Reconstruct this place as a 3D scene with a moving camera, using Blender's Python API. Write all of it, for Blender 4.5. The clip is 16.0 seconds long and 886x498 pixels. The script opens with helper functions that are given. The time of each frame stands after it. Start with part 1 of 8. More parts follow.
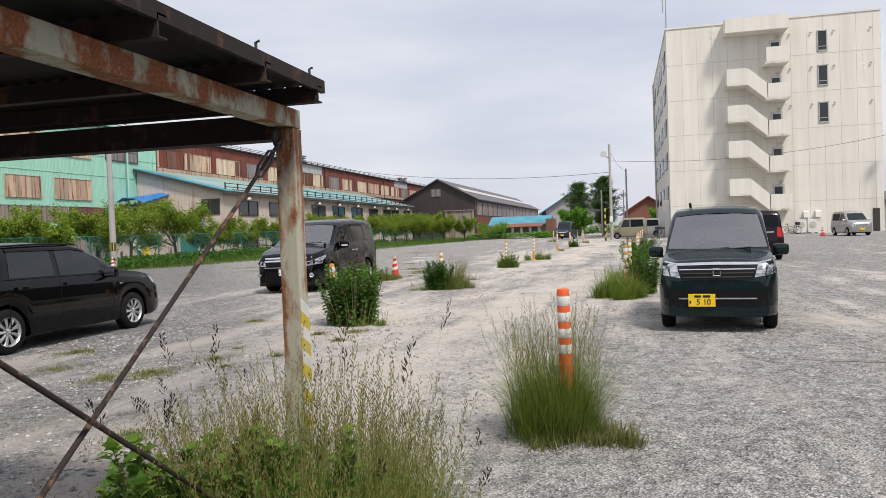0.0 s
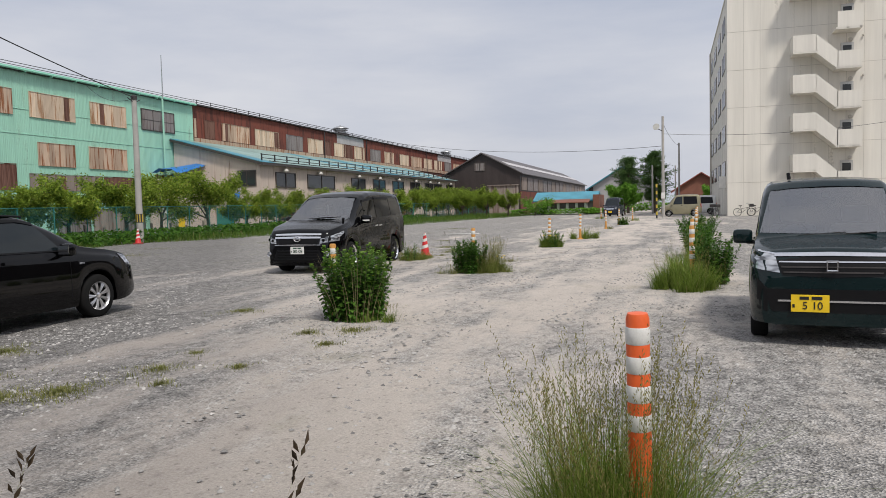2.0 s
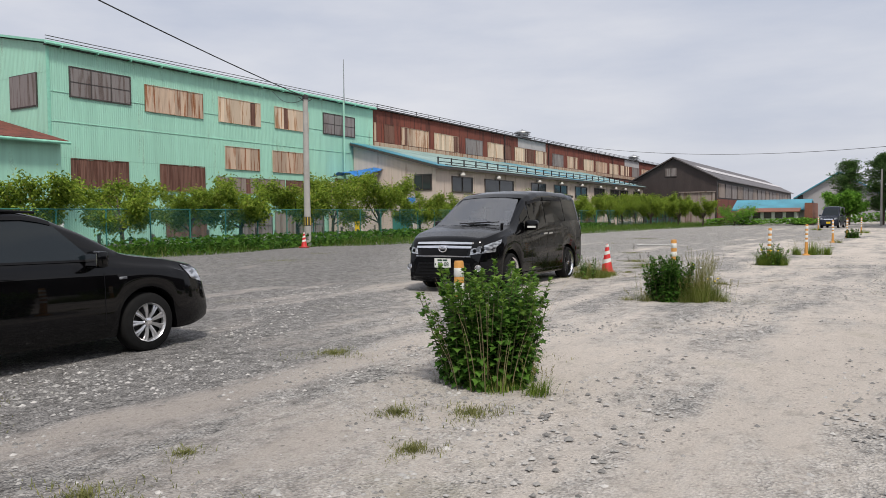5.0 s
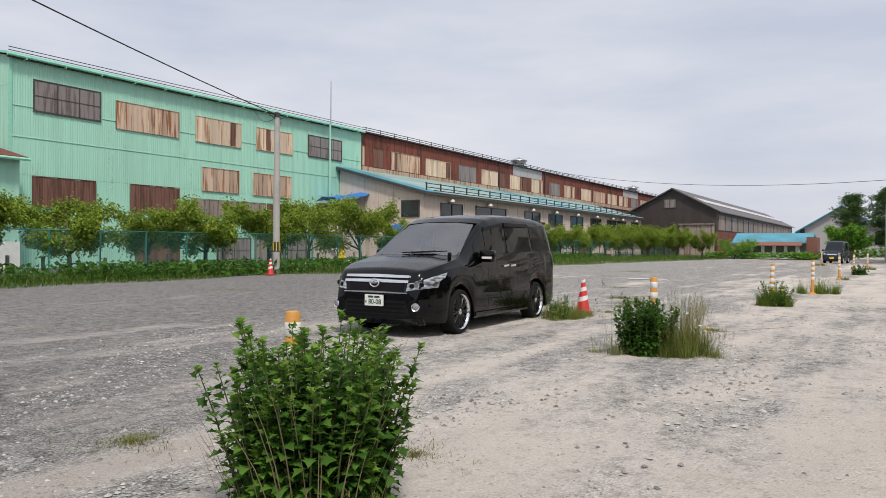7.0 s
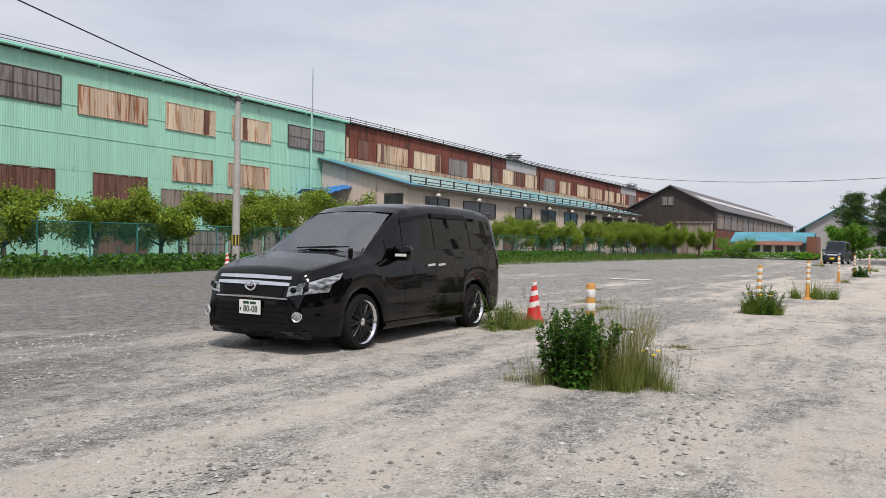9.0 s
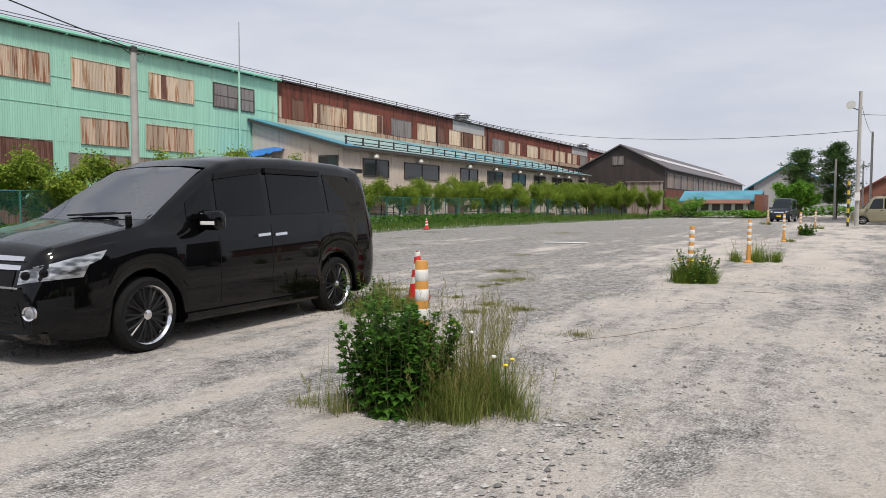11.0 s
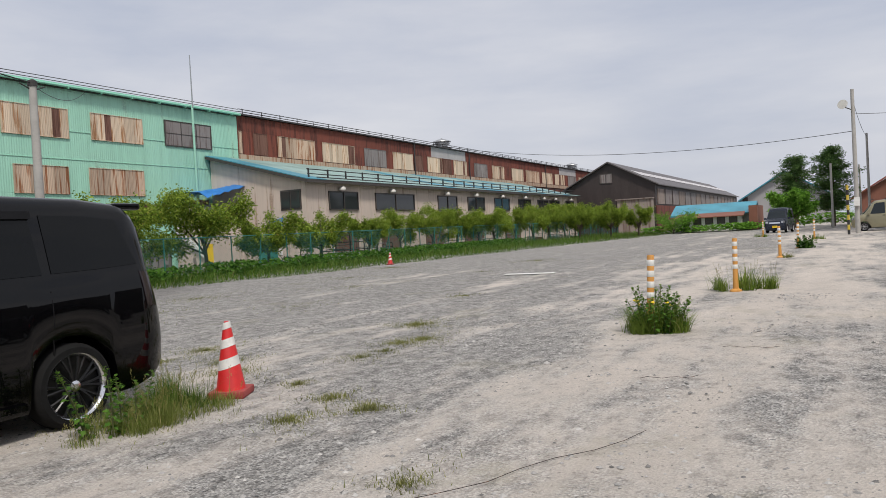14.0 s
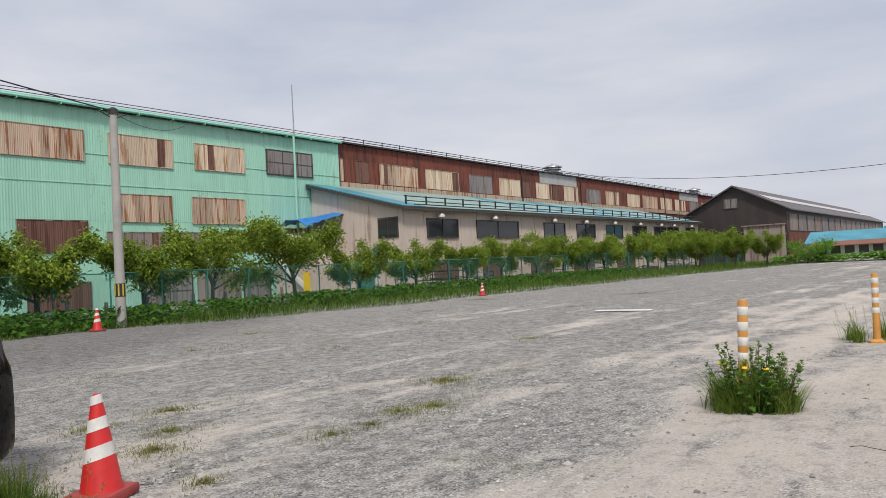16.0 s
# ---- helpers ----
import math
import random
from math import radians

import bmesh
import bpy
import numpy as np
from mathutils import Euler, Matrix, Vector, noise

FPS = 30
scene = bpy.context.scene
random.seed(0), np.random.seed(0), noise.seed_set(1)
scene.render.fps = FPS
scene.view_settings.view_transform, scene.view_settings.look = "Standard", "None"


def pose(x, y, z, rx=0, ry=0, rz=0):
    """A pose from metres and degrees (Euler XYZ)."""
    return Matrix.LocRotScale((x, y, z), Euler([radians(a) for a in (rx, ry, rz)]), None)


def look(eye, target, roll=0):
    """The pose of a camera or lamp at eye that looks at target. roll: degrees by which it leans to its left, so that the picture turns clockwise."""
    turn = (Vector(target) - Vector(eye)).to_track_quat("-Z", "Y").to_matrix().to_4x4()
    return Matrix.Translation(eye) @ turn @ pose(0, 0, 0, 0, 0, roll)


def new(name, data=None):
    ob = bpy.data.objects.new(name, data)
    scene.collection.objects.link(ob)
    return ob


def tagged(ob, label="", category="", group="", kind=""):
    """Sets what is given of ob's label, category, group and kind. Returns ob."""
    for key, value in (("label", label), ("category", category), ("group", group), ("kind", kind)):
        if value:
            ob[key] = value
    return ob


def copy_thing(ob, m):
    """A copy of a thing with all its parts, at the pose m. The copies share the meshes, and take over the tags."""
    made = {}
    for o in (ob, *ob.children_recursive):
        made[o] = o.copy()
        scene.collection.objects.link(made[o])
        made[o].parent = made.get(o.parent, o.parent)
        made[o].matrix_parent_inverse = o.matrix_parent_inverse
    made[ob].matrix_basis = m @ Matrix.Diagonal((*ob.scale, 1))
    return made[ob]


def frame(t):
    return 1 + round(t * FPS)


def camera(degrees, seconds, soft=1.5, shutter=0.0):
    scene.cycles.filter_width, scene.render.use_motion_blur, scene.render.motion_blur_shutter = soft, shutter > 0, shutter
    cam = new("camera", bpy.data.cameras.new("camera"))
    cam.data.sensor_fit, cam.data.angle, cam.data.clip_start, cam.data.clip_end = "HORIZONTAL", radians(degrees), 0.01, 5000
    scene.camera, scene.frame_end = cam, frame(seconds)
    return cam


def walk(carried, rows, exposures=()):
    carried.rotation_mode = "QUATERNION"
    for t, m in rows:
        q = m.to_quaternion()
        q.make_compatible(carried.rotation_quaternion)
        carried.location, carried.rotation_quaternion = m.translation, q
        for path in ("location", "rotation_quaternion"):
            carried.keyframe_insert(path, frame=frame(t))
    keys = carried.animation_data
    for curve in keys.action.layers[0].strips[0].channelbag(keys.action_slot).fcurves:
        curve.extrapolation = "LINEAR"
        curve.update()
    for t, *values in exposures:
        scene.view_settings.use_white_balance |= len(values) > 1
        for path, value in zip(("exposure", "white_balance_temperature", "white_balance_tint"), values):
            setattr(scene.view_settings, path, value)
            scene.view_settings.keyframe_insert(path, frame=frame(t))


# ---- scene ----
cam = camera(61.8, 16.0, soft=0.8)
EXPOSURES = [(0.0, 0.20), (0.5, 0.04), (1.0, 0.0), (1.5, -0.07), (3.0, -0.08), (4.5, 0.0), (7.0, 0.1), (11.0, 0.08), (12.5, 0.0), (14.0, -0.06), (16.0, 0.0)]
PATH = [
    (0, (0.212, -1.586, 1.439), (-0.262, 0.357, 1.391), -2.1),
    (0.5, (0.148, -0.975, 1.433), (-0.255, 0.984, 1.411), -2.2),
    (1, (0.079, -0.371, 1.436), (-0.365, 1.579, 1.434), -2.6),
    (1.5, (0.033, 0.139, 1.432), (-0.558, 2.048, 1.354), -2.1),
    (2, (-0.081, 0.733, 1.426), (-0.672, 2.64, 1.314), -1.4),
    (2.5, (-0.23, 1.265, 1.431), (-0.917, 3.137, 1.272), -1.7),
    (3, (-0.427, 1.849, 1.411), (-1.172, 3.698, 1.252), -1.4),
    (3.5, (-0.606, 2.445, 1.376), (-1.406, 4.273, 1.244), -2.3),
    (4, (-0.839, 3.059, 1.367), (-1.752, 4.839, 1.346), -1.3),
    (4.5, (-1.056, 3.666, 1.353), (-2.087, 5.377, 1.262), -0.9),
    (7, (-1.602, 6.808, 1.343), (-2.64, 8.517, 1.335), 0.4),
    (7.5, (-1.644, 7.467, 1.335), (-2.682, 9.177, 1.327), 0.4),
    (8, (-1.676, 8.052, 1.337), (-2.724, 9.755, 1.336), 1.1),
    (10.5, (-1.669, 11.354, 1.349), (-2.667, 13.085, 1.258), 0.2),
    (11, (-1.733, 11.97, 1.331), (-2.674, 13.731, 1.215), 0.1),
    (11.5, (-1.76, 12.619, 1.336), (-2.612, 14.426, 1.24), -0.5),
    (12, (-1.777, 13.192, 1.363), (-2.576, 15.022, 1.254), -0.2),
    (12.5, (-1.801, 13.839, 1.386), (-2.568, 15.684, 1.294), -2.3),
    (13, (-1.79, 14.456, 1.406), (-2.631, 16.27, 1.343), -2.6),
    (13.5, (-1.822, 15.092, 1.402), (-2.677, 16.9, 1.4), -2.8),
    (14, (-1.863, 15.721, 1.392), (-2.803, 17.486, 1.353), -3.2),
    (14.5, (-1.972, 16.355, 1.403), (-2.96, 18.094, 1.421), -2.9),
    (15, (-2.037, 16.967, 1.396), (-3.197, 18.596, 1.384), -3.1),
    (15.5, (-2.064, 17.631, 1.399), (-3.217, 19.265, 1.435), -3.3),
    (16, (-2.059, 18.26, 1.407), (-3.264, 19.856, 1.46), -3.0),
]
walk(cam, [(t, look(eye, target, roll)) for t, eye, target, roll in PATH], EXPOSURES)


# ---- light ----
SUN_FROM = Vector((0.46, -0.46, 0.95)).normalized()
sun_data = bpy.data.lights.new("sun", "SUN")
sun_data.energy, sun_data.angle, sun_data.color = 2.9, radians(9.0), (1.0, 0.94, 0.86)
sun = new("sun", sun_data)
sun.matrix_basis = look(SUN_FROM * 100, (0, 0, 0))
world = bpy.data.worlds.new("hazy_sky")
scene.world = world
world.use_nodes = True
wn, wl = world.node_tree.nodes, world.node_tree.links
sky_tex = wn.new("ShaderNodeTexSky")
sky_tex.sky_type, sky_tex.sun_disc = "NISHITA", False
sky_tex.sun_elevation = math.asin(SUN_FROM.z)
sky_tex.sun_rotation = math.atan2(SUN_FROM.x, SUN_FROM.y)
sky_tex.air_density, sky_tex.dust_density, sky_tex.ozone_density = 1.0, 4.0, 2.0
coord = wn.new("ShaderNodeTexCoord")
stretch = wn.new("ShaderNodeMapping")
stretch.inputs["Scale"].default_value = (1.1, 1.6, 5.5)
stretch.inputs["Rotation"].default_value = (0.0, 0.12, 0.5)
wl.new(coord.outputs["Generated"], stretch.inputs[0])
cloud = wn.new("ShaderNodeTexNoise")
cloud.inputs["Scale"].default_value, cloud.inputs["Detail"].default_value = 1.3, 7
cloud.inputs["Roughness"].default_value = 0.55
wl.new(stretch.outputs[0], cloud.inputs["Vector"])
tint = wn.new("ShaderNodeValToRGB")
tint.color_ramp.elements[0].position, tint.color_ramp.elements[1].position = 0.34, 0.68
tint.color_ramp.elements[0].color, tint.color_ramp.elements[1].color = (5.5, 5.9, 7.0, 1), (8.1, 8.1, 8.5, 1)
wl.new(cloud.outputs[0], tint.inputs[0])
veil = wn.new("ShaderNodeMix")
veil.data_type = "RGBA"
veil.inputs[0].default_value = 0.88
wl.new(sky_tex.outputs[0], veil.inputs[6])
wl.new(tint.outputs[0], veil.inputs[7])
wl.new(veil.outputs[2], wn["Background"].inputs[0])
wn["Background"].inputs[1].default_value = 0.1


# ---- materials ----
def shader(name):
    m = bpy.data.materials.new(name)
    m.use_nodes = True
    nt = m.node_tree
    return m, nt.nodes, nt.links, nt.nodes["Principled BSDF"]


def noise_node(n, l, scale, detail=5, rough=0.55, stretch=(1, 1, 1), kind="Object"):
    c, mp, t = n.new("ShaderNodeTexCoord"), n.new("ShaderNodeMapping"), n.new("ShaderNodeTexNoise")
    mp.inputs["Scale"].default_value = stretch
    t.inputs["Scale"].default_value, t.inputs["Detail"].default_value, t.inputs["Roughness"].default_value = scale, detail, rough
    l.new(c.outputs[kind], mp.inputs[0])
    l.new(mp.outputs[0], t.inputs["Vector"])
    return t


def ramp(n, l, src, stops):
    r = n.new("ShaderNodeValToRGB")
    while len(r.color_ramp.elements) < len(stops):
        r.color_ramp.elements.new(0.5)
    for e, (p, c) in zip(r.color_ramp.elements, stops):
        e.position = p
        e.color = (*c, 1) if len(c) == 3 else c
    l.new(src, r.inputs[0])
    return r


def mixc(n, l, fac, a, b, mode="MIX"):
    m = n.new("ShaderNodeMix")
    m.data_type, m.blend_type = "RGBA", mode
    for sock, v in ((0, fac), (6, a), (7, b)):
        if isinstance(v, (int, float)):
            m.inputs[sock].default_value = v
        elif isinstance(v, tuple):
            m.inputs[sock].default_value = (*v, 1)
        else:
            l.new(v, m.inputs[sock])
    return m.outputs[2]


def bump(n, l, b, src, strength=0.3, dist=0.01):
    k = n.new("ShaderNodeBump")
    k.inputs["Strength"].default_value, k.inputs["Distance"].default_value = strength, dist
    l.new(src, k.inputs["Height"])
    l.new(k.outputs[0], b.inputs["Normal"])


def plain(name, c, rough=0.6, metal=0.0, vary=0.18, scale=6.0, relief=0.15, stretch=(1, 1, 1), rnd=0.0, spec=0.5):
    """A surface of one colour with broad staining, fine grain and slight relief."""
    m, n, l, b = shader(name)
    t1, t2 = noise_node(n, l, scale, 4, 0.6, stretch), noise_node(n, l, scale * 14, 3, 0.6, stretch)
    dark, light = tuple(v * (1 - vary) for v in c), tuple(min(1, v * (1 + vary * 0.6)) for v in c)
    col = ramp(n, l, t1.outputs[0], [(0.3, dark), (0.7, light)]).outputs[0]
    col = mixc(n, l, vary * 0.8, col, ramp(n, l, t2.outputs[0], [(0.35, (0.55, 0.55, 0.55)), (0.65, (1.15, 1.15, 1.15))]).outputs[0], "MULTIPLY")
    if rnd:
        oi = n.new("ShaderNodeObjectInfo")
        col = mixc(n, l, 1.0, col, ramp(n, l, oi.outputs["Random"], [(0, (1 - rnd,) * 3), (1, (1 + rnd * 0.5,) * 3)]).outputs[0], "MULTIPLY")
    l.new(col, b.inputs["Base Color"])
    b.inputs["Roughness"].default_value, b.inputs["Metallic"].default_value = rough, metal
    b.inputs["Specular IOR Level"].default_value = spec
    if relief:
        bump(n, l, b, t2.outputs[0], relief, 0.004)
    return m


def rusted(name, paint, rust, amount=0.5, scale=3.0, stretch=(1, 1, 0.35), rough=0.7, rnd=0.12, relief=0.25, streak=0.5):
    """Painted or galvanised sheet with rust breaking through in patches and runs."""
    m, n, l, b = shader(name)
    big, run, fine = noise_node(n, l, scale, 6, 0.65, stretch), noise_node(n, l, scale * 4, 4, 0.6, (1, 1, 0.06)), noise_node(n, l, scale * 18, 3, 0.6)
    s = mixc(n, l, streak, big.outputs[0], run.outputs[0])
    e = 0.60 - 0.24 * amount
    mask = ramp(n, l, s, [(e, (0, 0, 0)), (e + 0.09, (1, 1, 1))])
    r2 = ramp(n, l, fine.outputs[0], [(0.3, tuple(v * 0.55 for v in rust)), (0.55, rust), (0.75, tuple(min(1, v * 1.5) for v in rust))])
    p2 = ramp(n, l, run.outputs[0], [(0.3, tuple(v * 0.82 for v in paint)), (0.7, paint)])
    col = mixc(n, l, mask.outputs[0], p2.outputs[0], r2.outputs[0])
    if rnd:
        oi = n.new("ShaderNodeObjectInfo")
        col = mixc(n, l, 1.0, col, ramp(n, l, oi.outputs["Random"], [(0, (1 - rnd,) * 3), (1, (1 + rnd * 0.6,) * 3)]).outputs[0], "MULTIPLY")
    l.new(col, b.inputs["Base Color"])
    b.inputs["Roughness"].default_value = rough
    bump(n, l, b, fine.outputs[0], relief, 0.004)
    return m


def leafy(name, dark, light, rough=0.55, dry=None):
    """Leaves that vary from one to the next."""
    m, n, l, b = shader(name)
    geo = n.new("ShaderNodeNewGeometry")
    stops = [(0.0, dark), (0.75, light)] + ([(0.93, light), (1.0, dry)] if dry else [])
    r = ramp(n, l, geo.outputs["Random Per Island"], stops)
    t = noise_node(n, l, 2.2, 3)
    col = mixc(n, l, 0.55, r.outputs[0], ramp(n, l, t.outputs[0], [(0.3, (0.6, 0.6, 0.6)), (0.7, (1.25, 1.25, 1.1))]).outputs[0], "MULTIPLY")
    l.new(col, b.inputs["Base Color"])
    b.inputs["Roughness"].default_value = rough
    b.inputs["Specular IOR Level"].default_value = 0.12
    tr = n.new("ShaderNodeBsdfTranslucent")
    l.new(col, tr.inputs[0])
    mx = n.new("ShaderNodeMixShader")
    mx.inputs[0].default_value = 0.35
    l.new(b.outputs[0], mx.inputs[1])
    l.new(tr.outputs[0], mx.inputs[2])
    l.new(mx.outputs[0], n["Material Output"].inputs[0])
    return m


def paintwork(name, c, rough=0.25, metal=0.3, coat=0.38):
    m, n, l, b = shader(name)
    t = noise_node(n, l, 1.8, 4)
    b.inputs["Metallic"].default_value = metal
    l.new(ramp(n, l, t.outputs[0], [(0.3, tuple(v * 0.85 for v in c)), (0.7, tuple(v * 1.15 for v in c))]).outputs[0], b.inputs["Base Color"])
    d = noise_node(n, l, 7.0, 6, 0.7)
    rr = ramp(n, l, d.outputs[0], [(0.35, (rough,) * 3), (0.75, (rough + 0.14,) * 3)])
    l.new(rr.outputs[0], b.inputs["Roughness"])
    b.inputs["Specular IOR Level"].default_value = 0.03
    b.inputs["Coat Weight"].default_value, b.inputs["Coat Roughness"].default_value, b.inputs["Coat IOR"].default_value = coat, 0.03, 1.5
    return m


def glazing(name, c=(0.012, 0.015, 0.016), rough=0.03, ior=1.5):
    m, n, l, b = shader(name)
    b.inputs["Base Color"].default_value = (*c, 1)
    b.inputs["Roughness"].default_value, b.inputs["IOR"].default_value = rough, ior
    t = noise_node(n, l, 5, 4)
    l.new(ramp(n, l, t.outputs[0], [(0.5, (rough,) * 3), (0.85, (rough + 0.05,) * 3)]).outputs[0], b.inputs["Roughness"])
    return m


def see_through(name, tint, ior=1.5):
    """Thin glass: clear straight on, mirroring more towards grazing."""
    m, n, l, b = shader(name)
    n.remove(b)
    clear, gloss, fr, mx = n.new("ShaderNodeBsdfTransparent"), n.new("ShaderNodeBsdfGlossy"), n.new("ShaderNodeFresnel"), n.new("ShaderNodeMixShader")
    clear.inputs[0].default_value = (*tint, 1)
    fr.inputs[0].default_value = ior
    t = noise_node(n, l, 6, 4)
    l.new(ramp(n, l, t.outputs[0], [(0.45, (0.0,) * 3), (0.85, (0.06,) * 3)]).outputs[0], gloss.inputs["Roughness"])
    for i, o in ((0, fr), (1, clear), (2, gloss)):
        l.new(o.outputs[0], mx.inputs[i])
    l.new(mx.outputs[0], n["Material Output"].inputs[0])
    return m


def clear_lens(name, c=(0.58, 0.60, 0.63)):
    m, n, l, b = shader(name)
    b.inputs["Base Color"].default_value = (*c, 1)
    b.inputs["Roughness"].default_value, b.inputs["Metallic"].default_value = 0.18, 0.55
    t = noise_node(n, l, 9, 1, 0.4, (1, 1, 3))
    l.new(ramp(n, l, t.outputs[0], [(0.36, (0.10, 0.105, 0.115)), (0.46, (0.30, 0.31, 0.33)), (0.62, c)]).outputs[0], b.inputs["Base Color"])
    b.inputs["Coat Weight"].default_value, b.inputs["Coat Roughness"].default_value = 1.0, 0.02
    return m


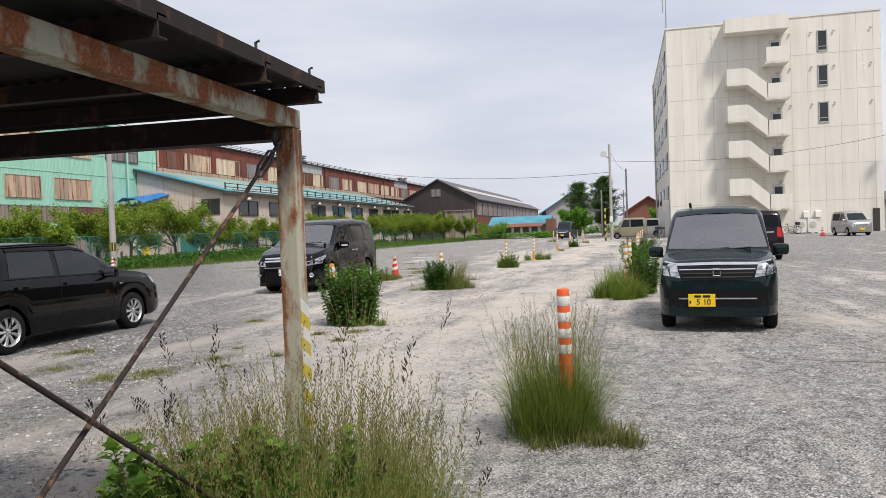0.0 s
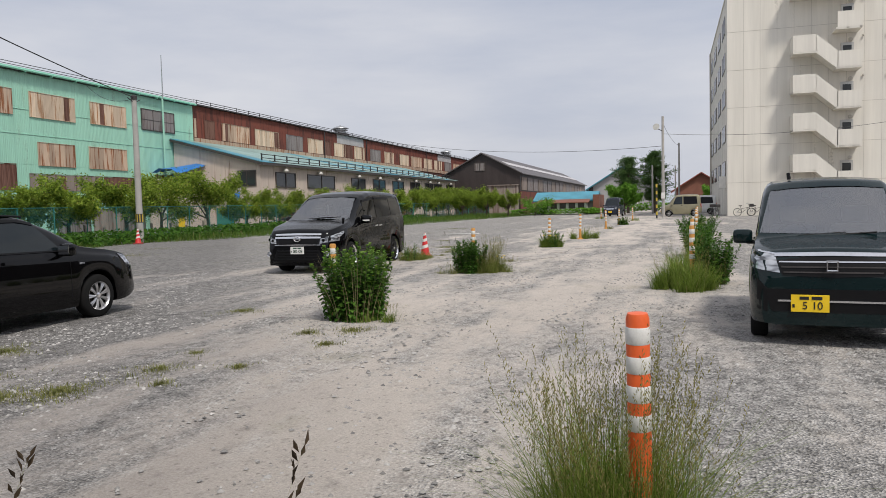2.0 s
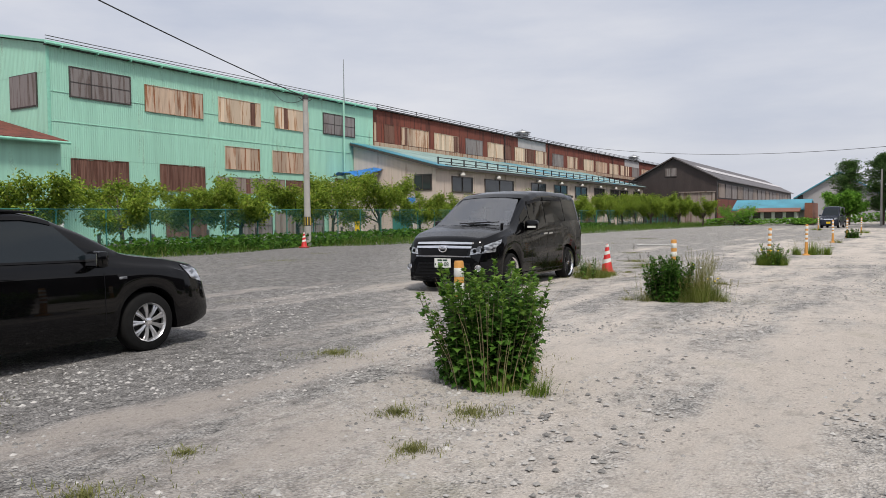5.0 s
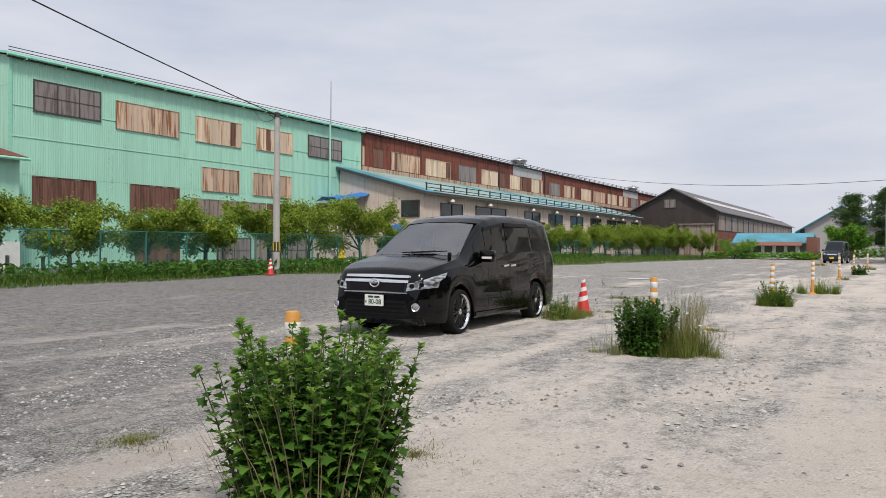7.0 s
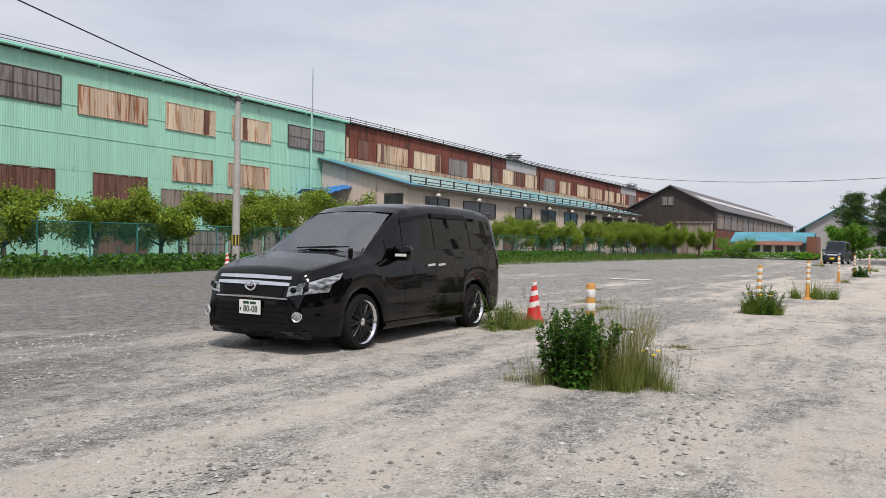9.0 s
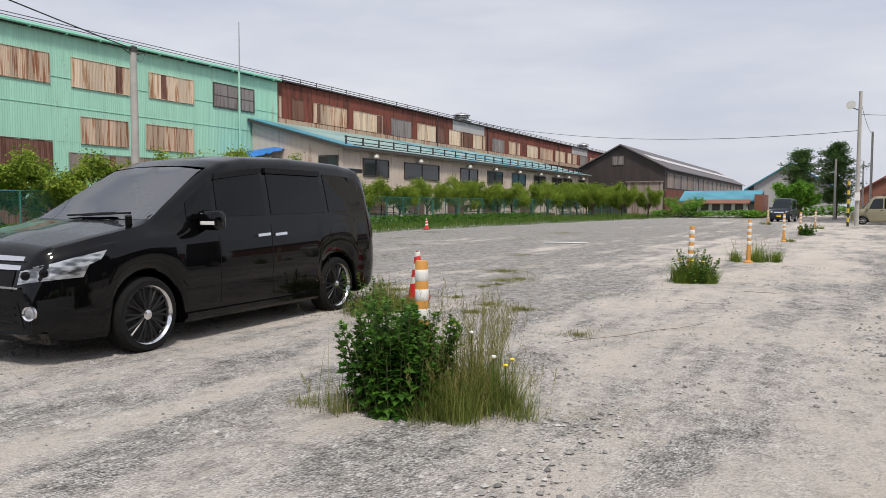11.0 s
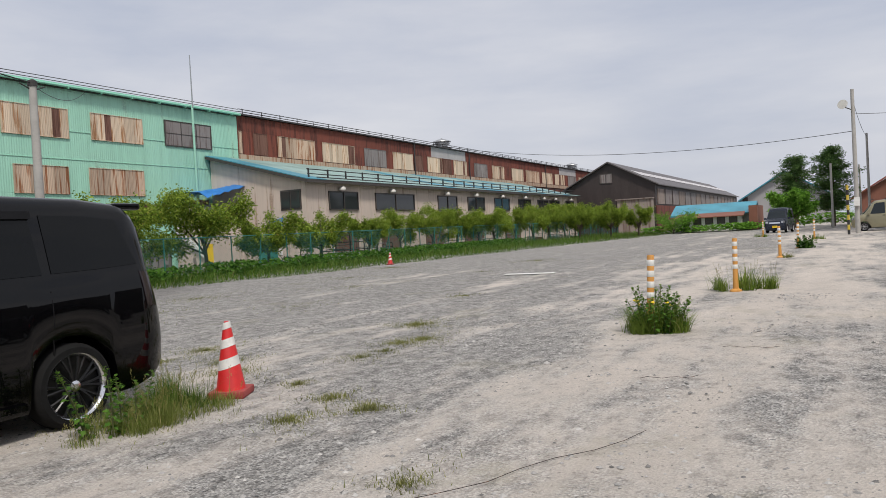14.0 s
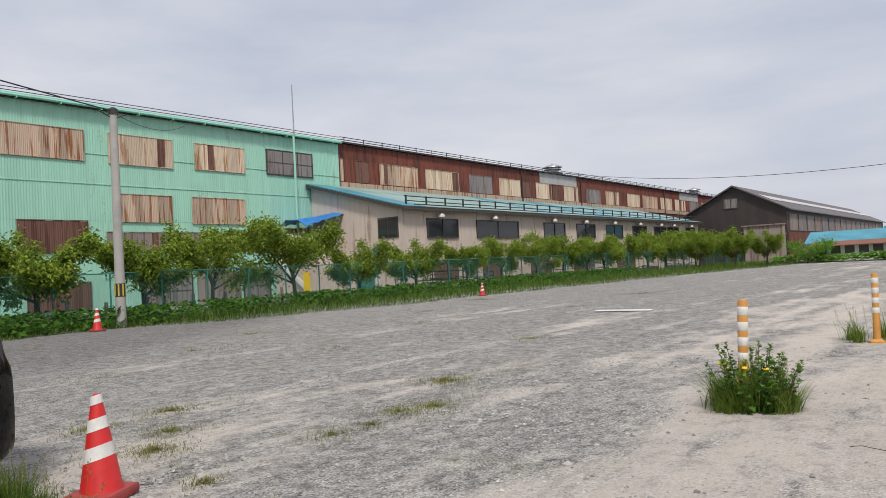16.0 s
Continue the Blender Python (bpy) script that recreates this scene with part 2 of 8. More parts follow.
M = dict(
    green_sheet=rusted("green_painted_sheet", (0.37, 0.69, 0.54), (0.31, 0.52, 0.40), 0.16, 0.6, (1, 1, 0.3), 0.55, 0.03, 0.08),
    green_trim=plain("green_trim_paint", (0.27, 0.62, 0.47), 0.5, 0, 0.12),
    rust_sheet=rusted("rusted_sheet", (0.20, 0.055, 0.036), (0.10, 0.030, 0.021), 0.5, 1.2, (1, 1, 0.3), 0.85, 0.15, 0.15),
    tan_board=rusted("weathered_tan_sheet", (0.58, 0.44, 0.33), (0.30, 0.12, 0.05), 0.42, 1.6, (1, 1, 0.12), 0.8, 0.3, 0.1, 0.85),
    cream_board=rusted("cream_corrugated_sheet", (0.66, 0.53, 0.40), (0.36, 0.18, 0.08), 0.30, 1.6, (1, 1, 0.12), 0.75, 0.26, 0.1, 0.85),
    brown_board=rusted("brown_rusted_board", (0.19, 0.095, 0.07), (0.11, 0.045, 0.03), 0.5, 1.6, (1, 1, 0.12), 0.85, 0.12, 0.1, 0.75),
    grey_board=rusted("grey_weathered_board", (0.26, 0.235, 0.23), (0.14, 0.11, 0.10), 0.45, 1.6, (1, 1, 0.12), 0.8, 0.1, 0.1, 0.75),
    beige_wall=rusted("stained_beige_wall", (0.63, 0.53, 0.46), (0.38, 0.28, 0.22), 0.22, 0.7, (1, 1, 0.3), 0.85, 0.04, 0.1, 0.6),
    grey_panel=plain("grey_sheet_panel", (0.40, 0.385, 0.385), 0.6, 0, 0.15, 1.5),
    blue_roof=plain("blue_roof_sheet", (0.07, 0.30, 0.40), 0.45, 0.1, 0.25, 0.6, 0.1),
    teal_roof=plain("faded_teal_roof", (0.27, 0.40, 0.38), 0.55, 0.05, 0.25, 0.6, 0.1),
    tarp=plain("blue_tarpaulin", (0.035, 0.20, 0.56), 0.45, 0, 0.22, 2.0, 0.35),
    dark_sheet=plain("dark_brown_sheet", (0.050, 0.038, 0.036), 0.6, 0.1, 0.25, 0.8, 0.1, (1, 1, 0.2)),
    dark_roof=plain("dark_grey_roof_sheet", (0.12, 0.105, 0.105), 0.5, 0.2, 0.2, 0.8, 0.1),
    pale_roof=plain("pale_roof_light", (0.55, 0.53, 0.54), 0.5, 0, 0.15, 1.0),
    old_wood=rusted("weathered_boards", (0.30, 0.25, 0.22), (0.15, 0.10, 0.08), 0.4, 1.0, (1, 1, 0.2), 0.85, 0.15, 0.1, 0.7),
    concrete_white=rusted("cream_painted_concrete", (0.80, 0.765, 0.69), (0.66, 0.62, 0.54), 0.14, 0.35, (1, 1, 0.25), 0.8, 0.02, 0.08, 0.6),
    joint=plain("dark_joint_sealant", (0.52, 0.49, 0.44), 0.8, 0, 0.1),
    frame_dark=plain("dark_window_frame", (0.075, 0.065, 0.06), 0.5, 0.2, 0.2),
    frame_alu=plain("aluminium_window_frame", (0.50, 0.49, 0.46), 0.4, 0.6, 0.12),
    pane=glazing("window_pane", (0.03, 0.034, 0.036), 0.06),
    pole_concrete=plain("grey_concrete_pole", (0.40, 0.385, 0.36), 0.85, 0, 0.15, 2.0),
    steel_grey=plain("galvanised_steel", (0.42, 0.43, 0.44), 0.42, 0.7, 0.15, 3),
    steel_dark=plain("dark_oxidised_steel", (0.06, 0.055, 0.055), 0.6, 0.4, 0.25, 3),
    fence_green=plain("teal_green_fence_coating", (0.035, 0.20, 0.165), 0.5, 0, 0.2, 4),
    net_teal=plain("teal_netting", (0.04, 0.22, 0.20), 0.7, 0, 0.25, 3),
    beam_paint=rusted("pale_green_paint_over_rust", (0.42, 0.43, 0.34), (0.25, 0.085, 0.032), 0.72, 6.5, (1, 1, 0.6), 0.8, 0.05, 0.5, 0.08),
    rod_rust=rusted("rusted_round_bar", (0.030, 0.020, 0.018), (0.22, 0.12, 0.075), 0.30, 16.0, (1, 1, 1), 0.85, 0.1, 0.35, 0.2),
    # rusted steel, base darkened in colour for the shade under the carport roof
    beam_rust=rusted("shade_darkened_rusted_steel", (0.016, 0.010, 0.009), (0.085, 0.034, 0.018), 0.28, 7.0, (1, 1, 1), 0.85, 0.1, 0.35, 0.3),
    # grimy sheet, its base colour lowered to near black for shade under the roof
    roof_under=rusted("grimy_shade_blackened_roof_sheet", (0.012, 0.0125, 0.012), (0.012, 0.008, 0.007), 0.35, 1.5, (1, 1, 1), 0.8, 0.05, 0.2, 0.3),
    stripe_yellow=rusted("worn_yellow_tape", (0.62, 0.46, 0.05), (0.50, 0.46, 0.36), 0.22, 9, (1, 1, 1), 0.6, 0.03, 0.15, 0.2),
    stripe_white=plain("worn_white_tape", (0.66, 0.65, 0.60), 0.6, 0, 0.15, 9),
    stripe_black=plain("worn_black_tape", (0.03, 0.03, 0.03), 0.6, 0, 0.25, 9),
    post_orange=plain("faded_orange_plastic", (0.62, 0.30, 0.07), 0.5, 0, 0.18, 7, 0.1, (1, 1, 0.4)),
    post_red=plain("red_orange_plastic", (0.80, 0.13, 0.03), 0.45, 0, 0.12, 7, 0.1, (1, 1, 0.4)),
    reflective=plain("scuffed_white_reflective_band", (0.74, 0.73, 0.70), 0.45, 0, 0.16, 12, 0.1),
    cone_red=plain("red_cone_plastic", (0.58, 0.022, 0.022), 0.45, 0, 0.15, 7, 0.1),
    cone_base=plain("worn_cone_base", (0.33, 0.055, 0.05), 0.7, 0, 0.3, 9, 0.3),
    tan_stripe=plain("tan_faded_band", (0.53, 0.33, 0.14), 0.5, 0, 0.15, 9),
    bark=plain("grey_brown_bark", (0.10, 0.075, 0.055), 0.9, 0, 0.35, 8, 0.5, (1, 1, 0.3)),
    leaf_tree=leafy("cherry_leaves", (0.075, 0.15, 0.016), (0.31, 0.41, 0.06), 0.5, (0.38, 0.36, 0.08)),
    leaf_bush=leafy("mugwort_leaves", (0.028, 0.085, 0.012), (0.105, 0.22, 0.035)),
    leaf_tip=leafy("young_mugwort_tips", (0.07, 0.16, 0.022), (0.18, 0.30, 0.05)),
    verge_green=leafy("rank_verge_grass", (0.030, 0.080, 0.012), (0.12, 0.205, 0.032), 0.6, (0.30, 0.27, 0.12)),
    leaf_dark=leafy("dark_weed_leaves", (0.022, 0.075, 0.010), (0.085, 0.19, 0.028)),
    leaf_round=leafy("broad_tree_leaves", (0.08, 0.20, 0.025), (0.21, 0.42, 0.06)),
    needle=leafy("pine_needles", (0.05, 0.11, 0.04), (0.13, 0.22, 0.07)),
    grass=leafy("green_grass_blades", (0.075, 0.14, 0.018), (0.23, 0.31, 0.06), 0.6, (0.42, 0.36, 0.17)),
    grass_low=leafy("short_yellow_green_grass", (0.12, 0.145, 0.04), (0.26, 0.26, 0.10), 0.6, (0.42, 0.37, 0.22)),
    grass_mix=leafy("mixed_green_and_dry_grass", (0.10, 0.15, 0.025), (0.27, 0.30, 0.09), 0.65, (0.46, 0.38, 0.20)),
    lens_smoked=plain("smoked_tail_light", (0.014, 0.006, 0.007), 0.12, 0, 0.1, 9, 0),
    straw=leafy("dry_seed_heads", (0.19, 0.15, 0.09), (0.42, 0.35, 0.22), 0.7),
    seed_olive=leafy("ripening_grass_spikelets", (0.15, 0.145, 0.045), (0.33, 0.30, 0.115), 0.7),
    seed_dark=leafy("dark_brown_seed_heads", (0.035, 0.026, 0.02), (0.11, 0.08, 0.055), 0.7),
    petal=plain("yellow_petals", (0.85, 0.62, 0.02), 0.6, 0, 0.1),
    petal_white=plain("white_seed_puff", (0.8, 0.8, 0.76), 0.8, 0, 0.1),
    stem_green=plain("green_brown_stem", (0.10, 0.115, 0.04), 0.8, 0, 0.3),
    post_paint=rusted("cream_paint_with_rust_runs", (0.50, 0.48, 0.38), (0.27, 0.10, 0.04), 0.56, 6.0, (1, 1, 0.4), 0.8, 0.05, 0.4, 0.25),
    stem_brown=plain("dry_brown_stem", (0.16, 0.10, 0.06), 0.8, 0, 0.2),
    paint_black=paintwork("black_car_paint", (0.0018, 0.0018, 0.0022), 0.2, 0.0, 0.62),
    paint_green=paintwork("dark_green_car_paint", (0.004, 0.013, 0.014), 0.2, 0.1, 0.7),
    paint_wine=paintwork("dark_plum_car_paint", (0.020, 0.013, 0.018), 0.2, 0.1),
    paint_silver=paintwork("silver_car_paint", (0.50, 0.49, 0.47), 0.25, 0.7),
    paint_tan=paintwork("olive_beige_car_paint", (0.27, 0.25, 0.17), 0.3, 0.3),
    paint_navy=paintwork("dark_blue_car_paint", (0.03, 0.035, 0.05), 0.22, 0.4),
    paint_white=paintwork("white_car_paint", (0.72, 0.72, 0.71), 0.3, 0.0),
    glass_dark=glazing("tinted_car_glass", (0.003, 0.0035, 0.004), 0.015, 1.33),
    glass_mid=glazing("car_windscreen_glass", (0.010, 0.015, 0.018), 0.008, 1.5),
    glass_clear=see_through("clear_windscreen", (0.74, 0.86, 0.90), 4.2),
    cloth_grey=plain("grey_seat_cloth", (0.20, 0.20, 0.21), 0.9, 0, 0.2, 10, 0.3),
    lens=clear_lens("headlight_lens"),
    lens_red=plain("red_tail_light", (0.45, 0.012, 0.012), 0.15, 0, 0.1, 9, 0),
    chrome=plain("chrome", (0.82, 0.82, 0.84), 0.16, 1.0, 0.08, 5, 0.03),
    rim_silver=plain("silver_alloy", (0.62, 0.62, 0.63), 0.3, 0.85, 0.12, 6, 0.05),
    rim_black=plain("black_alloy", (0.015, 0.015, 0.016), 0.35, 0.3, 0.2, 6, 0.05),
    rubber=plain("tyre_rubber", (0.010, 0.010, 0.010), 0.85, 0, 0.3, 12, 0.25, spec=0.2),
    trim_black=plain("black_plastic_trim", (0.006, 0.006, 0.007), 0.5, 0, 0.25, 8, 0.1, spec=0.2),
    plate_white=plain("white_number_plate", (0.75, 0.75, 0.72), 0.5, 0, 0.05),
    plate_yellow=plain("yellow_number_plate", (0.86, 0.58, 0.015), 0.5, 0, 0.05),
    ink_green=plain("dark_green_plate_ink", (0.01, 0.05, 0.025), 0.6, 0, 0.1),
    ink_black=plain("black_ink", (0.012, 0.012, 0.012), 0.6, 0, 0.1),
    white_box=plain("white_enamelled_metal", (0.74, 0.73, 0.70), 0.45, 0, 0.1, 4),
    pvc=plain("pale_grey_pipe", (0.55, 0.54, 0.50), 0.5, 0, 0.2, 4),
    red_roof=plain("red_brown_roof", (0.27, 0.075, 0.05), 0.6, 0, 0.2, 1.0),
    grey_wall=plain("grey_siding", (0.36, 0.355, 0.36), 0.7, 0, 0.1, 1.0, 0.1, (1, 1, 0.2)),
    brick_red=plain("red_brown_wall", (0.22, 0.09, 0.06), 0.75, 0, 0.15, 1.0),
    stone=None, ground=None,
)


def gravel_ground():
    m, n, l, b = shader("pale_gravel_and_dust")
    co = n.new("ShaderNodeTexCoord")
    # dusty lanes against loose stone, with long soft wheel tracks
    broad = noise_node(n, l, 0.30, 6, 0.65, (1.0, 0.30, 1))
    mid = noise_node(n, l, 1.5, 7, 0.68, (1.0, 0.38, 1))
    sep = n.new("ShaderNodeSeparateXYZ")
    l.new(co.outputs["Object"], sep.inputs[0])

    def math_node(op, a, c2):
        k = n.new("ShaderNodeMath")
        k.operation = op
        for i, v in enumerate((a, c2)):
            if isinstance(v, (int, float)):
                k.inputs[i].default_value = v
            else:
                l.new(v, k.inputs[i])
        return k.outputs[0]
    lane = math_node("ABSOLUTE", math_node("ADD", sep.outputs[0], 2.0), 0)
    lane = ramp(n, l, math_node("DIVIDE", lane, 20.0), [(0.0, (0.49,) * 3), (0.10, (0.455,) * 3), (0.17, (0.42,) * 3), (0.3, (0.40,) * 3), (0.5, (0.345,) * 3), (1.0, (0.31,) * 3)]).outputs[0]
    dust = math_node("ADD", math_node("MULTIPLY", broad.outputs[0], 0.55), math_node("MULTIPLY", mid.outputs[0], 0.45))
    tracks = noise_node(n, l, 1.1, 3, 0.5, (1.0, 0.045, 1))
    dust = math_node("ADD", dust, math_node("MULTIPLY", math_node("SUBTRACT", tracks.outputs[0], 0.5), 0.35))
    near = ramp(n, l, math_node("DIVIDE", sep.outputs[1], 40.0), [(0.05, (0.055,) * 3), (0.21, (0.05,) * 3), (0.28, (-0.02,) * 3), (0.40, (-0.02,) * 3), (0.55, (0.02,) * 3)]).outputs[0]
    dust = math_node("ADD", dust, math_node("SUBTRACT", math_node("SUBTRACT", lane, near), 0.42))
    dust_mask = ramp(n, l, dust, [(0.455, (0, 0, 0)), (0.58, (1, 1, 1))]).outputs[0]
    vor = n.new("ShaderNodeTexVoronoi")
    vor.inputs["Scale"].default_value = 58
    l.new(co.outputs["Object"], vor.inputs["Vector"])
    vor2 = n.new("ShaderNodeTexVoronoi")
    vor2.inputs["Scale"].default_value = 13
    l.new(co.outputs["Object"], vor2.inputs["Vector"])
    chips = ramp(n, l, vor.outputs["Color"], [(0.08, (0.17, 0.165, 0.158)), (0.35, (0.36, 0.347, 0.33)), (0.95, (0.60, 0.578, 0.55))]).outputs[0]
    chips2 = ramp(n, l, vor2.outputs["Color"], [(0.1, (0.72,) * 3), (0.9, (1.18,) * 3)]).outputs[0]
    chips = mixc(n, l, 0.7, chips, chips2, "MULTIPLY")
    gaps = ramp(n, l, vor.outputs["Distance"], [(0.45, (1, 1, 1)), (0.85, (0.55, 0.55, 0.55))]).outputs[0]
    chips = mixc(n, l, 0.8, chips, gaps, "MULTIPLY")
    fine = noise_node(n, l, 60, 4, 0.7)
    silt = ramp(n, l, fine.outputs[0], [(0.3, (0.44, 0.397, 0.355)), (0.7, (0.66, 0.60, 0.54))]).outputs[0]
    silt = mixc(n, l, 0.5, silt, ramp(n, l, mid.outputs[0], [(0.3, (0.80,) * 3), (0.7, (1.12,) * 3)]).outputs[0], "MULTIPLY")
    speck = ramp(n, l, vor2.outputs["Distance"], [(0.10, (0.55,) * 3), (0.20, (1, 1, 1))]).outputs[0]
    silt = mixc(n, l, 0.8, silt, speck, "MULTIPLY")
    # loose stones gather in clumps and leave scuffed hollows between them
    clumps = noise_node(n, l, 6.5, 6, 0.72, (1.0, 0.75, 1))
    chips = mixc(n, l, 1.0, chips, ramp(n, l, clumps.outputs[0], [(0.40, (0.66,) * 3), (0.50, (0.95,) * 3), (0.64, (1.12,) * 3)]).outputs[0], "MULTIPLY")
    silt = mixc(n, l, 1.0, silt, ramp(n, l, clumps.outputs[0], [(0.36, (0.80,) * 3), (0.45, (1.0,) * 3)]).outputs[0], "MULTIPLY")
    col = mixc(n, l, dust_mask, chips, silt)
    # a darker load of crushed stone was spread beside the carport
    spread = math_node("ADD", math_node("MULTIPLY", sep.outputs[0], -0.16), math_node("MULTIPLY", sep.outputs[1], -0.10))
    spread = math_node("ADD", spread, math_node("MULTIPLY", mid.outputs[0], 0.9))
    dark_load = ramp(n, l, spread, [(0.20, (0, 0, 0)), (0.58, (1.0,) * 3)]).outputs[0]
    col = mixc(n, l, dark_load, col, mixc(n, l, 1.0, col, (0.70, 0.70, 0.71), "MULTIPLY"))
    moss = noise_node(n, l, 0.5, 7, 0.7)
    green = ramp(n, l, moss.outputs[0], [(0.58, (0, 0, 0)), (0.72, (0.45,) * 3)]).outputs[0]
    col = mixc(n, l, green, col, (0.25, 0.235, 0.15))
    l.new(col, b.inputs["Base Color"])
    b.inputs["Roughness"].default_value = 0.95
    b.inputs["Specular IOR Level"].default_value = 0.2
    hgt = mixc(n, l, dust_mask, vor.outputs["Distance"], fine.outputs[0])
    bump(n, l, b, hgt, 0.9, 0.03)
    return m


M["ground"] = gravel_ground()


def stone_mat():
    m, n, l, b = shader("grey_gravel_stone")
    geo = n.new("ShaderNodeNewGeometry")
    r = ramp(n, l, geo.outputs["Random Per Island"], [(0, (0.13, 0.127, 0.122)), (0.5, (0.31, 0.302, 0.29)), (0.95, (0.43, 0.417, 0.40)), (1, (0.52, 0.50, 0.48))])
    t = noise_node(n, l, 60, 3)
    l.new(mixc(n, l, 0.35, r.outputs[0], ramp(n, l, t.outputs[0], [(0.3, (0.7,) * 3), (0.7, (1.2,) * 3)]).outputs[0], "MULTIPLY"), b.inputs["Base Color"])
    b.inputs["Roughness"].default_value = 0.9
    return m


M["stone"] = stone_mat()


# ---- building helpers ----
def gz(x, y):
    """Height of the lot: it rises a little away from the start."""
    return 0.0022 * min(max(0.0, y - 10), 60)


def smooth(me, angle=35):
    me.polygons.foreach_set("use_smooth", [True] * len(me.polygons))
    me.set_sharp_from_angle(angle=radians(angle))


def part(name, bm, material, parent=None, label="", soft=0):
    """Links a bmesh (or a mesh) as one object, under a thing or a part."""
    if isinstance(bm, bmesh.types.BMesh):
        me = bpy.data.meshes.new(name)
        bmesh.ops.recalc_face_normals(bm, faces=bm.faces)
        bm.to_mesh(me)
        bm.free()
        if soft:
            smooth(me, soft)
    else:
        me = bm
    if not me.materials:
        me.materials.append(material)
    ob = new(name, me)
    if parent:
        ob.parent = parent
    if label:
        ob["label"] = label
    return ob


def thing(name, m, label, category, group=""):
    ob = new(name)
    ob.empty_display_size = 0.2
    ob.matrix_basis = m
    return tagged(ob, label, category, group)


def mesh_np(name, verts, faces):
    me = bpy.data.meshes.new(name)
    me.from_pydata([tuple(v) for v in verts], [], [tuple(f) for f in faces])
    me.update()
    return me


def box_bm(x0, x1, y0, y1, z0, z1, bevel=0.0, bm=None):
    bm = bm or bmesh.new()
    r = bmesh.ops.create_cube(bm, size=1, matrix=Matrix.Translation(((x0 + x1) / 2, (y0 + y1) / 2, (z0 + z1) / 2)) @ Matrix.Diagonal((abs(x1 - x0), abs(y1 - y0), abs(z1 - z0), 1)))
    if bevel:
        es = list({e for v in r["verts"] for e in v.link_edges})
        bmesh.ops.bevel(bm, geom=es, offset=bevel, segments=2, affect="EDGES", profile=0.6)
    return bm


def prism(pts, depth, axis="y", at=0.0):
    """A polygon in one plane pushed along an axis: pts are (x, z), (y, z) or (x, y)."""
    bm = bmesh.new()
    def place(p, d):
        return {"y": (p[0], at + d, p[1]), "x": (at + d, p[0], p[1]), "z": (p[0], p[1], at + d)}[axis]
    a = [bm.verts.new(place(p, 0)) for p in pts]
    b = [bm.verts.new(place(p, depth)) for p in pts]
    bm.faces.new(a)
    bm.faces.new(b[::-1])
    for i in range(len(pts)):
        bm.faces.new((a[i], b[i], b[(i + 1) % len(pts)], a[(i + 1) % len(pts)]))
    return bm


def tube(points, radius, sides=8, bm=None, cap=True):
    """A round bar along a line of points; radius is one number or one for each point."""
    bm = bm or bmesh.new()
    pts = [Vector(p) for p in points]
    rad = radius if isinstance(radius, (list, tuple)) else [radius] * len(pts)
    rings, side = [], None
    for i, p in enumerate(pts):
        d = (pts[min(i + 1, len(pts) - 1)] - pts[max(i - 1, 0)]).normalized()
        if side is None:
            side = d.orthogonal().normalized()
        side = (side - d * side.dot(d)).normalized()
        up = d.cross(side)
        rings.append([bm.verts.new(p + (side * math.cos(2 * math.pi * k / sides) + up * math.sin(2 * math.pi * k / sides)) * rad[i]) for k in range(sides)])
    for a, b in zip(rings, rings[1:]):
        for k in range(sides):
            bm.faces.new((a[k], a[(k + 1) % sides], b[(k + 1) % sides], b[k]))
    if cap:
        bm.faces.new(rings[0][::-1])
        bm.faces.new(rings[-1])
    return bm


def lathe(profile, sides=24, axis="z", bm=None, closed=False):
    """Turns (radius, height) points about an axis."""
    bm = bm or bmesh.new()
    rings = []
    for r, h in profile:
        ring = []
        for k in range(sides):
            a = 2 * math.pi * k / sides
            u, v = max(r, 1e-4) * math.cos(a), max(r, 1e-4) * math.sin(a)
            ring.append(bm.verts.new((u, v, h) if axis == "z" else (h, u, v)))
        rings.append(ring)
    pairs = list(zip(rings, rings[1:])) + ([(rings[-1], rings[0])] if closed else [])
    for a, b in pairs:
        for k in range(sides):
            bm.faces.new((a[k], a[(k + 1) % sides], b[(k + 1) % sides], b[k]))
    if not closed:
        bm.faces.new(rings[0][::-1])
        bm.faces.new(rings[-1])
    return bm


def corrugated(x, y0, y1, z0, z1, pitch=0.13, depth=0.02, face=1, thick=0.012):
    """An upright corrugated sheet in the plane x, waves running along y."""
    n = max(2, int(round((y1 - y0) / pitch)) * 2)
    ys = np.linspace(y0, y1, n + 1)
    verts, faces = [], []
    for i, y in enumerate(ys):
        d = depth if i % 2 else 0.0
        for z in (z0, z1):
            verts.append((x + face * d, y, z))
        for z in (z0, z1):
            verts.append((x + face * (d - thick), y, z))
    for i in range(n):
        a, b = 4 * i, 4 * i + 4
        faces += [(a, b, b + 1, a + 1), (a + 2, a + 3, b + 3, b + 2), (a + 1, b + 1, b + 3, a + 3), (a, a + 2, b + 2, b)]
    e = 4 * n
    faces += [(0, 1, 3, 2), (e, e + 2, e + 3, e + 1)]
    return mesh_np("sheet", verts, faces)


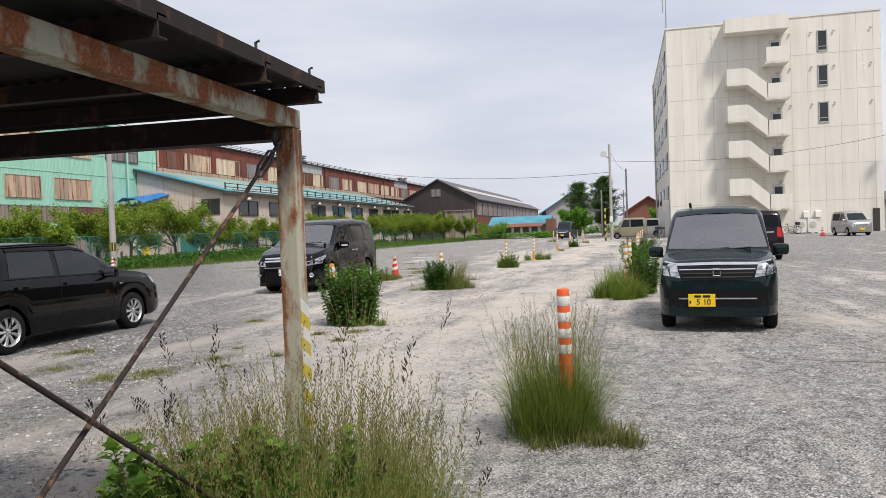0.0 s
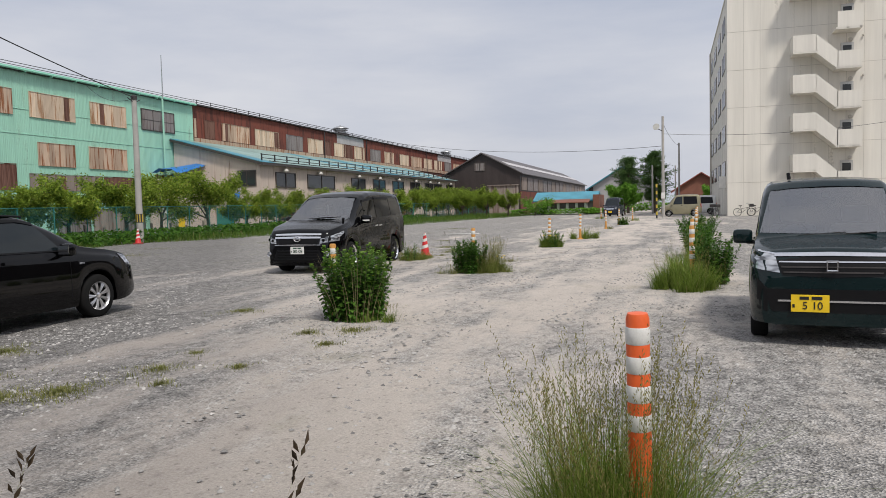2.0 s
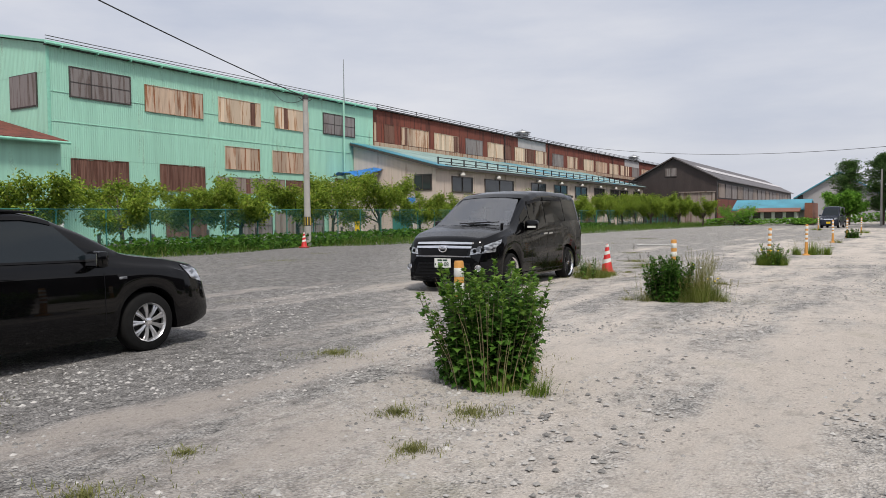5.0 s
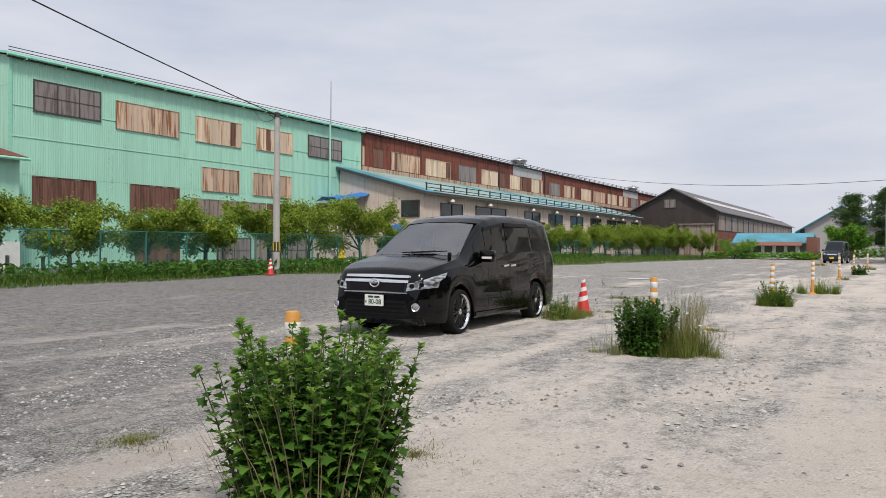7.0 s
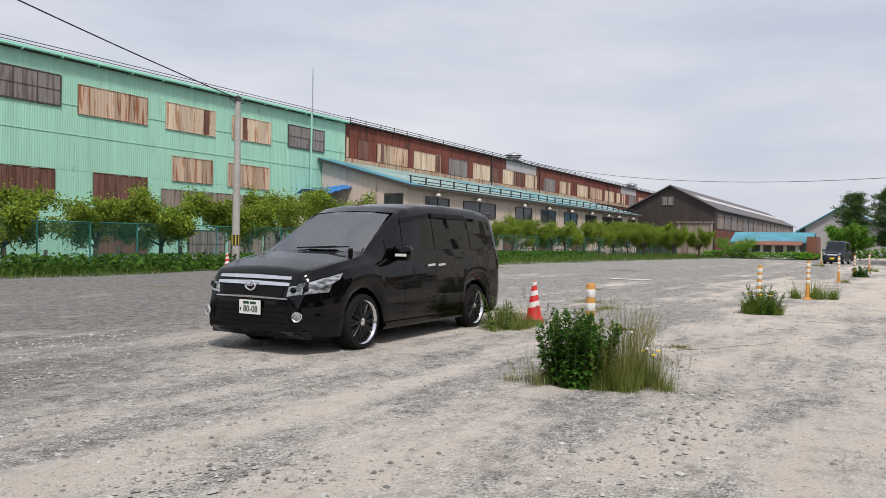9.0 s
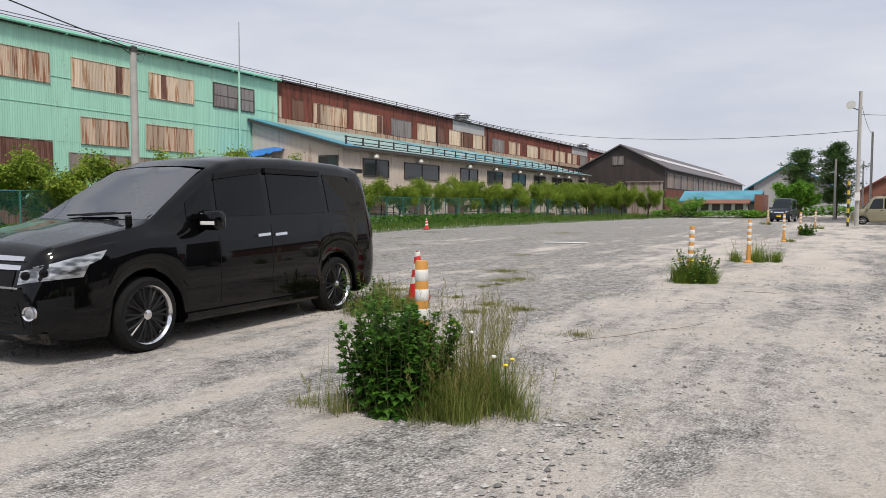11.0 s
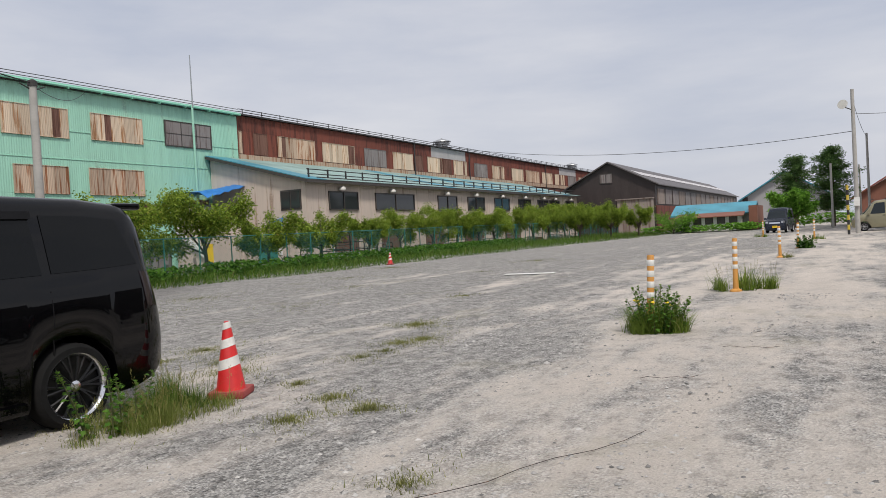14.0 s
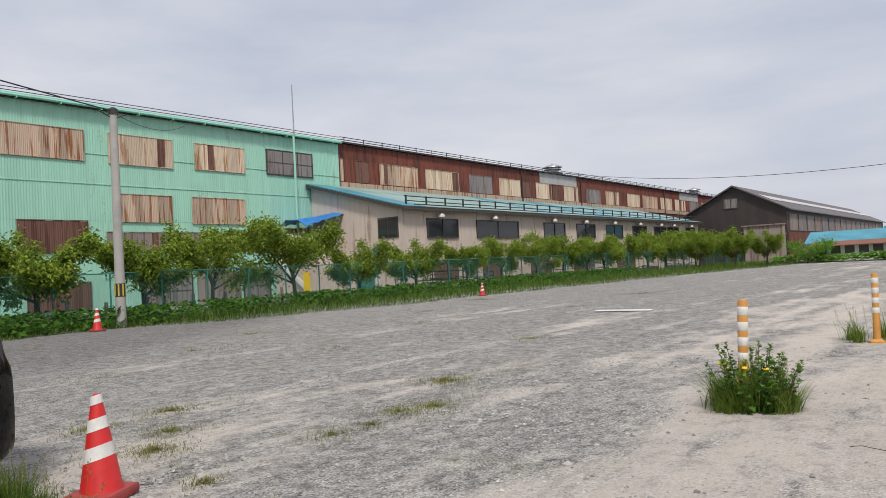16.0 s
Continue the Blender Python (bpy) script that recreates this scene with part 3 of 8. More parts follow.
def corrugated_end(y, x0, x1, z0, z1a, z1b, pitch=0.13, depth=0.02, thick=0.012):
    """The same in the plane y, with a top that slopes from z1a to z1b; it faces -y."""
    n = max(2, int(round((x1 - x0) / pitch)) * 2)
    xs = np.linspace(x0, x1, n + 1)
    verts, faces = [], []
    for i, x in enumerate(xs):
        d = depth if i % 2 else 0.0
        zt = z1a + (z1b - z1a) * i / n
        verts += [(x, y - d, z0), (x, y - d, zt), (x, y - d + thick, z0), (x, y - d + thick, zt)]
    for i in range(n):
        a, b = 4 * i, 4 * i + 4
        faces += [(a, a + 1, b + 1, b), (a + 2, b + 2, b + 3, a + 3), (a + 1, a + 3, b + 3, b + 1)]
    return mesh_np("sheet", verts, faces)


def text_mesh(body, size, thick=0.002):
    cu = bpy.data.curves.new("writing", "FONT")
    cu.body, cu.size, cu.extrude, cu.align_x, cu.align_y = body, size, thick, "CENTER", "CENTER"
    tmp = new("writing", cu)
    me = bpy.data.meshes.new_from_object(tmp.evaluated_get(bpy.context.evaluated_depsgraph_get()))
    bpy.data.objects.remove(tmp)
    bpy.data.curves.remove(cu)
    return me


# ---- ground ----
def ground_sheet():
    xs = np.concatenate([[-900, -500, -250, -120, -70], np.arange(-46, -14, 2.0), np.arange(-14, 8, 0.25), np.arange(8, 30, 2.0), [40, 70, 120, 250, 500, 900]])
    ys = np.concatenate([[-900, -400, -150, -60, -25, -12], np.arange(-6, 34, 0.25), np.arange(34, 80, 2.0), [90, 110, 140, 200, 300, 500, 900]])
    verts = []
    for y in ys:
        for x in xs:
            near = 1.0 if -14 < x < 8 and -6 < y < 34 else 0.0
            h = near * (0.014 * noise.noise((x * 0.9, y * 0.6, 0)) + 0.006 * noise.noise((x * 3.1, y * 2.3, 4)))
            h += near * -0.012 * (math.exp(-((x + 1.3) / 0.35) ** 2) + math.exp(-((x + 2.9) / 0.35) ** 2))
            verts.append((x, y, gz(x, y) + h))
    w = len(xs)
    faces = [(j * w + i, j * w + i + 1, (j + 1) * w + i + 1, (j + 1) * w + i) for j in range(len(ys) - 1) for i in range(w - 1)]
    me = mesh_np("ground", verts, faces)
    smooth(me, 80)
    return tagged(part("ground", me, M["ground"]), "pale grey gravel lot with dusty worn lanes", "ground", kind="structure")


ground = ground_sheet()
FX = -39.84   # the long factory front


def fitted(x0, x1, kx, y0, y1, ky, dz, kz=1.0):
    """Carries the building's own plan to its place in the lot."""
    return Matrix.Translation((x1 - kx * x0, y1 - ky * y0, dz)) @ Matrix.Diagonal((kx, ky, kz, 1))


AT_GREEN = fitted(-39.84, -39.72, 1, 32.83, 33.34, 1.0046, -0.19)
AT_RUST = fitted(-39.84, -39.72, 1, 55.65, 56.29, 1.037, -0.2)
AT_ANNEX = fitted(-39.84, -39.72, 1.0478, 53.16, 53.35, 1.03, -0.24)
AT_BARN = fitted(0, 0.1, 1, 108, 112, 1, -0.1)
AT_BLOCK = fitted(3.92, 4.4, 1.04, 64.5, 67.3, 1.04, -0.24, 1.043)

# ---- green factory ----
green = thing("factory_building", AT_GREEN, "mint green corrugated metal factory with boarded windows", "building")


def window_board(parent, y0, y1, z0, z1, mat, kind="sheet", x=FX):
    rw = random.Random(int(y0 * 100 + z0 * 10))
    fr = bmesh.new()
    t = 0.03 if kind == "sheet" else 0.06
    for a in ((y0 - t, y1 + t, z1, z1 + t), (y0 - t, y1 + t, z0 - t, z0), (y0 - t, y0, z0, z1), (y1, y1 + t, z0, z1)):
        box_bm(x + 0.012, x + 0.07, a[0], a[1], a[2], a[3], 0, fr)
    win = part("window", fr, M["frame_dark"] if kind != "sheet" else mat, parent, "window boarded over with old sheet metal")
    if kind == "sheet":
        n = max(3, int((y1 - y0) / 0.42))
        step = (y1 - y0) / n
        for i in range(n):
            drop = rw.choice((0, 0, 0, 0.05, 0.1))
            me = corrugated(x + 0.03 + 0.006 * (i % 2), y0 + i * step, y0 + (i + 1) * step + (0.02 if i < n - 1 else 0), z0 - drop * 0.5, z1 + rw.uniform(-0.03, 0.02), 0.10, 0.02)
            part("board", me, M["brown_board"] if mat is not M["brown_board"] and mat is not M["grey_board"] and rw.random() < 0.07 else mat, win)
    else:
        n = max(2, int((y1 - y0) / 1.1))
        step = (y1 - y0) / n
        for i in range(n):
            part("pane", box_bm(x + 0.03, x + 0.05, y0 + i * step + 0.03, y0 + (i + 1) * step - 0.02, z0 + 0.02, z1 - 0.02), mat, win)
            part("mullion", box_bm(x + 0.03, x + 0.075, y0 + (i + 1) * step - 0.02, y0 + (i + 1) * step + 0.03, z0, z1), M["frame_dark"], win)
        part("transom", box_bm(x + 0.03, x + 0.07, y0, y1, (z0 + z1) / 2 - 0.015, (z0 + z1) / 2 + 0.015), M["frame_dark"], win)
    return win


courses = [(0.0, 1.95), (1.9, 3.45), (3.4, 5.1), (5.05, 7.0), (6.95, 8.6), (8.55, 11.0)]
for i, (a, b) in enumerate(courses):
    part("cladding_course", corrugated(FX - 0.03 + 0.006 * (i % 2) + 0.003 * i, 26.9, 55.65, a, b, 0.135, 0.015), M["green_sheet"], green)
for i, (a, b) in enumerate([(0.0, 3.2), (3.15, 6.4), (6.35, 9.6)]):
    part("cladding_course", corrugated_end(26.88 - 0.005 * i, -52, FX - 0.02, a, b, b), M["green_sheet"], green)
part("cladding_course", corrugated_end(26.86, -52, FX - 0.02, 9.55, 13.45, 11.02), M["green_sheet"], green)
part("wall", prism([(-64, 0), (FX - 0.06, 0), (FX - 0.06, 10.9), (-52, 13.3), (-64, 10.9)], 28.6, "y", 26.95), M["green_trim"], green)
part("roof", prism([(FX + 0.28, 11.02), (-52, 13.48), (-64.3, 11.02), (-64.3, 11.14), (-52, 13.62), (FX + 0.28, 11.14)], 29.1, "y", 26.6), M["green_trim"], green)
part("gutter", tube([(FX + 0.34, 26.6, 11.0), (FX + 0.34, 55.7, 11.0)], 0.075, 8), M["green_trim"], green)
for k in range(14):
    part("gutter_bracket", box_bm(FX + 0.02, FX + 0.42, 27.5 + 2.1 * k, 27.54 + 2.1 * k, 10.86, 11.02), M["green_trim"], green)
for z in (11.24, 11.40):
    part("snow_rail", tube([(FX + 0.2, 26.7, z), (FX + 0.2, 55.6, z)], 0.022, 5), M["steel_dark"], green)
# dark strip added below the roof edge in place of the gutter's shadow
part("gutter_shadow_board", box_bm(FX + 0.02, FX + 0.24, 26.7, 55.6, 10.90, 10.98), M["steel_dark"], green)
part("corner_trim", box_bm(FX - 0.02, FX + 0.05, 26.82, 26.98, 0, 11.0), M["green_trim"], green)
for z in (3.42, 6.98, 8.57):
    part("lap_strip", box_bm(FX - 0.01, FX + 0.022, 26.95, 55.6, z - 0.02, z + 0.015), M["green_sheet"], green)
for y0, y1, z0, z1, mat, kind in (
        (28.12, 31.81, 8.42, 9.98, "grey_board", "pane"), (32.85, 37.15, 8.17, 9.73, "tan_board", "sheet"), (38.5, 42.27, 8.15, 9.75, "cream_board", "sheet"),
        (43.75, 47.3, 8.23, 9.75, "cream_board", "sheet"), (49.1, 53.0, 8.34, 9.9, "grey_board", "pane"),
        (39.0, 42.1, 5.03, 6.52, "tan_board", "sheet"), (43.45, 47.2, 5.02, 6.54, "tan_board", "sheet"),
        (28.05, 31.56, 3.44, 5.0, "brown_board", "sheet"), (33.8, 37.2, 3.4, 5.02, "brown_board", "sheet"), (38.25, 44.6, 3.39, 4.45, "old_wood", "sheet"), (44.8, 48.6, 3.39, 4.45, "brown_board", "sheet"),
        (50.4, 52.4, 3.6, 4.8, "tan_board", "sheet"),
        (34.15, 37.25, 0.5, 1.85, "brown_board", "sheet"), (40.3, 43.2, 0.3, 1.95, "grey_board", "pane"), (43.6, 46.6, 0.2, 2.1, "old_wood", "sheet"), (46.9, 48.9, 0.2, 2.1, "grey_board", "pane"), (50.0, 53.0, 0.35, 1.95, "grey_board", "pane")):
    window_board(green, y0, y1, z0, z1, M[mat], kind)
for x0, x1, z0, z1, mat in ((-43.3, -40.8, 7.85, 9.55, "grey_board"), (-47.2, -45.0, 7.6, 9.2, "tan_board"), (-50.6, -48.4, 7.6, 9.2, "tan_board")):
    w = part("window", box_bm(x0 - 0.06, x1 + 0.06, 26.79, 26.84, z0 - 0.06, z1 + 0.06), M["frame_dark"], green, "boarded window in the gable end")
    part("board", box_bm(x0, x1, 26.765, 26.80, z0, z1), M[mat], w)
# downpipe with a tall thin mast on it
part("downpipe", tube([(FX + 0.55, 51.0, 0.2), (FX + 0.55, 51.0, 11.1)], 0.075, 8), M["green_sheet"], green)
part("mast", tube([(FX + 0.6, 51.0, 10.9), (FX + 0.6, 51.0, 14.35)], [0.05, 0.03], 8), M["steel_grey"], green)

shed = thing("low_shed", AT_GREEN, "low green metal shed with a rusty sloping roof", "building")
part("wall", box_bm(-60, -38.4, 14.0, 26.6, 0, 5.6), M["green_sheet"], shed)
part("roof", prism([(-37.9, 5.62), (-37.9, 5.74), (-46, 7.7), (-60, 4.4), (-60, 4.28), (-46, 7.58)], 13.2, "y", 13.55), M["rust_sheet"], shed)
part("gutter", tube([(-37.85, 13.5, 5.62), (-37.85, 26.8, 5.62)], 0.08, 8), M["green_trim"], shed)
part("wall_band", box_bm(-38.5, -38.32, 14.0, 26.6, 0, 1.6), M["white_box"], shed)

# ---- rusted factory ----
rust = thing("factory_building", AT_RUST, "long rust-red corrugated factory with patched window strip", "building")
part("wall", prism([(-64, 0), (FX - 0.06, 0), (FX - 0.06, 10.9), (-52, 13.3), (-64, 10.9)], 104, "y", 55.7), M["rust_sheet"], rust)
for k in range(26):
    ya = 55.68 + 4.0 * k
    mt = "grey_panel" if ya in (83.68, 87.68) or k in (17, 18, 24) else "rust_sheet"
    part("upper_cladding", corrugated(FX - 0.03, ya, ya + 4.0, 9.95 if mt == "grey_panel" else 9.93, 11.03, 0.16, 0.02), M[mt], rust)
    part("middle_cladding", corrugated(FX - 0.036, ya, ya + 4.0, 7.7, 9.98, 0.16, 0.02), M["rust_sheet"], rust)
part("sill_strip", box_bm(FX - 0.01, FX + 0.06, 55.7, 159, 7.75, 8.22), M["tan_board"], rust)
part("roof", prism([(FX + 0.22, 11.03), (-52, 13.5), (-64.3, 11.03), (-64.3, 11.15), (-52, 13.63), (FX + 0.22, 11.15)], 104, "y", 55.7), M["steel_dark"], rust)
rail = bmesh.new()
for z in (11.32, 11.5):
    tube([(FX + 0.02, 55.8, z), (FX + 0.02, 159.5, z)], 0.03, 5, rail)
part("snow_guard", rail, M["steel_dark"], rust)
for k in range(52):
    part("snow_guard_post", box_bm(FX, FX + 0.04, 56.2 + 2 * k, 56.25 + 2 * k, 11.1, 11.55), M["steel_dark"], rust)
strip = [(55.15, 55.95, "tan_board"), (57.2, 58.6, "brown_board"), (59.8, 64.2, "tan_board"), (65.25, 69.7, "cream_board"), (71.3, 74.8, "grey_board"), (76.1, 79.7, "cream_board"),
         (80.1, 81.65, "brown_board"), (82.75, 85.8, "cream_board"), (86.2, 87.95, "brown_board"), (88.6, 91.7, "cream_board"), (93.8, 97.3, "grey_board"), (98.8, 102.4, "tan_board"),
         (105.0, 108.8, "cream_board"), (109.9, 114.8, "tan_board"), (116.1, 120.2, "cream_board"), (121.5, 125.7, "cream_board"), (127.5, 131.5, "grey_board"), (133, 137, "tan_board"), (139, 143, "cream_board")]
for y0, y1, mat in strip:
    window_board(rust, max(y0, 55.75), y1, 8.3, 9.88, M[mat])
for y in (80.0, 92.4, 117.4):
    part("downpipe", tube([(FX + 0.12, y, 7.6), (FX + 0.12, y, 11.0)], 0.06, 6), M["steel_dark"], rust)


def roof_vent(y, x, z):
    v = thing("roof_ventilator", pose(x, y, z), "weathered metal roof ventilator with a domed cap", "ventilator", "roof ventilators")
    part("base", box_bm(-0.9, 0.9, -0.9, 0.9, -0.5, 0.45), M["steel_dark"], v)
    part("drum", lathe([(0.75, 0.45), (0.75, 0.8), (1.05, 0.82), (1.05, 0.9), (0.75, 0.92), (0.75, 1.1)], 16), M["steel_grey"], v, soft=30)
    part("cap", lathe([(1.2, 1.1), (1.15, 1.2), (0.6, 1.42), (0.12, 1.5), (0.1, 1.62)], 16), M["steel_grey"], v, soft=40)


roof_vent(98.9, -45.5, 11.95)
roof_vent(151, -45.5, 11.95)

# ---- annex in front of it ----
annex = thing("annex_building", AT_ANNEX, "stained beige single-storey annex with a teal lean-to roof", "building")
AX, AY = -32.07, 53.16
for ya, yb in ((AY, 107.4),):
    part("wall", prism([(FX + 0.1, 0), (AX, 0), (AX, 5.62), (FX + 0.1, 7.7)], yb - ya, "y", ya), M["beige_wall"], annex)
for k in range(28):
    part("wall_batten", box_bm(AX, AX + 0.03, AY + 0.1 + 1.95 * k, AY + 0.16 + 1.95 * k, 0.1, 5.5), M["beige_wall"], annex)
n_roof = 27
for k in range(n_roof):
    y0 = AY - 0.35 + k * 2.03
    mt = "blue_roof" if k in (0, 9, 13, 14, 17, 20, 24) else "teal_roof"
    part("roof_sheet", prism([(FX + 0.05, 7.86), (AX + 0.45, 5.60), (AX + 0.45, 5.66), (FX + 0.05, 7.92 + 0.004 * (k % 2))], 2.03, "y", y0), M[mt], annex)
part("fascia", box_bm(AX + 0.40, AX + 0.5, AY - 0.35, 108.0, 5.42, 5.62), M["frame_dark"], annex)
part("verge_board", prism([(FX + 0.05, 7.66), (AX + 0.5, 5.38), (AX + 0.5, 5.6), (FX + 0.05, 7.86)], 0.06, "y", AY - 0.42), M["frame_dark"], annex)
g = bmesh.new()
for z, x in ((6.05, AX - 0.15), (6.35, AX - 0.2), (5.75, AX + 0.55)):
    tube([(x, AY + 0.5, z), (x, 107.5, z)], 0.035, 5, g)
part("roof_rail", g, M["steel_dark"], annex)
for k in range(27):
    part("rail_post", box_bm(AX - 0.22, AX - 0.12, AY + 0.6 + 2 * k, AY + 0.66 + 2 * k, 5.7, 6.4), M["steel_dark"], annex)
for y0, y1 in ((55.46, 58.77), (60.94, 66.44), (70.3, 73.8), (75.9, 79.45), (81.75, 85.4), (87.8, 91.3), (93.4, 96.8), (97.2, 100.6), (103, 106)):
    fr = bmesh.new()
    for a in ((y0, y1, 4.88, 4.96), (y0, y1, 3.68, 3.76), (y0, y0 + 0.07, 3.7, 4.95), (y1 - 0.07, y1, 3.7, 4.95), ((y0 + y1) / 2 - 0.04, (y0 + y1) / 2 + 0.04, 3.7, 4.95)):
        box_bm(AX + 0.005, AX + 0.09, a[0], a[1], a[2], a[3], 0, fr)
    w = part("window", fr, M["frame_dark"], annex, "dark steel-framed window")
    for a, b in ((y0 + 0.07, (y0 + y1) / 2 - 0.04), ((y0 + y1) / 2 + 0.04, y1 - 0.07)):
        part("pane", box_bm(AX + 0.01, AX + 0.035, a, b, 3.76, 4.88), M["pane"], w)
    hood = part("vent_hood", lathe([(0.24, 0), (0.235, 0.12), (0.14, 0.23), (0.04, 0.26)], 14), M["pvc"], annex, "white domed vent hood", 40)
    hood.location = (AX + 0.32, y0 + 0.35 * (y1 - y0), 5.02)
fr = part("window", box_bm(-34.0, -32.4, AY - 0.06, AY - 0.01, 3.75, 5.05), M["frame_dark"], annex, "dark window in the end wall")
part("pane", box_bm(-33.9, -33.25, AY - 0.09, AY - 0.055, 3.85, 4.95), M["pane"], fr)
part("pane", box_bm(-33.15, -32.5, AY - 0.09, AY - 0.055, 3.85, 4.95), M["pane"], fr)
part("door", box_bm(-36.0, -34.5, AY - 0.07, AY - 0.01, 0.15, 2.1), M["fence_green"], annex, "dark teal service door")
part("door_sign", box_bm(-34.35, -34.1, AY - 0.06, AY - 0.01, 0.9, 2.0), M["white_box"], annex)
for y0, y1 in ((56, 58.6), (61.5, 64), (68, 71), (75, 79), (84, 88)):
    part("lower_opening", box_bm(AX + 0.01, AX + 0.05, y0, y1, 0.3, 2.2), M["brown_board"], annex, "dim lower opening with boards")

tarp_shed = thing("tarp_covered_shed", AT_GREEN, "small lean-to shed draped with bright blue tarpaulin", "shed")
part("wall", prism([(-39.6, 0.1), (-36.9, 0.1), (-36.9, 3.9), (-39.6, 4.5)], 3.2, "y", 49.3), M["beige_wall"], tarp_shed)
def drape(name, rows, parent):
    n = 10
    verts, faces = [], []
    for j, (a, b) in enumerate(rows):
        for i in range(n + 1):
            p = Vector(a).lerp(Vector(b), i / n)
            p += Vector((0.03 * math.sin(i * 2.1 + j), 0.03 * math.cos(i * 1.7), 0.05 * math.sin(i * 2.6 + 1.3 * j)))
            verts.append(p)
    for j in range(len(rows) - 1):
        for i in range(n):
            q = j * (n + 1) + i
            faces.append((q, q + 1, q + n + 2, q + n + 1))
    k = len(verts)
    verts += [v - Vector((0, 0, 0.02)) for v in verts]
    faces += [tuple(k + q for q in f[::-1]) for f in faces]
    me = mesh_np(name, verts, faces)
    smooth(me, 60)
    part(name, me, M["tarp"], parent)
drape("tarpaulin", [((-39.7, 49.8, 4.9), (-39.7, 53.0, 5.35)), ((-38.9, 49.6, 5.2), (-38.9, 53.0, 5.55)), ((-37.6, 49.5, 5.1), (-37.6, 53.0, 5.75)), ((-36.9, 49.5, 4.75), (-36.7, 53.0, 5.6))], tarp_shed)
drape("tarpaulin", [((-37.9, 52.9, 5.6), (-36.5, 53.0, 5.7)), ((-37.2, 53.0, 4.7), (-35.9, 53.0, 4.6)), ((-36.5, 53.0, 3.9), (-35.2, 53.0, 3.6))], tarp_shed)
drape("tarpaulin", [((-34.9, 52.7, 3.0), (-33.6, 52.7, 3.3)), ((-34.7, 52.4, 2.5), (-33.4, 52.4, 2.7))], tarp_shed)
part("brace_board", prism([(-39.3, 3.0), (-35.7, 0.3), (-36.2, 0.3), (-39.6, 2.8)], 0.08, "y", 49.1), M["white_box"], tarp_shed)
part("yellow_sign", box_bm(-36.75, -36.2, 48.98, 49.05, 0.6, 1.8), M["plate_yellow"], tarp_shed, "small yellow sign")

# ---- dark gabled warehouse ----
barn = thing("warehouse", AT_BARN, "dark brown gabled warehouse with a grey metal roof", "building")
part("wall", prism([(-34.0, 0), (-22.15, 0), (-22.15, 6.55), (-28.05, 9.6), (-34.0, 6.5)], 88, "y", 108), M["dark_sheet"], barn)
part("roof", prism([(-34.6, 6.2), (-28.05, 9.62), (-21.6, 6.28), (-21.6, 6.42), (-28.05, 9.8), (-34.6, 6.34)], 89, "y", 107.5), M["dark_roof"], barn)
for k in range(22):
    part("roof_light", prism([(-25.6, 8.55), (-24.2, 7.83), (-24.2, 7.86), (-25.6, 8.58)], 3.4, "y", 110 + 4.0 * k), M["pale_roof"], barn)
wv = part("window", box_bm(-29.3, -27.6, 107.93, 107.99, 6.95, 8.25), M["frame_dark"], barn, "grey louvred window high in the gable")
for k in range(2):
    part("pane", box_bm(-29.2 + 0.85 * k, -28.5 + 0.85 * k, 107.9, 107.94, 7.05, 8.15), M["grey_board"], wv)
for k in range(17):
    part("side_board", box_bm(-22.14, -22.06, 109 + 5 * k, 113.2 + 5 * k, 3.9, 5.9), M["grey_board" if k % 3 else "old_wood"], barn)
part("side_base", box_bm(-22.14, -22.02, 108, 196, 0.2, 3.7), M["rust_sheet"], barn)
part("low_roof", box_bm(-27.0, -22.3, 106.6, 107.9, 4.6, 4.75), M["old_wood"], barn)
part("low_wall", box_bm(-26.8, -22.4, 106.8, 107.9, 0.2, 4.6), M["old_wood"], barn)

# ---- apartment block ----
PX0, PX1, PY, PZ = 3.92, 20.35, 64.5, 17.95
apt = thing("apartment_block", AT_BLOCK, "cream concrete five-storey apartment block with an outside stair", "building")
part("wall", box_bm(PX0, PX1, PY, PY + 26.5, 0, PZ), M["concrete_white"], apt)
part("parapet", box_bm(PX0 - 0.06, PX1 + 0.06, PY - 0.06, PY + 26.6, PZ, PZ + 0.14), M["concrete_white"], apt)
for k in range(1, 14):
    part("panel_joint", box_bm(PX0 + 1.22 * k - 0.012, PX0 + 1.22 * k + 0.012, PY - 0.006, PY + 0.02, 0.4, PZ), M["joint"], apt)
for z in (3.0, 5.95, 8.95, 11.9, 14.9):
    part("storey_joint", box_bm(PX0, PX1, PY - 0.008, PY + 0.02, z - 0.015, z + 0.015), M["joint"], apt)
for k in range(1, 9):
    part("panel_joint", box_bm(PX0 - 0.006, PX0 + 0.02, PY + 3 * k - 0.012, PY + 3 * k + 0.012, 0.4, PZ), M["joint"], apt)
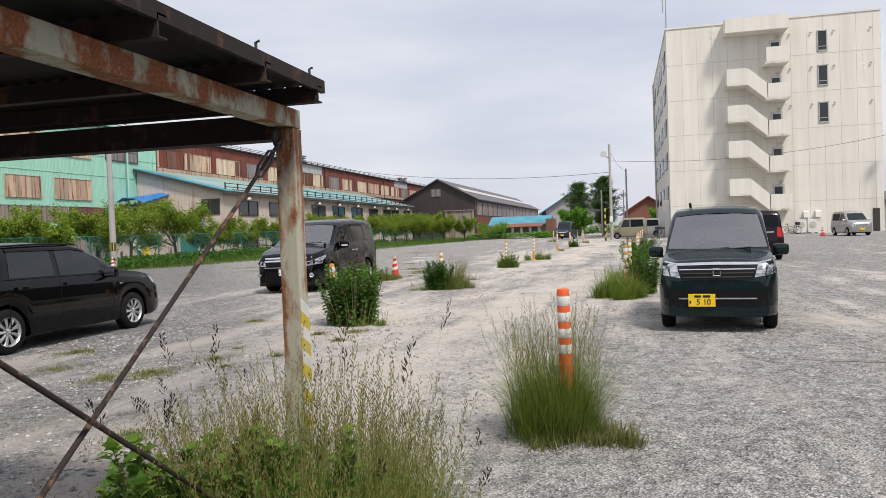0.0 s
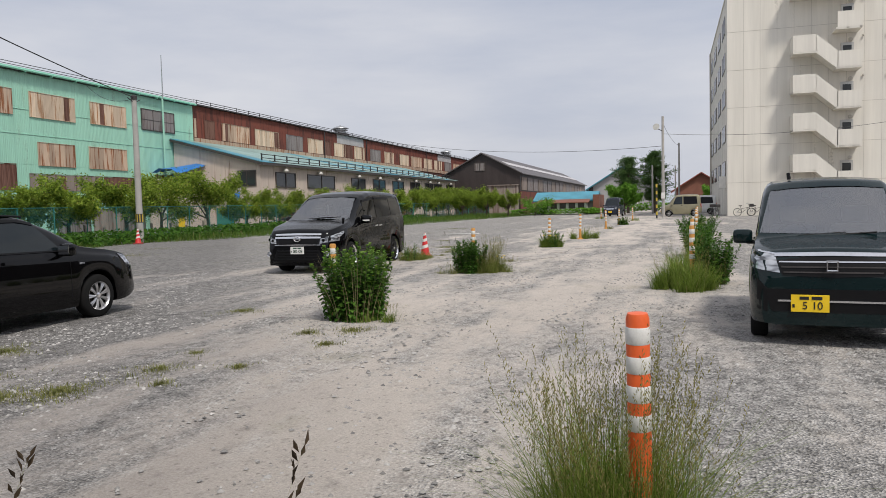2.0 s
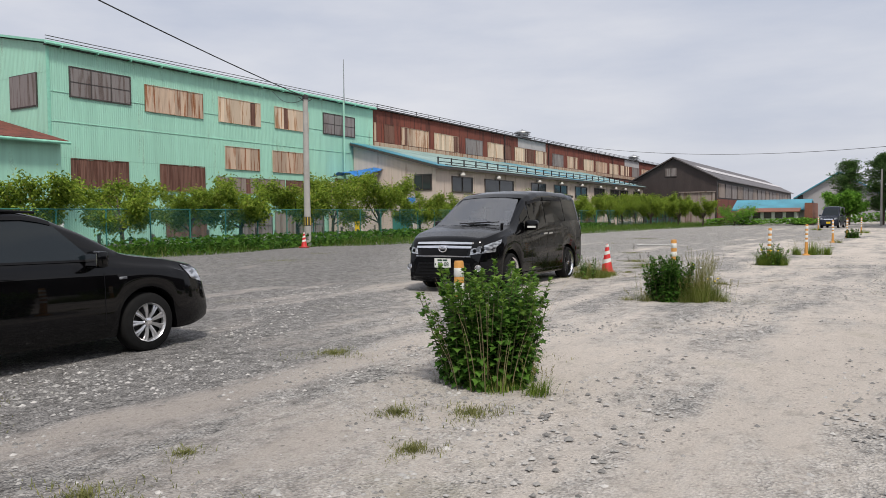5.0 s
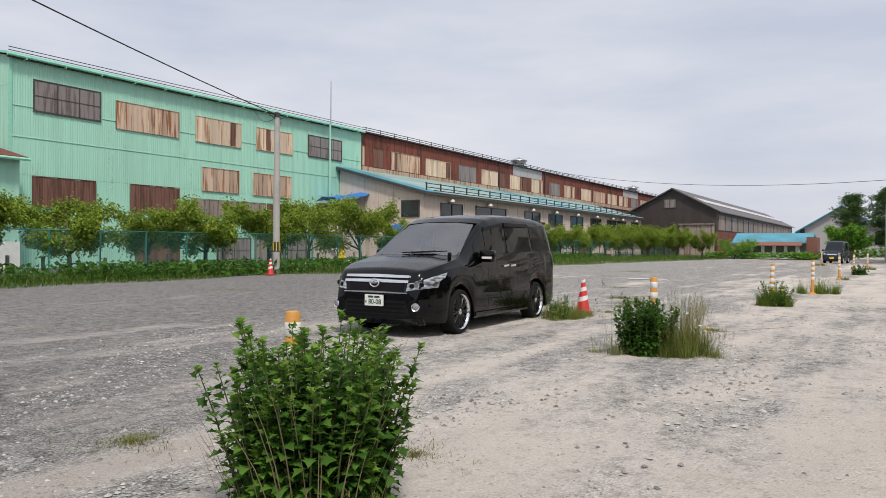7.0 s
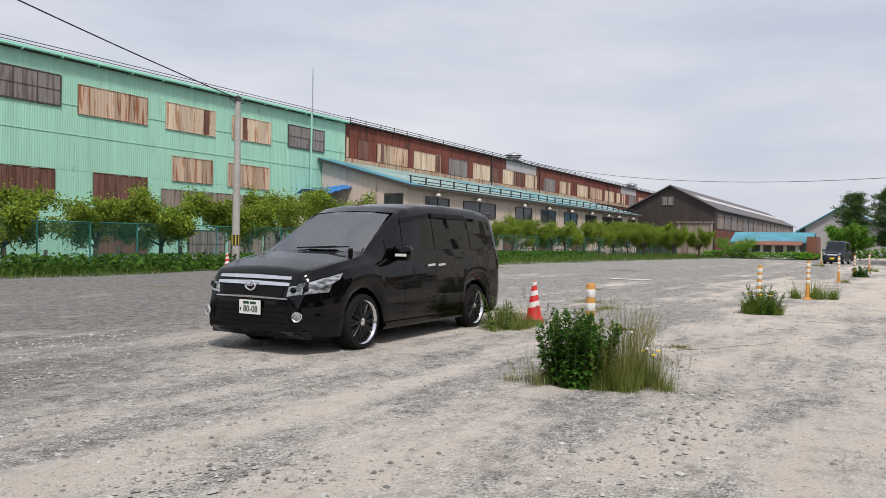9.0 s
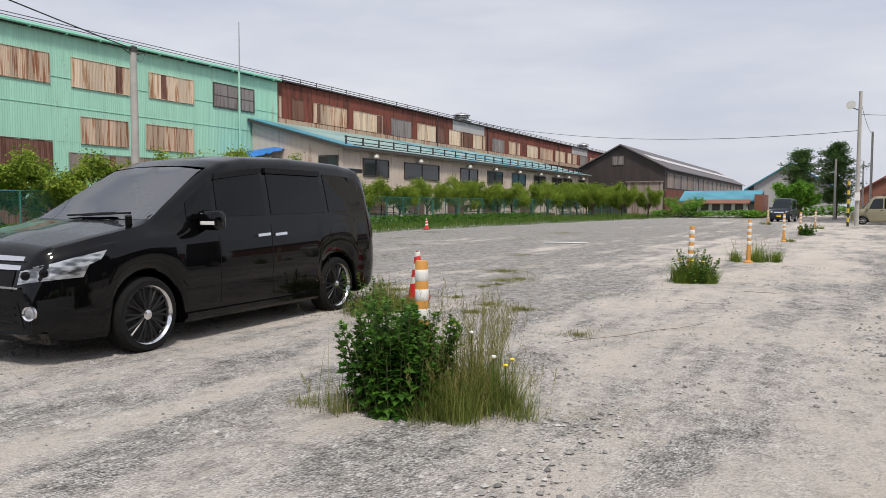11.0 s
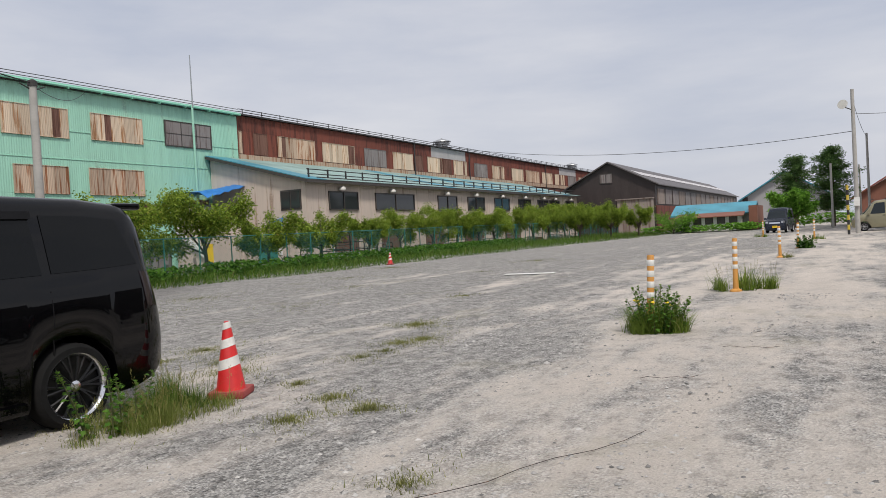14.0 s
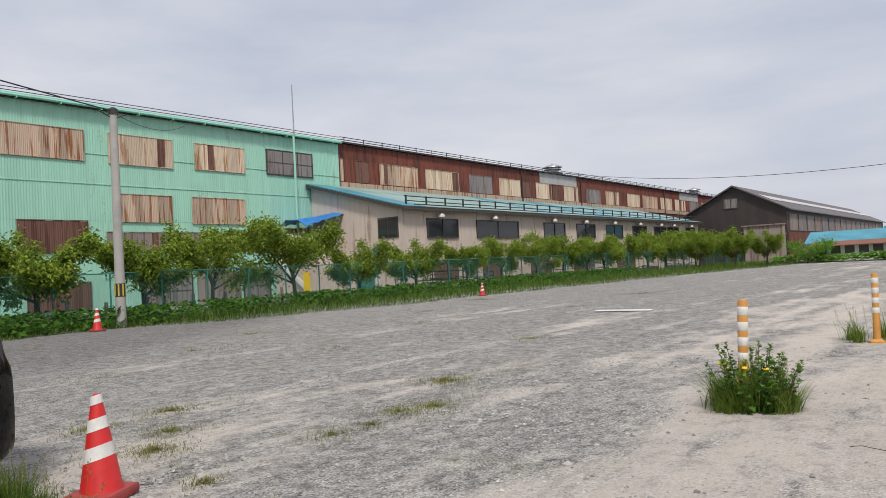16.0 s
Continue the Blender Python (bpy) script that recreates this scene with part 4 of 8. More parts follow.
for z0 in (15.14, 12.35, 9.36):
    fr = bmesh.new()
    for a in ((15.68, 16.43, z0 + 1.55, z0 + 1.63), (15.68, 16.43, z0 - 0.06, z0 + 0.04), (15.68, 15.75, z0, z0 + 1.6), (16.36, 16.43, z0, z0 + 1.6), (15.68, 16.43, z0 + 0.3, z0 + 0.35)):
        box_bm(a[0], a[1], PY - 0.07, PY - 0.005, a[2], a[3], 0, fr)
    w = part("window", fr, M["frame_alu"], apt, "narrow aluminium-framed window")
    part("pane", box_bm(15.75, 16.36, PY - 0.04, PY - 0.005, z0 + 0.03, z0 + 1.56), M["pane"], w)
    for dx in (-0.8, 0.9, 3.6, -2.4):
        part("vent_cap", lathe([(0.09, 0), (0.09, 0.05), (0.04, 0.09)], 8), M["joint"], apt).matrix_basis = pose(16 + dx, PY - 0.08, z0 + 1.5, 90, 0, 0)
# side windows, in rows of bays along the left wall
for fl in range(6):
    for bay in range(4):
        for k in range(3):
            y0 = PY + 2.0 + bay * 6.2 + k * 1.35
            z0 = 3.45 + fl * 2.95
            if z0 + 1.4 > PZ:
                continue
            w = part("window", box_bm(PX0 - 0.05, PX0 - 0.003, y0, y0 + 0.85, z0, z0 + 1.4), M["frame_dark"], apt)
            part("pane", box_bm(PX0 - 0.062, PX0 - 0.045, y0 + 0.06, y0 + 0.79, z0 + 0.06, z0 + 1.34), M["pane"], w)
# outside stair: landings, solid parapets, doors
SY0, SY1 = 62.9, 64.48
for i, zt in enumerate((3.62, 6.72, 9.6, 12.55, 15.45)):
    zb = zt - 1.3
    part("landing", box_bm(11.45, 13.2, SY0, SY1, zb - 0.02, zb + 0.13), M["concrete_white"], apt)
    part("parapet_wall", box_bm(11.55, 13.2, SY0, SY0 + 0.13, zb, zt), M["concrete_white"], apt)
    part("parapet_wall", box_bm(13.07, 13.2, SY0 + 0.13, SY1, zb, zt), M["concrete_white"], apt)
    if i < 4:
        hi = zt + 1.37
        part("half_landing", box_bm(8.5, 10.1, SY0, SY1, hi - 1.38, hi - 1.25), M["concrete_white"], apt)
        part("parapet_wall", box_bm(8.5, 10.12, SY0, SY0 + 0.13, hi - 1.3, hi), M["concrete_white"], apt)
        part("parapet_wall", box_bm(8.5, 8.63, SY0 + 0.13, SY1, hi - 1.3, hi), M["concrete_white"], apt)
        part("flight", prism([(10.1, hi - 1.38), (11.6, zb - 0.05), (11.6, zt), (10.1, hi)], 0.13, "y", SY0), M["concrete_white"], apt)
        part("flight", prism([(10.1, hi - 1.4), (11.6, zb - 0.05), (11.6, zb + 0.12), (10.1, hi - 1.22)], SY1 - SY0 - 0.13, "y", SY0 + 0.13), M["concrete_white"], apt)
    d = part("door", box_bm(12.05, 12.95, PY - 0.05, PY - 0.003, zb + 0.1, zb + 2.15), M["frame_alu"], apt)
    part("pane", box_bm(12.2, 12.8, PY - 0.07, PY - 0.045, zb + 1.1, zb + 1.95), M["pane"], d)
    part("lamp", lathe([(0.16, 0), (0.16, 0.1), (0.08, 0.16)], 10), M["joint"], apt).matrix_basis = pose(12.7, PY - 0.12, zb + 2.35, 90, 0, 0)
part("stair_roof", box_bm(8.45, 13.25, SY0 - 0.05, SY1, 16.85, 17.98), M["concrete_white"], apt)
for x in (14.3, 15.2):
    h = part("vent_hood", prism([(PY - 0.35, 0), (PY - 0.02, 0), (PY - 0.02, 0.55), (PY - 0.3, 0.45)], 0.42, "x", x), M["white_box"], apt)
    h.location.z = 1.65
part("door", box_bm(19.5, 20.0, PY - 0.05, PY - 0.004, 0.35, 2.2), M["frame_dark"], apt, "dark ground-floor door")
part("antenna_mast", tube([(4.0, PY + 0.5, 17.9), (4.0, PY + 0.5, 22.4)], [0.06, 0.03], 8), M["steel_grey"], apt)
part("antenna_element", tube([(3.75, PY + 0.5, 19.6), (3.75, PY + 0.5, 21.6)], 0.05, 8), M["steel_grey"], apt)
part("wall_box", box_bm(3.4, 3.9, 66.2, 67.0, 2.6, 3.6), M["white_box"], apt)
part("drain_pipe", tube([(3.84, 89.5, 0.3), (3.84, 89.5, 17.9)], 0.09, 8), M["joint"], apt)
for k in range(2):
    ac = thing("outdoor_unit", pose(14.9 + 0.9 * k, 66.7, gz(14, 64)), "white metal air-conditioner unit on the ground", "air conditioner", "outdoor units")
    part("casing", box_bm(-0.38, 0.38, -0.17, 0.17, 0.08, 1.2, 0.02), M["white_box"], ac)
    part("grille", lathe([(0.28, 0), (0.28, 0.02), (0.22, 0.03)], 18), M["joint"], ac).matrix_basis = pose(0, -0.175, 0.75, 90, 0, 0)
    part("foot", box_bm(-0.3, -0.2, -0.2, 0.2, 0, 0.08), M["trim_black"], ac)
    part("foot", box_bm(0.2, 0.3, -0.2, 0.2, 0, 0.08), M["trim_black"], ac)


# ---- houses in the distance ----
def gable_house(x0, x1, y0, y1, wall_h, ridge_h, wall, roof, label, ridge="x", over=0.5, base=0.35, name="house"):
    h = thing(name, pose(0, 0, 0), label, "house")
    if ridge == "x":
        my = (y0 + y1) / 2
        part("wall", prism([(y0, base - 0.3), (y1, base - 0.3), (y1, wall_h), (my, ridge_h - 0.08), (y0, wall_h)], x1 - x0, "x", x0), wall, h)
        s = (ridge_h - wall_h) / (my - y0)
        part("roof", prism([(y0 - over, wall_h - s * over), (my, ridge_h), (y1 + over, wall_h - s * over), (y1 + over, wall_h - s * over + 0.15), (my, ridge_h + 0.15), (y0 - over, wall_h - s * over + 0.15)], x1 - x0 + 2 * over, "x", x0 - over), roof, h)
    else:
        mx = (x0 + x1) / 2
        part("wall", prism([(x0, base - 0.3), (x1, base - 0.3), (x1, wall_h), (mx, ridge_h - 0.08), (x0, wall_h)], y1 - y0, "y", y0), wall, h)
        s = (ridge_h - wall_h) / (mx - x0)
        part("roof", prism([(x0 - over, wall_h - s * over), (mx, ridge_h), (x1 + over, wall_h - s * over), (x1 + over, wall_h - s * over + 0.18), (mx, ridge_h + 0.18), (x0 - over, wall_h - s * over + 0.18)], y1 - y0 + 2 * over, "y", y0 - over), roof, h)
    return h


low = gable_house(-17.0, -9.5, 97, 103, 1.95, 2.95, M["grey_wall"], M["blue_roof"], "low outbuilding with a bright blue metal roof", "x", 0.4)
part("lean_roof", prism([(94.8, 1.6), (97.2, 2.05), (97.2, 2.13), (94.8, 1.68)], 6.6, "x", -16.6), M["brick_red"], low)
part("lean_wall", box_bm(-16.4, -10.3, 95.2, 96.9, 0.2, 1.65), M["white_box"], low)
for k in range(5):
    part("window", box_bm(-16.0 + 1.15 * k, -15.2 + 1.15 * k, 95.14, 95.19, 0.9, 1.6), M["frame_dark"], low)
part("brick_wall", box_bm(-9.6, -8.8, 96, 103, 0.2, 2.6), M["brick_red"], low)
ghouse = gable_house(-13.5, -2.5, 130, 145, 4.1, 7.5, M["grey_wall"], M["blue_roof"], "grey gabled house with teal roof edges", "y", 0.7)
part("door", box_bm(-7.5, -5.5, 129.9, 129.98, 0.3, 2.5), M["white_box"], ghouse)
part("corner_board", box_bm(-13.6, -12.9, 129.92, 129.99, 0.3, 4.3), M["dark_sheet"], ghouse)
rhouse = gable_house(0.4, 7.9, 118, 128, 3.2, 5.6, M["brick_red"], M["red_roof"], "red-brown tiled house beyond the lot", "y", 0.6)
part("window", box_bm(2.4, 3.9, 117.92, 117.99, 1.2, 2.4), M["frame_dark"], rhouse)
rb = gable_house(27.8, 36, 92, 104, 2.6, 4.2, M["grey_wall"], M["dark_roof"], "grey house at the edge of the lot", "y", 0.5)
bb = thing("garage_building", pose(0, 0, 0), "red-brown low garage building", "building")
part("wall", box_bm(32, 52, 84, 92, 0, 3.4), M["brick_red"], bb)
part("roof", box_bm(31.7, 52.3, 83.6, 92.4, 3.4, 3.65), M["dark_roof"], bb)


# ---- unseen plain walls, added to close the lot and darken car reflections ----
tagged(part("wall_east", box_bm(30.0, 30.4, -45, 58, -0.2, 7.0), M["dark_sheet"]), "unseen dark brown wall added to darken reflections in the car sides", "wall", kind="structure")
tagged(part("wall_south", box_bm(-60, 30.4, -45.4, -45, -0.2, 6.0), M["grey_wall"]), "unseen plain grey wall added behind the start", "wall", kind="structure")


# ---- poles, lamps and cables ----
def striped_pole(x, y, top, r0, r1, label, name="utility_pole", band=True):
    p = thing(name, pose(x, y, gz(x, y)), label, "pole")
    part("shaft", tube([(0, 0, -0.2), (0, 0, top)], [r0, r1], 14), M["pole_concrete"], p, soft=40)
    if band:
        part("band", lathe([(r0 * 0.985 + 0.004, 1.0), (r0 * 0.97 + 0.006, 1.43)], 20), M["stripe_black"], p, "black and yellow warning band", 40)
        for k in range(8):
            a = 2 * math.pi * k / 8
            s = part("band_stripe", box_bm(-0.022, 0.022, -0.004, 0.006, 1.02, 1.41), M["stripe_yellow"], p)
            s.matrix_basis = Matrix.Rotation(a, 4, "Z") @ Matrix.Translation((0, -r0 * 0.98 - 0.006, 0))
    return p


pole = striped_pole(-25.13, 31.2, 7.05, 0.17, 0.12, "grey concrete utility pole with a black and yellow band")
part("cap", lathe([(0.15, 7.0), (0.15, 7.17), (0.05, 7.23)], 12), M["steel_dark"], pole)
for s in (-1, 1):
    part("bracket", tube([(0, 0, 6.85), (0, 0.45 * s, 7.05)], 0.02, 6), M["steel_dark"], pole)
lamp_pole = striped_pole(-0.75, 65.5, 8.42, 0.14, 0.095, "tall grey pole with a round floodlight", "floodlight_pole", False)
part("floodlight", lathe([(0.08, 0), (0.2, 0.09), (0.28, 0.2), (0.28, 0.23)], 18), M["pvc"], lamp_pole, "round pale grey floodlight", 40).matrix_basis = pose(-0.45, -0.2, 7.5, 75, 0, -20)
part("arm", tube([(0, 0, 7.2), (-0.4, -0.1, 7.4)], 0.03, 6), M["steel_dark"], lamp_pole)
part("control_box", box_bm(-0.15, 0.15, -0.3, -0.12, 1.6, 2.1), M["white_box"], lamp_pole)
sl = striped_pole(22.0, 66, 7.9, 0.10, 0.07, "slim street lamp beside the apartment block", "street_lamp", False)
part("lamp_head", lathe([(0.1, 0), (0.34, 0.15), (0.4, 0.35), (0.1, 0.6)], 16), M["white_box"], sl, soft=40).location = (0, -0.2, 7.7)
for x, y, top, r in ((0.75, 90, 8.0, 0.12), (-2.1, 86, 5.4, 0.11), (0.4, 102, 6.0, 0.11)):
    striped_pole(x, y, top, r, r * 0.75, "thin far utility pole", "utility_pole", False)
striped_pole(-12.0, -8.0, 10.0, 0.17, 0.12, "grey concrete utility pole carrying a cable")


def cable(a, b, sag, r=0.018, label="black overhead cable slung across the lot"):
    pts = [Vector(a).lerp(Vector(b), t / 20) - Vector((0, 0, sag * 4 * (t / 20) * (1 - t / 20))) for t in range(21)]
    tagged(part("overhead_cable", tube(pts, r, 5), M["stripe_black"], soft=60), label, "cable")


cable((-25.13, 31.2, 7.15), (-12.0, -8.0, 9.9), 0.55, 0.022)
cable((-0.75, 65.5, 6.1), (FX + 0.15, 84, 11.1), 1.35, 0.018)
cable((-0.75, 65.5, 7.1), (22.0, 66, 8.1), 0.8, 0.015)
cable((-25.13, 31.2, 7.1), (FX + 0.2, 44, 10.7), 0.5, 0.012)
cable((-0.75, 65.5, 8.0), (0.75, 90, 7.9), 0.4, 0.014)

bs = thing("striped_bollard", pose(-1.25, 63.5, gz(0, 60)), "slim black and yellow striped bollard pole", "bollard")
for k in range(10):
    part("stripe_section", lathe([(0.07, 0.28 * k), (0.07, 0.28 * k + 0.28)], 10), M["stripe_yellow" if k % 2 else "stripe_black"], bs)

tower = thing("telecom_tower", pose(31.2, 92, 0.3), "slim steel telecom mast with antennas", "tower")
part("mast", tube([(0, 0, 0), (0, 0, 17.6)], [0.32, 0.2], 12), M["steel_grey"], tower)
for z in (13.4, 17.0):
    part("platform", lathe([(1.0, z), (1.0, z + 0.12), (0.3, z + 0.13)], 12), M["steel_grey"], tower)
for k in range(6):
    a = k * math.pi / 3
    part("antenna", box_bm(0.85 * math.cos(a) - 0.12, 0.85 * math.cos(a) + 0.12, 0.85 * math.sin(a) - 0.12, 0.85 * math.sin(a) + 0.12, 15.2, 17.9), M["white_box"], tower)


# ---- delineator posts ----
def delineator(x, y, h, main, label, tilt=(0, 0), bands=4, first=0.55, worn=False):
    p = thing("delineator_post", pose(x, y, gz(x, y), tilt[0], tilt[1], random.uniform(0, 360)), label, "bollard", "lane posts")
    r = 0.044
    part("shaft", lathe([(r * 1.18, -0.05), (r * 1.15, 0.1), (r * 1.02, 0.3), (r, h - 0.02), (r * 0.85, h), (r * 0.3, h + 0.002)], 20), M[main], p, soft=40)
    step = (h - first) / bands
    for k in range(bands):
        z0 = first + k * step
        part("reflective_band", lathe([(r * 1.0, z0 - 0.004), (r * 1.05, z0), (r * 1.05, z0 + step * 0.52), (r * 1.0, z0 + step * 0.52 + 0.004)], 20), M["reflective"], p, soft=40)
    part("base_plate", lathe([(0.11, -0.02), (0.11, 0.02), (0.06, 0.05)], 16), M[main], p)
    return p


LEFT_POSTS = [(-4.53, 9.98), (-4.2, 16.3), (-3.97, 25.09), (-3.55, 30.3), (-3.47, 41.4), (-3.22, 47.8), (-2.87, 57.7), (-5.95, 66.3)]
RIGHT_POSTS = [(0.26, 14.3), (0.38, 18.9), (0.75, 28.5), (0.92, 35.0), (1.2, 43.5), (1.58, 52.5)]
for i, (x, y) in enumerate(LEFT_POSTS):
    delineator(x, y, (0.965, 0.95, 0.96, 0.98, 1.0, 1.0, 1.0, 1.0)[i], "post_orange", "faded orange lane post with white reflective bands", ((0, 0), (0.5, 0.3), (2.5, -1.2), (1, 0), (0, 0.4), (2, 0), (0, 0), (0, 0))[i], 4, 0.42)
for i, (x, y) in enumerate(RIGHT_POSTS):
    delineator(x, y, 1.0, "post_orange", "weathered orange lane post with white bands among weeds", ((0, 0.6), (1, 0), (0, 0), (0.5, 0), (0, 0), (3, 0))[i], 4, 0.42)
op = delineator(-0.20, 3.65, 1.01, "post_red", "bright orange-red lane post with white bands in tall grass", (-1.5, 2.0), 4, 0.56)
p2 = thing("black_strap", pose(-4.2, 16.3, gz(0, 16.3) + 0.5, 0, 4, 0), "black rubber strap tied round a lane post", "strap")
part("loop", lathe([(0.048, -0.02), (0.058, -0.012), (0.058, 0.012), (0.048, 0.02)], 20), M["trim_black"], p2)
part("knot", lathe([(0.03, -0.05), (0.04, 0), (0.03, 0.05)], 10, "x"), M["trim_black"], p2).location = (-0.1, 0, 0)


# ---- cones ----
def cone(x, y, h, rz, label, tilt=0):
    c = thing("traffic_cone", pose(x, y, gz(x, y), tilt, 0, rz), label, "traffic cone", "traffic cones")
    R = 0.132 * h / 0.7
    part("base", box_bm(-0.17 * h / 0.7, 0.17 * h / 0.7, -0.17 * h / 0.7, 0.17 * h / 0.7, 0.0, 0.07, 0.022), M["cone_base"], c)
    def rr(z):
        return R + (0.028 - R) * (z - 0.05) / (h - 0.05)
    part("body", lathe([(R * 1.12, 0.05), (R, 0.08), (rr(h * 0.95), h * 0.95), (0.02, h)], 28), M["cone_red"], c, soft=40)
    for z0, z1 in ((0.27, 0.36), (0.46, 0.54), (0.63, 0.69)):
        z0, z1 = z0 * h / 0.7, z1 * h / 0.7
        bm = lathe([(rr(z0) + 0.004, z0), (rr(z1) + 0.004, z1)], 28)
        for v in bm.verts:
            k = 0.28 * v.co.x
            q = (rr(v.co.z + k) + 0.004) / (rr(v.co.z) + 0.004)
            v.co = (v.co.x * q, v.co.y * q, v.co.z + k)
        part("reflective_band", bm, M["reflective"], c, soft=40)
    return c


cone(-6.82, 20.75, 0.69, 25, "red traffic cone with white bands and a cracked base", 1.5)
cone(-24.2, 29.9, 0.72, 10, "small red traffic cone beside the utility pole")
cone(-20.9, 46.0, 0.6, 10, "grimy old cone in the weeds by the fence")
cone(14.0, 56.0, 0.7, 0, "black and white cone in front of the parked van")
cone(21.5, 52.0, 0.7, 0, "red and white cone far across the lot")


# ---- carport ----
car_port = thing("carport", pose(0.02, 0, -0.05), "rusty steel carport with a corrugated roof and tie rods", "carport")
CX, CY = -1.29, 1.57


def channel(p0, p1, w, h, t=0.012):
    """A C-shaped steel section from p0 to p1, open to its left."""
    bm = bmesh.new()
    a, b = Vector(p0), Vector(p1)
    d = (b - a).normalized()
    s = Vector((0, 0, 1)).cross(d).normalized() if abs(d.z) < 0.9 else Vector((1, 0, 0))
    u = d.cross(s) if abs(d.z) < 0.9 else Vector((0, 1, 0))
    prof = [(0, 0), (w, 0), (w, t), (t, t), (t, h - t), (w, h - t), (w, h), (0, h)]
    ra = [bm.verts.new(a + s * q[0] + u * q[1]) for q in prof]
    rb = [bm.verts.new(b + s * q[0] + u * q[1]) for q in prof]
    for i in range(8):
        bm.faces.new((ra[i], ra[(i + 1) % 8], rb[(i + 1) % 8], rb[i]))
    bm.faces.new(ra[::-1])
    bm.faces.new(rb)
    return bm


post = part("post", box_bm(CX - 0.045, CX + 0.045, CY - 0.045, CY + 0.045, -0.1, 1.984, 0.006), M["post_paint"], car_port, "pale cream post with rust and hazard tape")
for k in range(9):
    z0 = 0.1 + 0.118 * k
    for dz, tape in ((0, "stripe_yellow"), (0.059, "stripe_white")):
        part("tape_stripe", prism([(CY - 0.045, z0 + dz + 0.05), (CY + 0.045, z0 + dz), (CY + 0.045, z0 + dz + 0.059), (CY - 0.045, z0 + dz + 0.109)], 0.002, "x", CX + 0.0455), M[tape], post)
for x, y in ((CX, -1.15), (CX, -3.9), (-5.0, CY), (-5.0, -1.15), (-5.0, -3.9)):
    part("post", box_bm(x - 0.045, x + 0.045, y - 0.045, y + 0.045, -0.1, 1.984, 0.006), M["beam_paint"], car_port)
part("side_beam", box_bm(CX - 0.045, CX + 0.045, -4.6, CY + 0.04, 1.985, 2.072, 0.006), M["beam_paint"], car_port, "pale green beam streaked with rust")
part("side_beam", box_bm(-5.06, -4.95, -4.6, CY, 1.985, 2.072, 0.006), M["beam_paint"], car_port)
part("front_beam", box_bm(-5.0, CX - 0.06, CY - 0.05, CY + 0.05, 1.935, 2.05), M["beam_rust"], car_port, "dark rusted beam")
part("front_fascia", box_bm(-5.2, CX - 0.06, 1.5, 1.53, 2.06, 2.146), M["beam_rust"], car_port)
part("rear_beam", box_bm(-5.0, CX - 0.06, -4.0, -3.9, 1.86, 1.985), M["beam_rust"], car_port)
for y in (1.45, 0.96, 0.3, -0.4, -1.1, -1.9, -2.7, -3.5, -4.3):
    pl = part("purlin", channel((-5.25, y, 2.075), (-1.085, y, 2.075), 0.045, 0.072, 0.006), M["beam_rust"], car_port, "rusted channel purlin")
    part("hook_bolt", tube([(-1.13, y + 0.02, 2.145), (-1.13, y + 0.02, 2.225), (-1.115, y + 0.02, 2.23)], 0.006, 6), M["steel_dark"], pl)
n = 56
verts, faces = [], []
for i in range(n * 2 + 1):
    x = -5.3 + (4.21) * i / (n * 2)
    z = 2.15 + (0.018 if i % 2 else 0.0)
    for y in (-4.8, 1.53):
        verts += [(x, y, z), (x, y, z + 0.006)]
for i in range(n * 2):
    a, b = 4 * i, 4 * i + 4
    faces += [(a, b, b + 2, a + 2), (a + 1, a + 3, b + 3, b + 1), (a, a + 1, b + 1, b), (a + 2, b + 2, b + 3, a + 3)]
# the sheet's near-black colour carries the shade of the roof underside
part("roof_sheet", mesh_np("roof_sheet", verts, faces), M["roof_under"], car_port, "grimy corrugated roof sheet, its colour blackened for the shade beneath")
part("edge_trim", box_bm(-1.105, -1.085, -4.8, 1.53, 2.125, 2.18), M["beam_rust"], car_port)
rod_x = CX + 0.0
for a, b in (((rod_x, 1.50, 1.93), (rod_x, -1.12, 0.02)), ((rod_x + 0.03, 1.50, 0.03), (rod_x + 0.03, -1.12, 1.93))):
    va, vb = Vector(a), Vector(b)
    part("tie_rod", tube([va, vb], 0.0085, 8), M["rod_rust"], car_port, "rusted tie rod")
d = (Vector((0, -2.62, -1.91))).normalized()
top = Vector((rod_x, 1.50, 1.93))
tb = bmesh.new()
for s in (-0.026, 0.026):
    side = Vector((0, -d.z, d.y)) * s
    tube([top + d * 0.10, top + d * 0.15 + side, top + d * 0.27 + side, top + d * 0.32], 0.0065, 6, tb)
part("turnbuckle", tb, M["steel_dark"], car_port, "open steel turnbuckle")
part("gusset", lathe([(0.05, -0.006), (0.05, 0.006)], 14, "x"), M["steel_dark"], car_port).location = (rod_x - 0.02, 1.5, 1.94)

# ---- fence along the factory yard ----
fence = thing("chain_link_fence", pose(0, 0, 0), "teal green chain-link fence along the yard", "fence")
FENX = -27.2


def fx(y):
    return FENX + 0.035 * max(0, y - 60)


